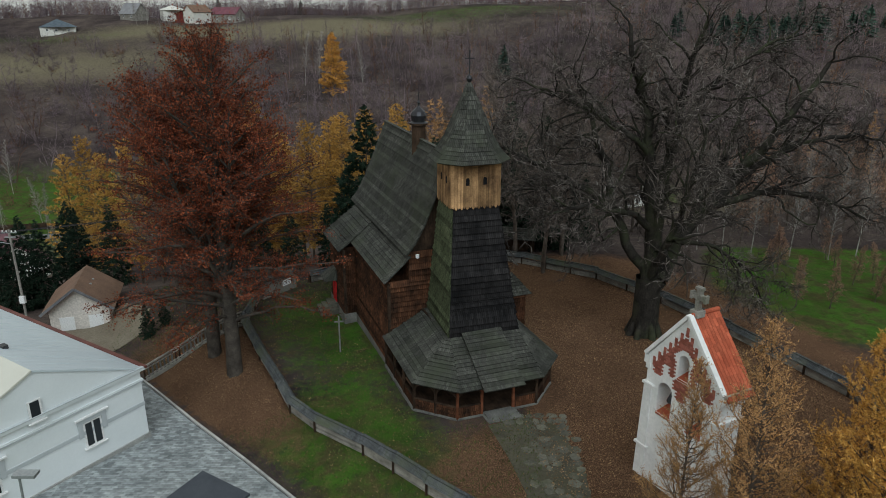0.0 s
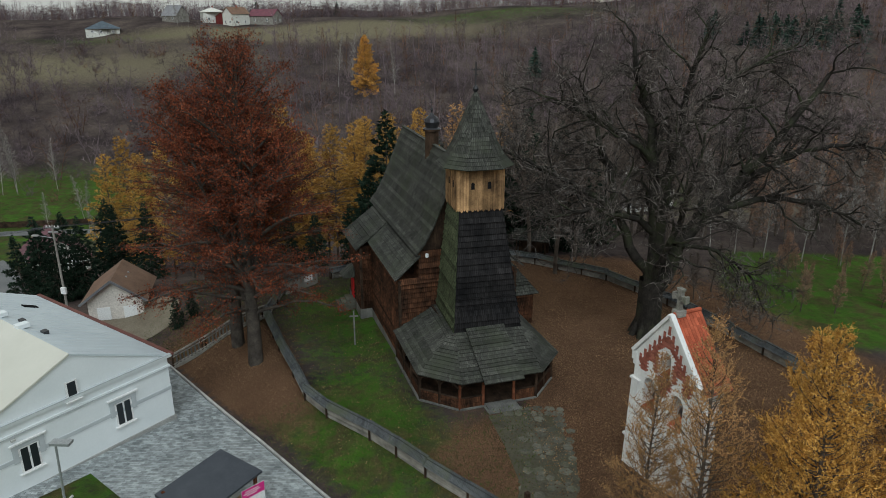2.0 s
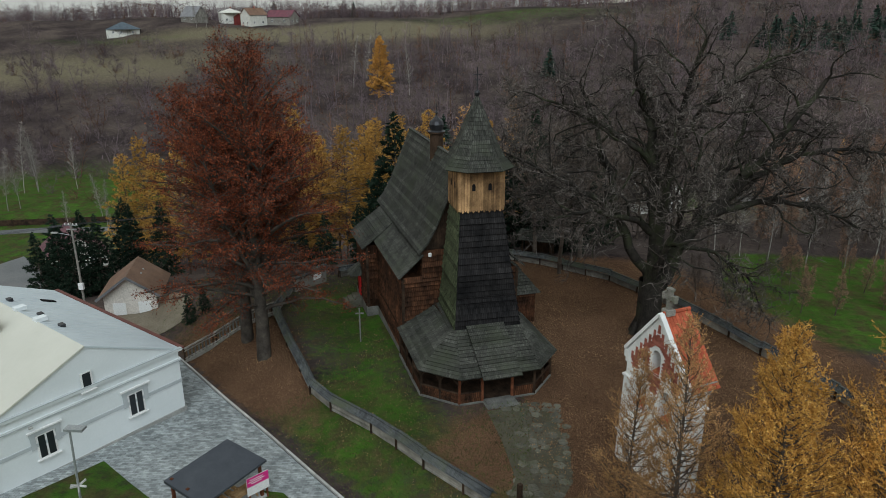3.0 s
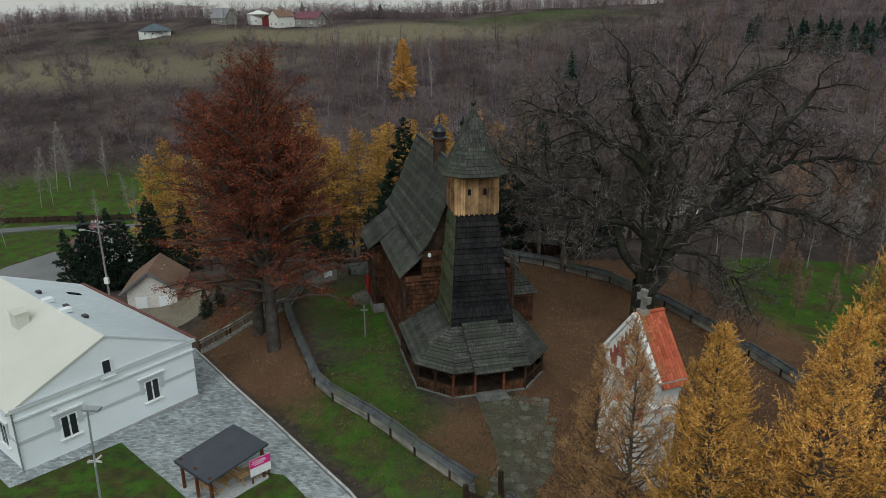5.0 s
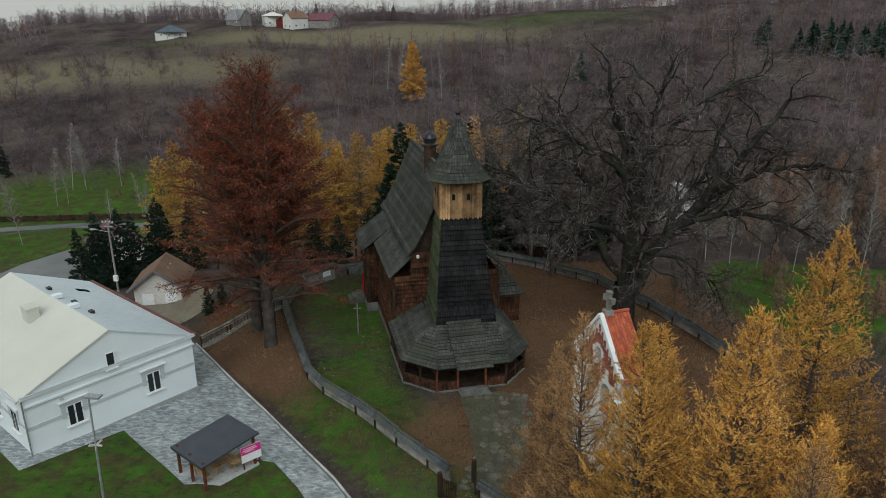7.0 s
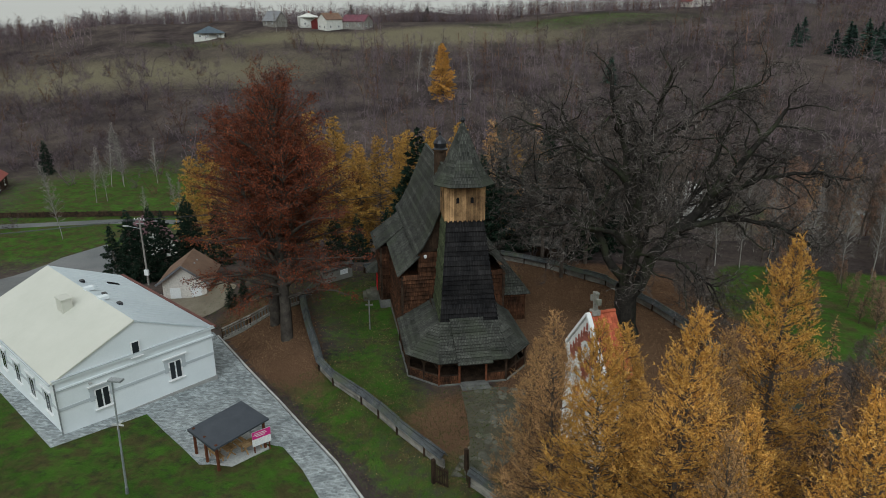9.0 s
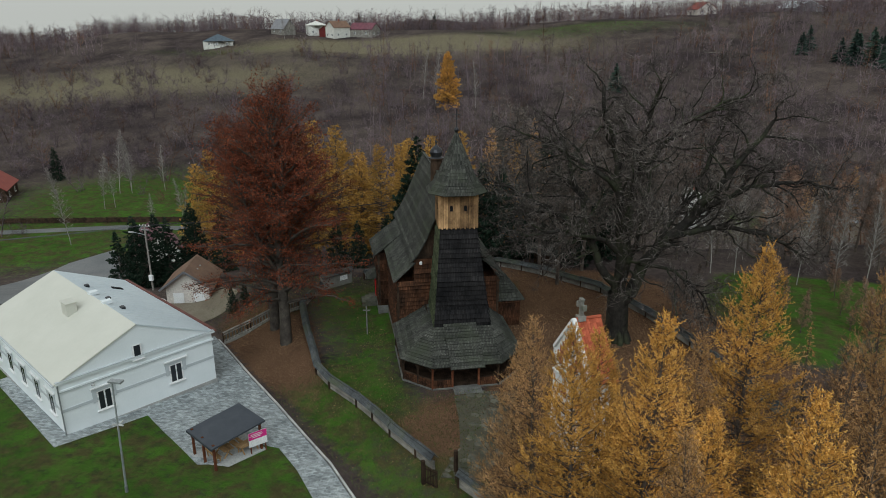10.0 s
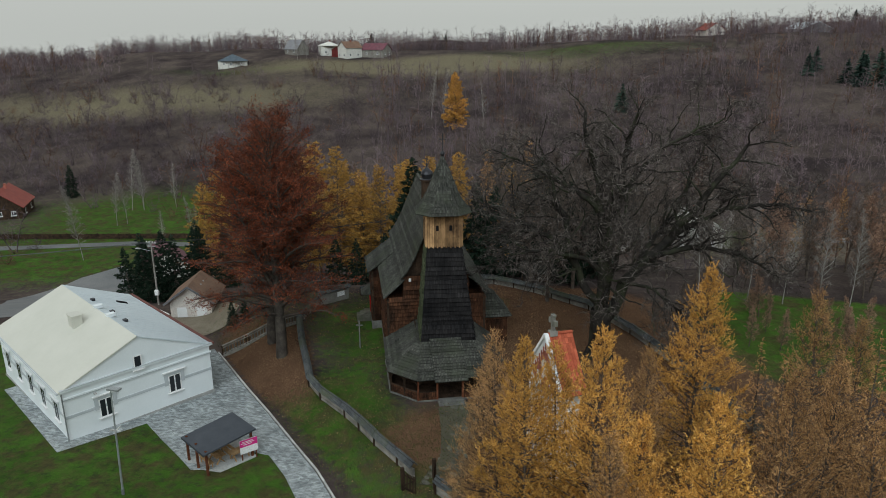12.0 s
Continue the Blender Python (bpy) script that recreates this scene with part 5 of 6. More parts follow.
        for i in range(rows):
            lo, hi = p0.lerp(p1, i / rows), p0.lerp(p1, (i + 1.15) / rows)
            for j in range(cols):
                y0 = -D / 2 + 0.14 + j * (D + 0.2) / cols
                y1 = y0 + (D + 0.2) / cols * 0.97
                nn = Vector((s * (A - E), 0, H)).normalized()
                a, b = Vector((lo.x, y0, lo.z)) + nn * 0.07, Vector((lo.x, y1, lo.z)) + nn * 0.05
                c, d = Vector((hi.x, y1, hi.z)) + nn * 0.02, Vector((hi.x, y0, hi.z)) + nn * 0.03
                part("tile", Geo().slab(*((a, b, c, d) if s > 0 else (b, a, d, c)), 0.03), TILE, roof)
    part("ridge_tiles", Geo().tube((0, -D / 2 + 0.15, A + 0.14), (0, D / 2 + 0.35, A + 0.14), 0.13, 0.13, 8), TILE, ob)
    # brick ornament: a band along the gable with teeth above, stepped below, round a white-rimmed opening
    bl, bh = 0.25, 0.105
    slope = (A - E) / H
    for row in range(46):
        zz = 6.3 + row * bh
        for k in range(-11, 12):
            mid = k * bl + (bl / 2 if row % 2 else 0.0)
            am = abs(mid)
            below = A - slope * am - zz
            foot_ = 6.9 if am < 0.6 else 7.5 if am < 1.0 else 8.05 if am < 1.5 else 7.15
            rim = am < 0.62 and 7.5 < zz < 8.75 or math.hypot(mid, zz - 8.75) < 0.66
            apron = am < 0.36 and 6.35 < zz < 6.95
            if (below > 0.98 and zz > foot_ and am < 2.12 and not rim) or apron:
                part("brick", Geo().box(mid, -D / 2 - 0.015, zz, bl * 0.93, 0.06, bh * 0.86), BRICK, wall)
    for k in range(-6, 7):
        mid = k * 0.35
        for i in range(5):
            zz = A - slope * abs(mid) - 0.98 + (i - 0.5) * bh
            part("brick", Geo().box(mid, -D / 2 - 0.015, zz, 0.17, 0.06, bh * 0.9), BRICK, wall)
    # reveal sills, bells on their beams
    for cx, z0, hw, zs in holes:
        part("sill", Geo().slab((cx - hw, -D / 2 - 0.05, z0 - 0.02), (cx + hw, -D / 2 - 0.05, z0 - 0.02), (cx + hw, D / 2 - 0.3, z0 + 0.35), (cx - hw, D / 2 - 0.3, z0 + 0.35), 0.08), TILE, ob, "sloping red tile sill")
        b = part("bell_beam", Geo().beam((cx - hw, 0, zs + 0.1), (cx + hw, 0, zs + 0.1), 0.16, 0.18), DARK_WOOD, ob)
        r = hw * 0.86
        part("bell", Geo().turned(cx, 0, [(r, zs - 0.85), (r * 0.85, zs - 0.7), (r * 0.6, zs - 0.35), (r * 0.5, zs - 0.1), (r * 0.2, zs)], 14), COPPER, b, "dark bronze bell")
    part("cross_base", Geo().box(0, -0.35, A + 0.2, 0.55, 0.55, 0.35), STONE, ob)
    part("cross", Geo().box(0, -0.35, A + 0.95, 0.26, 0.24, 1.3).box(0, -0.35, A + 1.1, 0.95, 0.24, 0.26).box(-0.45, -0.35, A + 1.1, 0.14, 0.28, 0.42).box(0.45, -0.35, A + 1.1, 0.14, 0.28, 0.42).box(0, -0.35, A + 1.58, 0.42, 0.28, 0.14), STONE, ob, "weathered stone cross with broad arms")
    part("corner_block", Geo().box(H + 0.05, 0.1, E - 0.1, 0.5, D + 0.3, 0.2), STONE, ob)


bell_gable()


# ---- flagstone path from the porch to the gate ----
FLAG_BED = surface("path_bed", (0.06, 0.055, 0.04), (0.125, 0.115, 0.085), big=0.7, fine=5, moss=(0.05, 0.048, 0.026))


def flag_path():
    rr = random.Random(12)
    ob = thing("flagstone_path", 5.0, 36.5, ground(5.0, 36.5), 0, "uneven path of grey flagstones between leaves", "path", kind="structure")
    inv = ob.matrix_world.inverted()
    y = 29.5
    while y < 41.6:
        t = (y - 29.5) / 12.1
        mid = 5.3 + 1.4 * math.sin(t * 2.9)
        half = 1.2 + 1.0 * t
        row_h = rr.uniform(0.45, 0.75)
        x = mid - half + rr.uniform(-0.3, 0.2)
        while x < mid + half:
            w = rr.uniform(0.4, 0.95)
            if rr.random() < 0.88:
                cx, cy = x + w / 2, y + row_h / 2 + rr.uniform(-0.06, 0.06)
                k = rr.randint(5, 7)
                a0 = rr.uniform(0, 6)
                ring = [(cx + 0.56 * w * (1 + rr.uniform(-0.22, 0.08)) * math.cos(a0 + 2 * math.pi * i / k), cy + 0.60 * row_h * (1 + rr.uniform(-0.22, 0.08)) * math.sin(a0 + 2 * math.pi * i / k)) for i in range(k)]
                zt = ground(cx, cy) + rr.uniform(0.0, 0.03)
                g = Geo().prism(ring, zt - 0.15, zt)
                g.v = [tuple(inv @ Vector(p)) for p in g.v]
                part("flagstone", g, FLAG, ob)
            x += w
        y += row_h


laid("path", [(4.0, 29.5), (6.6, 29.2), (8.4, 32.8), (8.5, 36.0), (7.7, 40.6), (5.8, 41.6), (3.0, 40.6), (4.0, 37.2), (4.9, 33.0)], FLAG_BED, 0.012, "worn earthy bed of the flagstone path", "path", 1.2)
flag_path()


# ---- small buildings and fences behind ----
def canopy():
    ob = thing("canopy", -37.2, 57.2, -2.3, 237.5, "small white flat-roofed canopy behind the house", "canopy")
    part("roof", Geo().slab((-1.6, -1.3, 2.3), (1.6, -1.3, 2.3), (1.6, 1.3, 2.5), (-1.6, 1.3, 2.5), 0.12), WHITE, ob)
    for sx in (-1.45, 1.45):
        for sy in (-1.15, 1.15):
            part("post", Geo().box(sx, sy, 1.1, 0.1, 0.1, 2.3), STEEL, ob)


canopy()


def open_shed(x, y, rz):
    ob = thing("wooden_shed", x, y, ground(x, y), rz, "open dark timber shed with a shingle roof behind the church", "shed")
    for sx in (-1.7, 1.7):
        for sy in (-1.0, 1.0):
            part("post", Geo().box(sx, sy, 1.1, 0.18, 0.18, 2.4), DARK_WOOD, ob)
    part("back_wall", Geo().box(0, 1.0, 1.1, 3.4, 0.08, 2.2), DARK_WOOD, ob)
    coursed("roof", [((-2.2, -1.5, 2.1), (2.2, -1.5, 2.1), (2.2, 0, 3.1), (-2.2, 0, 3.1)), ((2.2, 1.5, 2.1), (-2.2, 1.5, 2.1), (-2.2, 0, 3.1), (2.2, 0, 3.1))], SHINGLE, ob)


open_shed(8.6, 77.0, -15)


def board_fence(line, label):
    ob = thing("board_fence", *line[0], ground(*line[0]), 0, label, "fence", kind="structure")
    inv = ob.matrix_world.inverted()
    for (x0, y0), (x1, y1) in zip(line, line[1:]):
        n = round(math.hypot(x1 - x0, y1 - y0) / 2.5)
        for i in range(n):
            a = Vector((x0 + (x1 - x0) * i / n, y0 + (y1 - y0) * i / n, 0)); b = Vector((x0 + (x1 - x0) * (i + 1) / n, y0 + (y1 - y0) * (i + 1) / n, 0))
            a.z, b.z = ground(a.x, a.y), ground(b.x, b.y)
            g = Geo().beam(a.lerp(b, 0.03) + Vector((0, 0, 0.75)), a.lerp(b, 0.97) + Vector((0, 0, 0.75)), 0.06, 1.2)
            g.v = [tuple(inv @ Vector(q)) for q in g.v]
            part("panel", g, DARK_WOOD, ob)
            g = Geo().box(a.x, a.y, a.z + 0.75, 0.14, 0.14, 1.6)
            g.v = [tuple(inv @ Vector(q)) for q in g.v]
            part("post", g, DARK_WOOD, ob)


board_fence([(-124, 121), (-100, 126.5), (-80, 131), (-52, 134)], "dark brown board fence along the village road")


# ---- trees ----
def unit(v):
    return v / (np.linalg.norm(v, axis=-1, keepdims=True) + 1e-9)


def tubes(seg, n):
    """Tapered tubes as triangles: seg rows are p, q, r0, r1."""
    seg = np.asarray(seg, float).reshape(-1, 8)
    p, q, r0, r1 = seg[:, :3], seg[:, 3:6], seg[:, 6], seg[:, 7]
    d = unit(q - p)
    ref = np.where(np.abs(d[:, 2:]) > 0.9, [[1.0, 0, 0]], [[0, 0, 1.0]])
    a = unit(np.cross(d, ref)); b = np.cross(d, a)
    ang = 2 * np.pi * np.arange(n) / n
    ring = np.cos(ang)[None, :, None] * a[:, None] + np.sin(ang)[None, :, None] * b[:, None]
    v = np.concatenate([p[:, None] + r0[:, None, None] * ring, q[:, None] + r1[:, None, None] * ring], 1).reshape(-1, 3)
    k = np.arange(len(seg))[:, None] * 2 * n
    i = np.arange(n)[None]; j = (i + 1) % n
    f = np.stack([np.stack([k + i, k + n + i, k + j], -1), np.stack([k + j, k + n + i, k + n + j], -1)], 2).reshape(-1, 3)
    return v, f


def blades(p, d, length, width, rs):
    """Thin triangles from p along d."""
    p, d = np.asarray(p, float), unit(np.asarray(d, float))
    s = unit(np.cross(d, rs.normal(size=d.shape)))
    w = (np.asarray(width) * np.ones(len(p)))[:, None] / 2
    v = np.stack([p - s * w, p + s * w, p + d * (np.asarray(length) * np.ones(len(p)))[:, None]], 1).reshape(-1, 3)
    return v, np.arange(len(v)).reshape(-1, 3)


def leaves(p, size, rs):
    """Small leaf plates, folded along the middle, at the points p."""
    n = len(p)
    d = unit(rs.normal(size=(n, 3)) + [0, 0, -0.4])
    s = unit(np.cross(d, rs.normal(size=(n, 3))))
    L = (size * rs.uniform(0.6, 1.3, n))[:, None]
    up = np.cross(d, s) * 0.12
    v = np.stack([p, p + L * (0.5 * d + 0.33 * s + up), p + L * d, p + L * (0.5 * d - 0.33 * s + up)], 1).reshape(-1, 3)
    k = np.arange(n)[:, None] * 4
    return v, np.concatenate([np.concatenate([k, k + 1, k + 2], 1), np.concatenate([k, k + 2, k + 3], 1)])


def joined(parts_):
    v, f, k = [], [], 0
    for a, b in parts_:
        if len(a):
            v.append(a); f.append(b + k); k += len(a)
    return np.concatenate(v), np.concatenate(f)


def bough(rs, p, d, length, r, n, wander, lift, out, end=0.25):
    """A winding bough of n pieces; adds them to out and returns its points, ways and radii."""
    p, d = np.array(p, float), unit(np.array(d, float))
    pts = []
    for i in range(n):
        d = unit(d + rs.normal(size=3) * wander + np.array([0, 0, lift]))
        q = p + d * length / n
        ra, rb = r * (1 - (1 - end) * i / n), r * (1 - (1 - end) * (i + 1) / n)
        out.append((*p, *q, ra, rb))
        pts.append((q.copy(), d.copy(), rb))
        p = q
    return pts


def arched(rs, p, az, el0, el1, length, r, n, wander, out, end=0.25):
    """A bough whose rise goes from el0 to el1 degrees; adds its pieces to out and returns points, ways and radii."""
    p, pts = np.array(p, float), []
    for i in range(n):
        e, a = radians(el0 + (el1 - el0) * i / (n - 1)), radians(az)
        d = unit(np.array([math.cos(a) * math.cos(e), math.sin(a) * math.cos(e), math.sin(e)]) + rs.normal(size=3) * wander)
        q = p + d * length / n
        ra, rb = r * (1 - (1 - end) * i / n), r * (1 - (1 - end) * (i + 1) / n)
        out.append((*p, *q, ra, rb))
        pts.append((q.copy(), d.copy(), rb))
        p = q
    return pts


def oak(seed, trunk_h, limbs, r0, deep=(12, 9, 4)):
    """A broad bare tree: stout forked trunk, heavy limbs, gnarled boughs and a mesh of twigs."""
    rs = np.random.RandomState(seed)
    thick, thin, fine_p, fine_d, fine_l = [], [], [], [], []
    trunk = bough(rs, (0, 0, -0.6), (0, 0, 1), trunk_h + 0.6, r0, 6, 0.02, 0.05, thick, 0.86)
    for i in range(9):
        a = i * 2 * np.pi / 9 + rs.uniform(-0.2, 0.2)
        thick.append((math.cos(a) * r0 * 1.22, math.sin(a) * r0 * 1.22, -0.5, math.cos(a) * r0 * 0.66, math.sin(a) * r0 * 0.66, 1.5, 0.36, 0.24))
    mains = []
    for parent, where, az, el0, el1, ln, rr in limbs:
        src = trunk if parent < 0 else mains[parent]
        q = src[min(len(src) - 1, int(where * len(src)))][0]
        mains.append(arched(rs, q - np.array([0, 0, 0.5 if parent < 0 else 0.0]), az, el0, el1, ln, rr, 14, 0.15, thick, 0.24))
    middle = np.array([0.5, 0.0, 10.0])
    for main, (parent, where, az, el0, el1, ln, rr) in zip(mains, limbs):
        for k in range(int(deep[0] * (0.5 + ln / 32))):
            at_ = min(13, 3 + int(11 * (k + rs.uniform(0, 1)) / (deep[0] * (0.5 + ln / 32))))
            q, dd, r = main[at_]
            out = unit(q - middle)
            side = unit(np.cross(dd, rs.normal(size=3)))
            way = unit(dd * rs.uniform(0.2, 0.6) + side * 0.8 + out * rs.uniform(0.2, 0.8))
            second = bough(rs, q, way, rs.uniform(3.2, 6.2) * (1.1 - 0.35 * at_ / 13), max(0.055, min(0.13, r * 0.55)), 8, 0.27, 0.0, thick, 0.3)
            for j in range(deep[1]):
                q2, d2, r2 = second[rs.randint(1, 8)]
                way2 = unit(d2 * 0.5 + unit(np.cross(d2, rs.normal(size=3))) + [0, 0, rs.uniform(-0.25, 0.35)])
                third = bough(rs, q2, way2, rs.uniform(1.3, 2.9), max(0.032, r2 * 0.5), 5, 0.36, 0.0, thin, 0.35)
                for q3, d3, r3 in third:
                    for _ in range(deep[2]):
                        fine_p.append(q3 - d3 * rs.uniform(0, 0.4)); fine_d.append(unit(d3 * 0.6 + rs.normal(size=3) * 0.8)); fine_l.append(rs.uniform(0.35, 1.0))
    fp, fd, fl = np.array(fine_p), np.array(fine_d), np.array(fine_l)
    t1 = blades(fp, fd, fl, 0.04, rs)
    mid = fp + unit(fd) * (fl * 0.5)[:, None]
    t2 = blades(mid, fd + rs.normal(size=fd.shape) * 0.7, fl * 0.7, 0.03, rs)
    return joined([tubes(thick, 7)]), joined([tubes(thin, 3), t1, t2])


def tree_thing(name, wood, crown, bark, leaf, label, group=""):
    ob = new(name)
    tagged(ob, label, "tree", group)
    a = new("trunk", big_mesh("trunk", *wood, bark, True)); a.parent = ob
    lay_uv(a.data)
    b = new("crown", big_mesh("crown", *crown, leaf)); b.parent = ob
    return ob


def stand(ob, x, y, rz=0.0, size=1.0, dz=0.0):
    ob.matrix_world = Matrix.Translation((x, y, ground(x, y) + dz)) @ Matrix.Rotation(radians(rz), 4, "Z") @ Matrix.Diagonal((size, size, size, 1))
    return ob


def again(ob, x, y, rz=0.0, size=1.0):
    c = copy_thing(ob, Matrix.Identity(4))
    return stand(c, x, y, rz, size)


# the great oak: limbs by the bough they leave (-1: the trunk), how far along it, bearing, rise at foot and tip, length and radius
OAK_LIMBS = [(-1, 1, 150, 88, 78, 21, 0.66), (-1, 1, 330, 84, 80, 21, 0.6), (-1, 0.8, 356, 58, 66, 23, 0.7), (2, 0.3, 345, 30, -32, 13, 0.34), (2, 0.46, 6, 38, -10, 14, 0.34), (-1, 1, 165, 62, 74, 19, 0.48), (0, 0.2, 200, 40, -14, 11, 0.32),
             (-1, 1, 80, 64, 76, 18, 0.46), (-1, 1, 285, 60, 72, 15, 0.38), (0, 0.45, 182, 46, 14, 13, 0.3), (2, 0.2, 335, 12, -60, 9, 0.22), (2, 0.16, 40, 52, 54, 17, 0.36), (5, 0.3, 190, 44, 20, 12, 0.3), (1, 0.5, 15, 56, 30, 13, 0.3)]
w, c = oak(5, 5.2, OAK_LIMBS, 1.2, (19, 9, 3))
stand(tree_thing("oak_tree", w, c, OAK_BARK, TWIG, "huge bare oak with a stout trunk and winding boughs"), 17.05, 54.65, 0)


def whorled(seed, H, bare, radius, rise, count, r0, per, tuft, tuft_w, droop=-0.03, shape=0.8, spread=0.9, dense=1.0, trunk_lean=0.01, strings=7, paired=True):
    """A tree with one stem and side branches: larch, spruce or a young broadleaf."""
    rs = np.random.RandomState(seed)
    thick, thin = [], []
    stem = bough(rs, (0, 0, -0.4), (0, 0, 1), H + 0.4, r0, 14, trunk_lean, 0.03, thick, 0.06)
    hs = np.array([s[0][2] for s in stem]); xy = np.array([s[0][:2] for s in stem])
    P, D, L = [], [], []
    for i in range(count):
        t = (i + rs.uniform(0, 1)) / count
        z = bare + (H - bare) * t
        c0 = np.array([np.interp(z, hs, xy[:, 0]), np.interp(z, hs, xy[:, 1]), z])
        az = i * 2.4 + rs.uniform(-0.4, 0.4)
        ln = radius * max(0.06, (1 - t) ** shape * min(1.0, 0.55 + 2.2 * t)) * rs.uniform(0.65, 1.15)
        el = radians(rise[0] + (rise[1] - rise[0]) * t + rs.uniform(-8, 8))
        d = np.array([math.cos(az) * math.cos(el), math.sin(az) * math.cos(el), math.sin(el)])
        pts = bough(rs, c0, d, ln, max(0.012, 0.022 * ln), 4, 0.09, droop, thin, 0.2)
        line = np.array([c0] + [q for q, _, _ in pts])
        n = max(3, int(per * ln * dense))
        twigs = max(3, int(ln * strings))                      # side twigs that carry the needles
        pick = rs.randint(0, twigs, n)
        s = (np.sqrt(rs.uniform(0.03, 1.0, twigs)) * 4)[pick]
        k = np.minimum(s.astype(int), 3)
        base = line[k] + (line[k + 1] - line[k]) * (s - k)[:, None]
        along = unit(line[k + 1] - line[k])
        side = unit(np.cross(along, [[0, 0, 1]]) * rs.choice([-1, 1], twigs)[pick][:, None] + (rs.normal(size=(twigs, 3)) * 0.5)[pick] + rs.normal(size=(n, 3)) * 0.06)
        reach = spread * ln * 0.36 * (1.05 - s / 4)[:, None] * rs.uniform(0.1, 1.0, (n, 1))
        P.append(base + side * reach + [0, 0, -0.12] * reach); D.append(along * 0.6 + side * 0.8 + rs.normal(size=(n, 3)) * 0.35 + [0, 0, -0.25]); L.append(np.full(n, tuft) * rs.uniform(0.6, 1.4, n))
    P, D, L = np.concatenate(P), np.concatenate(D), np.concatenate(L)
    t1 = blades(P, D, L, tuft_w, rs)
    t2 = blades(P, D + rs.normal(size=D.shape) * 0.5, L * 0.8, tuft_w, rs)
    return joined([tubes(thick, 6), tubes(thin, 3)]), joined([t1, t2] if paired else [t1])


def feathery(seed, H, bare, radius, rise, count, r0, per, shape, needle=0.085, width=0.034):
    """A near larch: slender stem, arching branches, many upturned side twigs furred with short needles."""
    rs = np.random.RandomState(seed)
    thick, thin, P, D = [], [], [], []
    stem = bough(rs, (0, 0, -0.4), (0, 0, 1), H + 0.4, r0, 14, 0.012, 0.03, thick, 0.05)
    hs = np.array([q[2] for q, _, _ in stem]); xy = np.array([q[:2] for q, _, _ in stem])
    for i in range(count):
        t = (i + rs.uniform(0, 1)) / count
        z = bare + (H - bare) * t
        c0 = np.array([np.interp(z, hs, xy[:, 0]), np.interp(z, hs, xy[:, 1]), z])
        ln = max(0.35, radius * (1 - t) ** shape * min(1.0, 0.6 + 2.0 * t) * rs.uniform(0.6, 1.2))
        el = rise[0] + (rise[1] - rise[0]) * t + rs.uniform(-10, 10)
        line = arched(rs, c0, i * 137.5 + rs.uniform(-25, 25), el - 10, el + 26, ln, 0.013 * ln + 0.008, 6, 0.08, thin, 0.25)
        pts = np.array([c0] + [q for q, _, _ in line])
        m = max(4, int(ln * 9.0))
        s = np.sqrt(rs.uniform(0.02, 1.0, m)) * 5.99
        k = s.astype(int)
        base = pts[k] + (pts[k + 1] - pts[k]) * (s - k)[:, None]
        along = unit(pts[k + 1] - pts[k])
        way = unit(along * 0.75 + unit(rs.normal(size=(m, 3)) * [1, 1, 0.6]) * 0.95 + [0, 0, 0.12])
        long_ = rs.uniform(0.22, 0.75, m) * min(1.0, 0.45 + ln / 4)
        n = max(4, int(per))
        f = np.tile(np.linspace(0.05, 1.0, n), m)
        w_, l_, b_ = np.repeat(way, n, 0), np.repeat(long_, n), np.repeat(base, n, 0)
        P.append(b_ + w_ * (f * l_)[:, None] + np.array([0, 0, 0.3]) * (f ** 2 * l_)[:, None] + rs.normal(size=(m * n, 3)) * 0.012)
        D.append(w_ * 0.7 + rs.normal(size=(m * n, 3)) * 0.8 + [0, 0, 0.1])
        thin += [(*b, *(b + w0 * l0 * 0.9), 0.008, 0.004) for b, w0, l0 in zip(base[::2], way[::2], long_[::2])]
    P, D = np.concatenate(P), np.concatenate(D)
    return joined([tubes(thick, 6), tubes(thin, 3)]), blades(P, D, needle * rs.uniform(0.7, 1.4, len(P)), width, rs)


# near larches in front of the bell gable
GOLD = [feathery(k, 18, 1.0, 4.1, (-2, 46), 270, 0.2, 17, 0.62, 0.09, 0.038) for k in (11, 12)]
BROWN = [feathery(k, 18, 1.0, 3.8, (4, 52), 240, 0.19, 13, 0.58, 0.085, 0.034) for k in (21, 22)]
SPARSE = whorled(31, 18, 2.0, 2.6, (5, 50), 130, 0.17, 13, 0.25, 0.06, shape=0.7)
larches = {}
NEAR_LARCH = [("g0", 13.2, 16.6, 19.2), ("g1", 16.2, 15.4, 20.6), ("g0", 21.6, 23.3, 21.3), ("g1", 20.6, 8.2, 21.2), ("g1", 14.3, 20.2, 17.6), ("b0", 11.0, 20.9, 17.7), ("b1", 9.4, 23.6, 14.6),
              ("b0", 18.7, 20.8, 17.4), ("b1", 28.0, 22.4, 20.6), ("b0", 24.6, 13.6, 20.2), ("b1", 31.5, 16.5, 20.4), ("s0", 24.8, 18.6, 18.6), ("b1", 35.0, 24.5, 19.5), ("b1", 17.4, 10.4, 18.6),
              ("s0", 26.5, 28.0, 15.5), ("s0", 31.5, 31.0, 15.0), ("s0", 22.6, 17.0, 17.0), ("s0", 38.0, 30.0, 16.0), ("b1", 27.0, 17.0, 19.5), ("s0", 30.0, 20.5, 19.5), ("b0", 33.0, 20.0, 20.0), ("b1", 26.5, 9.5, 20.0), ("s0", 23.0, 10.2, 18.5), ("s0", 29.0, 13.0, 20.5), ("b0", 31.0, 26.0, 18.0), ("b1", 36.0, 21.0, 20.0), ("g1", 18.3, 12.6, 17.8)]
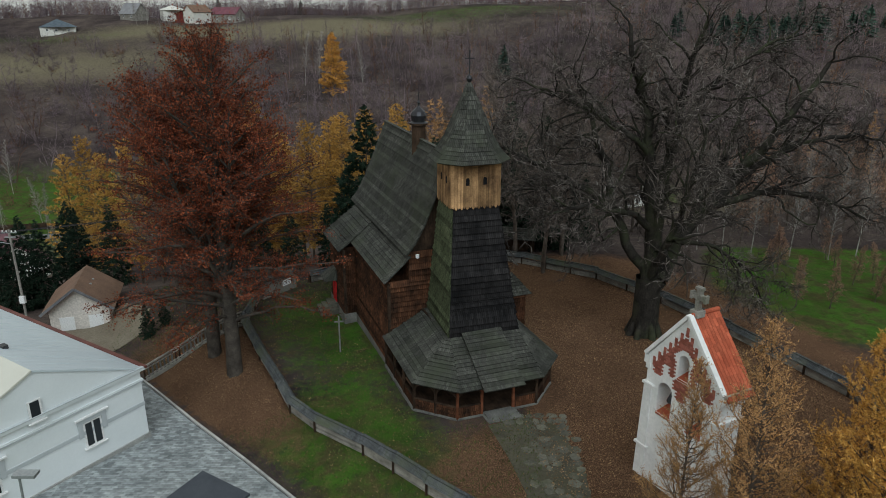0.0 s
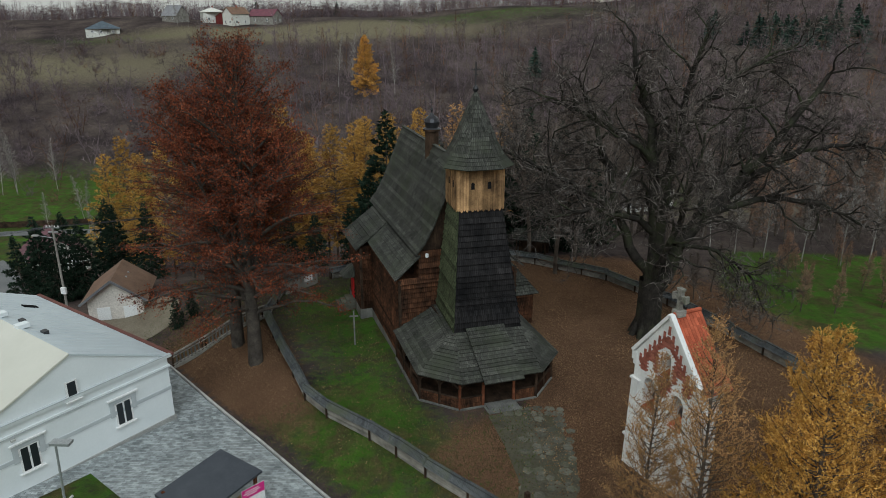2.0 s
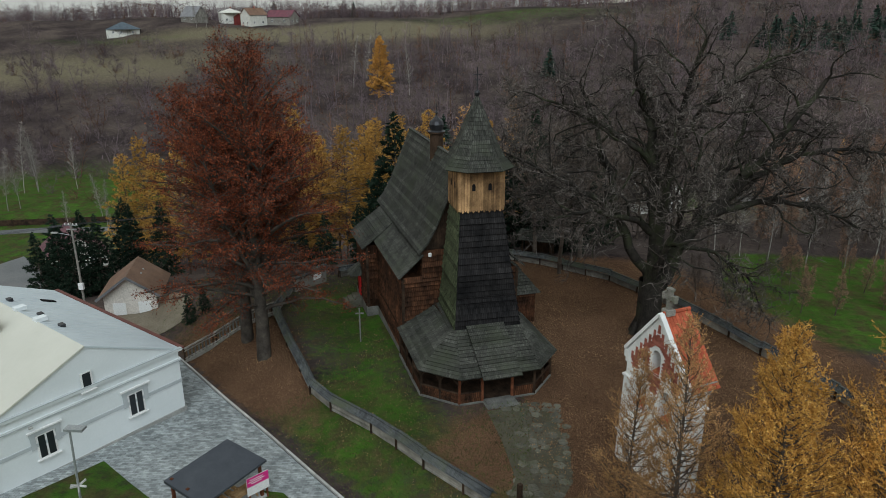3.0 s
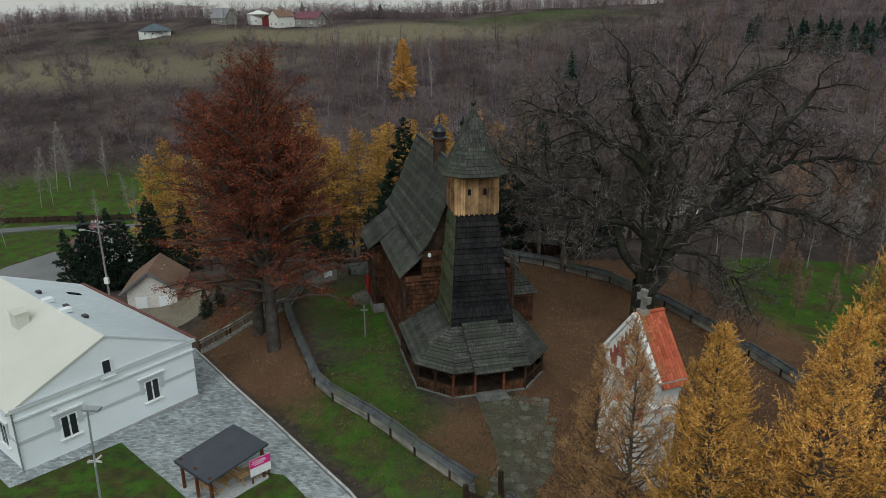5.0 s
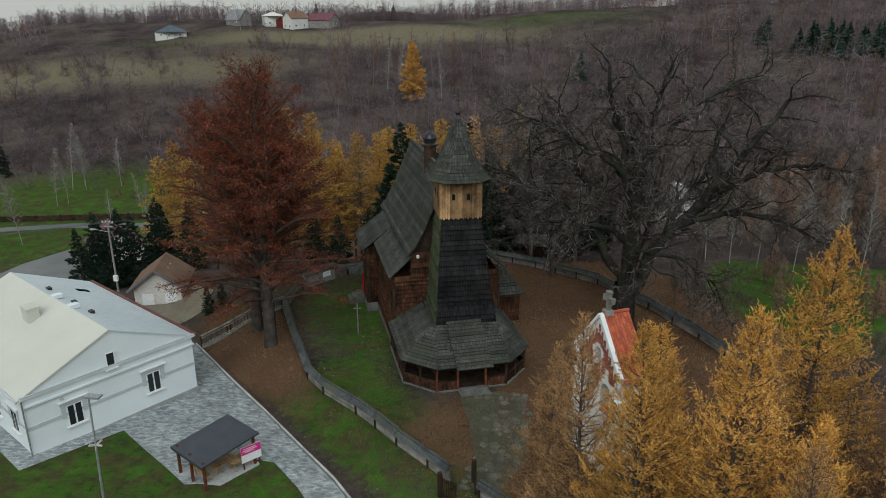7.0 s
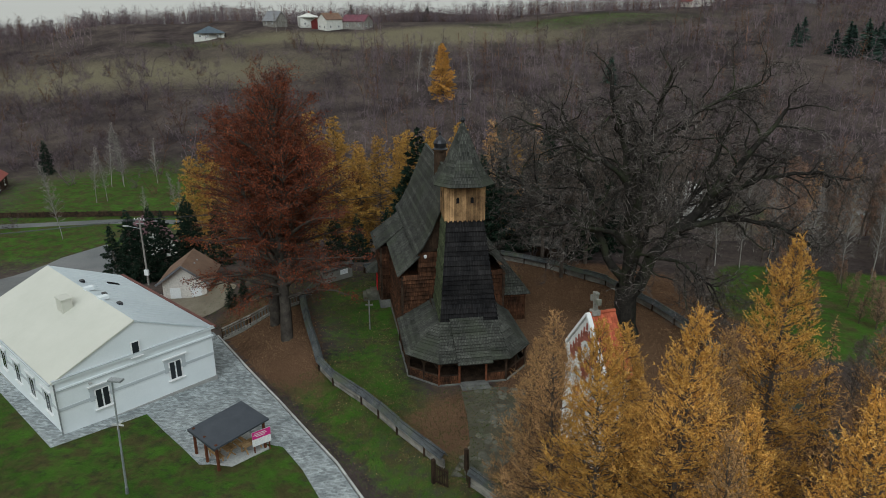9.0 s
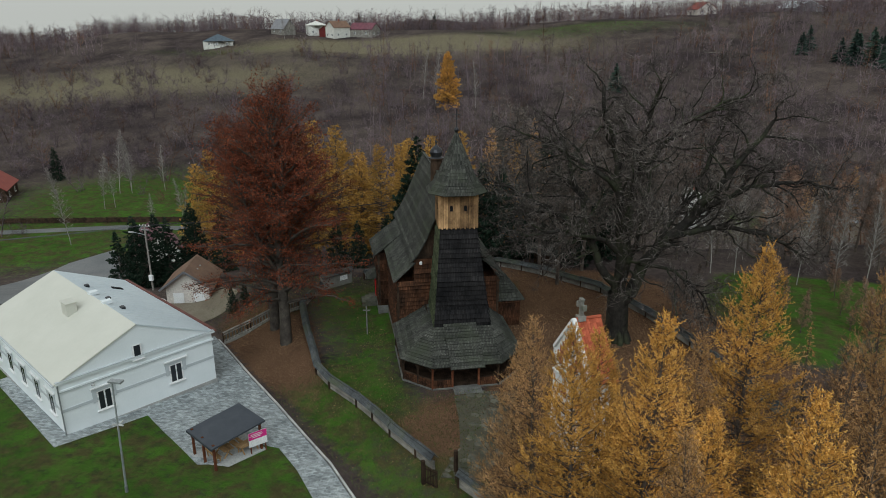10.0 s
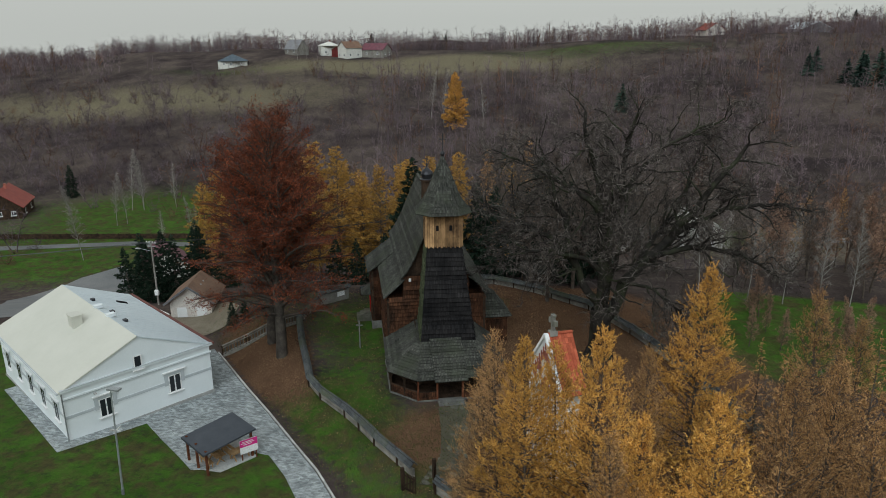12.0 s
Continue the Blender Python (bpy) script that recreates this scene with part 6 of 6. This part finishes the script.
for i, (key, x, y, top) in enumerate(NEAR_LARCH):
    size = (top - ground(x, y)) / 18.0
    if key not in larches:
        shapes, mat, words = {"g": (GOLD, LARCH_GOLD, "golden autumn larch with feathery drooping branches"), "b": (BROWN, LARCH_BROWN, "fading brown larch with thinning needles"), "s": ([SPARSE], LARCH_BROWN, "nearly bare brown larch with a thin stem")}[key[0]]
        larches[key] = tree_thing("larch_tree", *shapes[int(key[1])], GREY_BARK, mat, words, "larches by the gate")
        stand(larches[key], x, y, i * 77, size)
    else:
        again(larches[key], x, y, i * 77, size)

HILL = whorled(15, 21, 1.0, 6.6, (0, 40), 150, 0.3, 22, 0.6, 0.2, shape=0.62)
hill_larch = stand(tree_thing("larch_tree", *HILL, GREY_BARK, LARCH_GOLD, "lone broad golden larch on the far hillside"), -38.5, 256, 15, 1.0, 1.5)
# spruces
SP = [whorled(s, 14, 0.4, 4.3, (-18, 25), 110, 0.17, 30, 0.46, 0.17, droop=-0.02, shape=0.85) for s in (41, 42)]
spruce = [tree_thing("spruce_tree", *q, GREY_BARK, SPRUCE_GREEN, "dark green spruce with dense drooping branches", "spruces") for q in SP]
stand(spruce[0], -8.2, 76.0, 0, 1.3)
stand(spruce[1], -11.0, 77.0, 40, 0.85)
for i, (x, y, s) in enumerate([(-17.5, 78.0, 0.5), (-4.8, 80, 1.0), (-13.5, 79, 0.55), (-21.5, 80, 0.55), (-44.5, 73.5, 0.72), (-47.5, 76.0, 0.78), (-50.0, 74.0, 0.76), (-41.5, 75.8, 0.72), (-52.0, 77.5, 0.74), (-46.0, 70.5, 0.6), (-44, 79, 0.8),
                                 (-50, 70.3, 0.6), (-38.0, 77.0, 0.7), (-26.5, 57.6, 0.24), (-25.4, 58.8, 0.2), (2.0, 80, 0.95), (5.5, 83, 1.0), (12.5, 79.5, 0.9), (-1.0, 84, 1.0), (9.5, 88, 1.05), (16.5, 83, 0.8), (11.5, 80, 1.1), (8, 84, 1.25), (15, 86, 1.0), (37.5, 30.5, 0.9), (-3, 110, 1.3), (-138, 165, 0.7), (-7, 130, 1.2), (-27, 108, 1.0)]):
    again(spruce[i % 2], x, y, i * 53, s)

# golden larches behind the church
LG = whorled(51, 20, 3.0, 4.6, (0, 45), 130, 0.18, 22, 0.4, 0.085, shape=0.55)
far_larch = tree_thing("larch_tree", *LG, GREY_BARK, LARCH_FAR, "slender golden larch in the wood behind the church", "larches behind the church")
LB = whorled(52, 20, 5.0, 2.6, (0, 45), 90, 0.18, 13, 0.4, 0.11, shape=0.6)
far_brown = tree_thing("larch_tree", *LB, GREY_BARK, LARCH_BROWN, "slender brown larch in the wood behind the church", "larches behind the church")
stand(far_larch, -26.5, 86.0, 0, 1.15)
stand(far_brown, -19.0, 92.0, 0, 1.0)
rs_ = np.random.RandomState(8)
for i, (x, y, s) in enumerate([(-23, 86, 1.1), (-29.5, 88, 1.1), (-17, 88, 0.95), (-9.5, 88, 0.9), (-13, 90, 1.0), (-20.5, 90, 0.9), (-15, 93, 1.0), (-5, 92, 0.9), (-49.0, 95, 1.1), (-45.5, 92, 0.95), (-53.0, 97, 1.0), (-41.0, 90, 1.0), (-37, 88, 1.0), (-22.5, 95, 1.0), (-14.5, 96, 1.05), (-10.5, 94, 1.05), (-6.5, 98, 1.1), (-12, 103, 1.05), (-18, 104, 1.0), (2.0, 100, 1.0), (6, 118, 1.0), (-26, 96, 1.1)]):
    again(far_larch, x, y, i * 61, s)
for i in range(26):
    again(far_brown, rs_.uniform(48, 110), rs_.uniform(84, 150), i * 29, rs_.uniform(0.5, 0.85))
for i in range(16):
    again(far_brown, rs_.uniform(-30, 6), rs_.uniform(86, 112), i * 41, rs_.uniform(0.85, 1.1))


# the two copper beeches by the drive
def beech(seed, H, radius, r0, bare, count, per):
    """A tall tree that keeps its leaves: upright stems, rising boughs, flat sprays of leaves on side twigs."""
    rs = np.random.RandomState(seed)
    thick, thin, P = [], [], []
    stem = bough(rs, (0, 0, -0.5), (0.02, 0, 1), H + 0.5, r0, 16, 0.025, 0.05, thick, 0.06)
    lines = [(stem, radius, bare, H)]
    for j in range(7):                                              # leaders that fan out into a rounded head
        q, d, r = stem[4 + j % 4]
        el = rs.uniform(61, 72)
        lead = arched(rs, q, j * 137.5 + 40, el, el + 12, (H - q[2]) * rs.uniform(0.72, 0.86), r * 0.5, 10, 0.05, thick, 0.1)
        lines.append((lead, radius * 0.5, q[2] + 1.5, lead[-1][0][2]))
    boughs = []
    for which, (axis_, reach, lo, hi) in enumerate(lines):
        hs = np.array([q[2] for q, _, _ in axis_]); xs_ = np.array([q[0] for q, _, _ in axis_]); ys_ = np.array([q[1] for q, _, _ in axis_])
        m = count if which == 0 else int(count * 0.36)
        for i in range(m):
            t = (i + rs.uniform(0, 1)) / m
            z = lo + (hi - lo) * t * 0.98
            full = min(1.0, 0.8 + 0.8 * t) * (1 - max(0.0, t - 0.3) / 0.72) ** 0.5
            boughs.append((np.array([np.interp(z, hs, xs_), np.interp(z, hs, ys_), z]), i * 137.5 + rs.uniform(-25, 25), max(0.7, reach * full * rs.uniform(0.75, 1.25)), (z - bare) / (H - bare)))
    for c0, az, ln, t in boughs:
        rise = 10 + 46 * t + rs.uniform(-9, 9)
        main = arched(rs, c0, az, rise + 16, rise - 20 * (1 - t), ln, 0.018 * ln + 0.025, 8, 0.1, thick if ln > 3 else thin, 0.2)
        for k in range(max(5, int(ln * 3.4))):
            q2, d2, r2 = main[rs.randint(1, 8)]
            side = unit(np.cross(d2, [0, 0, 1.0]) * rs.choice([-1, 1]) + rs.normal(size=3) * 0.4)
            tw = bough(rs, q2, unit(d2 * 0.8 + side * 0.8), rs.uniform(0.7, 1.9) * min(1, 0.45 + ln / 7), max(0.014, r2 * 0.45), 3, 0.2, 0.03, thin, 0.3)
            for q3, d3, r3 in tw:
                for _ in range(per):
                    P.append(q3 - d3 * rs.uniform(0, 0.5) + rs.normal(size=3) * [0.2, 0.2, 0.11])
    return joined([tubes(thick, 7), tubes(thin, 3)]), leaves(np.array(P), 0.14, rs)


stand(tree_thing("copper_beech", *beech(61, 24.0, 9.0, 0.66, 4.2, 66, 8), BEECH_BARK, BEECH_LEAF, "tall tree with rust-brown leaves still on its crown", "trees by the drive"), -16.45, 49.75, 0)
stand(tree_thing("copper_beech", *beech(62, 25.0, 8.6, 0.6, 3.8, 66, 8), BEECH_BARK, BEECH_LEAF, "tall tree with rust-brown leaves still on its crown", "trees by the drive"), -19.0, 52.8, 130)

# bare broadleaf trees round the churchyard and in the valley
BT = [whorled(s, 17, 3.5, 4.8, (35, 70), 54, 0.24, 11, 0.9, 0.05, droop=0.02, shape=0.55, spread=1.1, trunk_lean=0.05) for s in (71, 72, 73)]
bare = [tree_thing("bare_tree", *q, GREY_BARK, YOUNG_TWIG, "leafless broadleaf tree with grey-brown twigs", "bare trees") for q in BT]
stand(bare[0], 10.6, 70.0, 0, 1.15)
stand(bare[1], 8.0, 74.5, 60, 1.2)
stand(bare[2], 13.5, 76.0, 20, 1.1)
russet = stand(tree_thing("bare_tree", *whorled(74, 16, 2.0, 4.2, (35, 70), 60, 0.2, 13, 0.8, 0.06, droop=0.02, shape=0.5, spread=1.1, trunk_lean=0.05), GREY_BARK, RUSSET_TWIG, "russet-brown leafless tree with dense twigs", "bare trees"), 52, 88, 0, 0.8)
for i in range(64):
    x, y = rs_.uniform(-2, 85), 0
    y = rs_.uniform(82, 112) + 0.1 * x if x < 26 else rs_.uniform(77, 104)
    again(russet if x > 36 and i % 6 else bare[i % 3], x, y, i * 47, rs_.uniform(0.75, 1.15) * (0.72 if x > 36 else 1.0))
for i in range(16):
    again(russet, rs_.uniform(30, 46), rs_.uniform(60, 76), i * 83, rs_.uniform(0.2, 0.34))
for i, (x, y, s) in enumerate([(26, 65.5, 0.32), (23.5, 63, 0.28), (24.8, 66.5, 0.22), (-24, 60.5, 0.5), (-28, 69, 0.8), (-22, 67, 0.75), (-31, 73, 0.8), (-27, 77, 0.9), (33, 41, 0.45), (35.5, 46, 0.4), (29.5, 36, 0.5)]):
    again(bare[i % 3], x, y, i * 47, s)
BR = [whorled(s, 14, 3.0, 2.4, (40, 75), 56, 0.075, 10, 0.6, 0.03, droop=0.0, shape=0.5, spread=1.0, trunk_lean=0.025) for s in (81, 82)]
birch = [tree_thing("birch_tree", *q, BIRCH_BARK, PALE_TWIG, "slender white-stemmed birch without leaves", "birches") for q in BR]
stand(birch[0], -92.2, 111.5, 0, 1.2)
stand(birch[1], -75, 128, 0, 0.7)
for i, (x, y, s) in enumerate([(-78, 132, 0.75), (-70, 136, 0.7), (-82, 126, 0.6), (-60, 140, 0.7), (-103.5, 138.5, 1.0), (-102, 140.5, 0.9), (-110, 154, 1.1), (-108.5, 157, 1.2), (-107, 155, 1.0), (-99.5, 159, 0.9), (-68, 118, 0.5), (40, 77, 0.9), (44, 76, 0.95), (48, 77.5, 0.9), (52, 76, 1.0), (57, 77, 0.95), (62, 76, 0.9), (68, 76, 1.0), (36, 78, 0.9), (33, 79, 0.85), (30, 79, 0.9), (74, 77, 1.0), (90, 130, 1.3), (98, 136, 1.4), (110, 128, 1.3), (-40, 262, 1.4), (-46, 268, 1.5), (-30, 270, 1.3), (-52, 272, 1.4), (-166, 402, 1.0), (-161, 404, 1.1), (80, 120, 1.2), (70, 125, 1.1)]):
    again(birch[i % 2], x, y, i * 31, s)


# ---- woods on the hillside: nobody could count them ----
def wood_shape(seed, stems, twigs, H, width, lean=0.1):
    """A light bare tree for the distance: stem, a few boughs, many thin twigs."""
    rs = np.random.RandomState(seed)
    seg, P, D, L = [], [], [], []
    for _ in range(stems):
        az = rs.uniform(0, 6.28)
        pts = bough(rs, (rs.normal() * 0.3, rs.normal() * 0.3, -0.3), (math.cos(az) * lean, math.sin(az) * lean, 1), H * rs.uniform(0.75, 1), 0.012 * H, 4, 0.06, 0.03, seg, 0.2)
        for _ in range(twigs // stems):
            q, d, _r = pts[rs.randint(0, 4)]
            b = q - d * rs.uniform(0, 0.24 * H)
            way = unit(np.array([rs.normal(), rs.normal(), rs.uniform(0.2, 1.3)]))
            ln = width * rs.uniform(0.4, 1.0)
            P.append(b); D.append(way); L.append(ln)
            for _k in range(4):
                P.append(b + way * ln * rs.uniform(0.25, 1.0)); D.append(unit(way + rs.normal(size=3) * 0.7)); L.append(ln * rs.uniform(0.25, 0.5))
    return joined([tubes(seg, 3), blades(np.array(P), np.array(D), np.array(L), 0.022 * width + 0.03, rs)])


def far_conifer(seed, H, width):
    rs = np.random.RandomState(seed)
    n = 240
    t = rs.uniform(0.05, 1, n)
    az = rs.uniform(0, 6.28, n)
    p = np.stack([0 * t, 0 * t, t * H], 1)
    d = np.stack([np.cos(az), np.sin(az), -0.35 + 0.5 * t], 1)
    return joined([tubes([(0, 0, -0.3, 0, 0, H, 0.15, 0.02)], 3), blades(p, d, width * (1.08 - t), 0.75, rs)])


WOODS = [wood_shape(101, 1, 26, 11, 3.2), wood_shape(102, 1, 28, 13, 3.4), wood_shape(103, 2, 28, 9, 2.8, 0.25), wood_shape(104, 3, 36, 4.6, 1.7, 0.5), wood_shape(105, 4, 36, 3.2, 1.4, 0.8), far_conifer(106, 10, 4.6)]


def scatter(points, kinds, sizes, seed, lo_tone):
    rs = np.random.RandomState(seed)
    out, tones = [], []
    z = land(points[:, 0], points[:, 1])
    for n, (v, f) in enumerate(WOODS):
        sel = np.where(kinds == n)[0]
        if not len(sel):
            continue
        a = rs.uniform(0, 2 * np.pi, len(sel)); s = sizes[sel] * rs.uniform(0.75, 1.25, len(sel))
        ca, sa = np.cos(a), np.sin(a)
        x = (v[None, :, 0] * ca[:, None] - v[None, :, 1] * sa[:, None]) * s[:, None] + points[sel, 0][:, None]
        y = (v[None, :, 0] * sa[:, None] + v[None, :, 1] * ca[:, None]) * s[:, None] + points[sel, 1][:, None]
        zz = v[None, :, 2] * s[:, None] + z[sel][:, None]
        vv = np.stack([x, y, zz], -1).reshape(-1, 3)
        ff = (f[None] + (np.arange(len(sel)) * len(v))[:, None, None]).reshape(-1, 3)
        out.append((vv, ff))
        tones.append(np.repeat(0.35 * rs.uniform(0, 1, len(sel)) + 0.65 * lo_tone[sel], len(v)))
    return joined(out), np.concatenate(tones)


def woods():
    rs = np.random.RandomState(90)
    n, ridge = 19500, 3400                                          # the hillside, and the close wood along its crest
    x, y = rs.uniform(-700, 420, n + ridge), np.concatenate([rs.uniform(86, 600, n), rs.uniform(438, 505, ridge)])
    n += ridge
    back = y - 0.35 * x
    keep = (x > -1.04 * (y + 25)) & (x < 0.68 * (y + 15))          # the wedge of land in view
    clump = np.sin(x * 0.071 + 1.3 * np.sin(y * 0.043)) * np.sin(y * 0.083 + 1.7 * np.sin(x * 0.037)) + 0.5 * np.sin(x * 0.19 + y * 0.13)
    houses = (x > -290) & (x < 75) & (y > 350) & (y < 445) & (y > 352 + 0.15 * np.abs(x + 60))
    slope = (x < -60 - 0.25 * (y - 190)) & (x > -400) & (y > 184) & (y < 375)                 # rough grass with shrubs
    valley = (x < -48) & (y <= 184) & (y > 86)
    near = (y < 118) & (x < 62) | (back < 82)
    roadv = (x > 12) & (x < 170) & (y > 120) & (y < 180)
    p = np.where(houses, 0.012, np.where(slope, np.where(y < 262, 0.97, 0.1 + 0.85 * (clump > 0.2)), np.where(valley, np.where(y > 168, 0.7, 0.05), np.where(near, 0.0, np.where(roadv, 0.13, 0.62 + 0.36 * (clump > -0.2))))))
    thin_far = np.where(y > 540, 0.2, 1.0)
    keep &= rs.uniform(size=n) < p * thin_far
    x, y, slope, valley, clump = x[keep], y[keep], slope[keep], valley[keep], clump[keep]
    m = len(x)
    u = rs.uniform(size=m)
    kinds = np.where(slope | valley, np.where(u < 0.2, 2, np.where(u < 0.62, 3, 4)), np.where(u < 0.28, 0, np.where(u < 0.5, 1, np.where(u < 0.78, 2, 3))))
    grove = np.exp(-(((x - 150) / 28) ** 2 + ((y - 330) / 14) ** 2)) + 0.5 * np.exp(-(((x - 215) / 14) ** 2 + ((y - 345) / 12) ** 2)) + 0.02 * (np.abs(x - 240) < 60) * (y > 440) + 0.001
    conifer = (rs.uniform(size=m) < grove) & ~slope
    kinds = np.where(conifer, 5, kinds)
    brownish = ((x > 40) & (y < 190) & (rs.uniform(size=m) < 0.6) | (rs.uniform(size=m) < 0.14)) & ~conifer
    # past x = 60 the tone is raised: distance haze put into the colour
    drift = np.clip(0.5 + 0.3 * np.sin(x * 0.023 + 2.1 * np.sin(y * 0.019)) * np.sin(y * 0.031 + 1.4 * np.sin(x * 0.017)) + 0.2 * np.sin(x * 0.11 + y * 0.07) + 0.15 * (x > 60), 0, 1) * np.where(slope | valley, 0.5, 1.0)
    pts = np.stack([x, y], 1)
    sizes = np.where(y > 425, 0.95, np.where(slope | valley, 1.25, 1.0 + 0.25 * (clump > 0.5)))
    for name, sel, mat, words in (("woodland", ~brownish & ~conifer, WOOD_TWIG, "bare grey-brown woodland covering the far hillside"), ("brown_woodland", brownish, BROWN_TWIG, "brownish bare trees and scrub in the valley"), ("conifer_grove", conifer, CONIFER, "dark green conifers scattered in the far woodland")):
        (v, f), tone = scatter(pts[sel], kinds[sel], sizes[sel], 5, drift[sel])
        me = big_mesh(name, v, f, mat)
        me.attributes.new("tone", "FLOAT", "POINT").data.foreach_set("value", tone.astype(np.float32))
        tagged(new(name, me), words, "woodland", kind="stuff")
    return m


woods()


# ---- fallen leaves and tufts of grass ----
def ground_cover():
    rs = np.random.RandomState(33)
    n = 210000
    x, y = rs.uniform(-26, 32, n), rs.uniform(24, 74, n)
    side = yard_side(x, y)
    under_oak = (x + 0.12 * (y - 45) > 5) & (y < 73) & (x + 0.5 * (y - 54) < 26)
    under_beech = ((x + 17) ** 2 + (y - 50) ** 2 < 75) & (side > 0.6) & (0.89 * (x + 14.0) + 0.456 * (y - 50.2) < 0)
    u, v = (x - CH[0]) * 0.937 + (y - CH[1]) * 0.35, -(x - CH[0]) * 0.35 + (y - CH[1]) * 0.937
    inside = (np.abs(u) < 5.9) & (v > -7.2) & (v < 20) | (u > -7) & (u < 0) & (v > 9.5) & (v < 19)
    sel = (under_oak | under_beech | ((rs.uniform(size=n) < 0.16) & (side > 0.6))) & ~inside
    p = np.stack([x, y, land(x, y) + 0.02], 1)[sel]
    v_, f_ = leaves(p, 0.105, rs)
    tagged(new("fallen_leaves", big_mesh("fallen_leaves", v_, f_, LITTER)), "brown fallen leaves strewn over the churchyard", "leaves", kind="stuff")
    n = 95000
    x, y = rs.uniform(-30, 6, n), rs.uniform(18, 70, n)
    side = yard_side(x, y)
    u, v = (x - CH[0]) * 0.937 + (y - CH[1]) * 0.35, -(x - CH[0]) * 0.35 + (y - CH[1]) * 0.937
    inside = (np.abs(u) < 5.6) & (v > -6.8) & (v < 20) | (u > -7) & (u < 0) & (v > 9.5) & (v < 19)
    sel = (side > 0.4) & ~inside & ((x + 17) ** 2 + (y - 49) ** 2 > 50) & (rs.uniform(size=n) < 0.8)
    p = np.stack([x, y, land(x, y)], 1)[sel]
    d = rs.normal(size=p.shape) * [0.5, 0.5, 0.1] + [0, 0, 1]
    v_, f_ = blades(p, d, rs.uniform(0.07, 0.2, len(p)), 0.05, rs)
    tagged(new("grass", big_mesh("grass", v_, f_, GRASS_BLADE)), "short rough lawn grass of the churchyard", "grass", kind="stuff")


ground_cover()
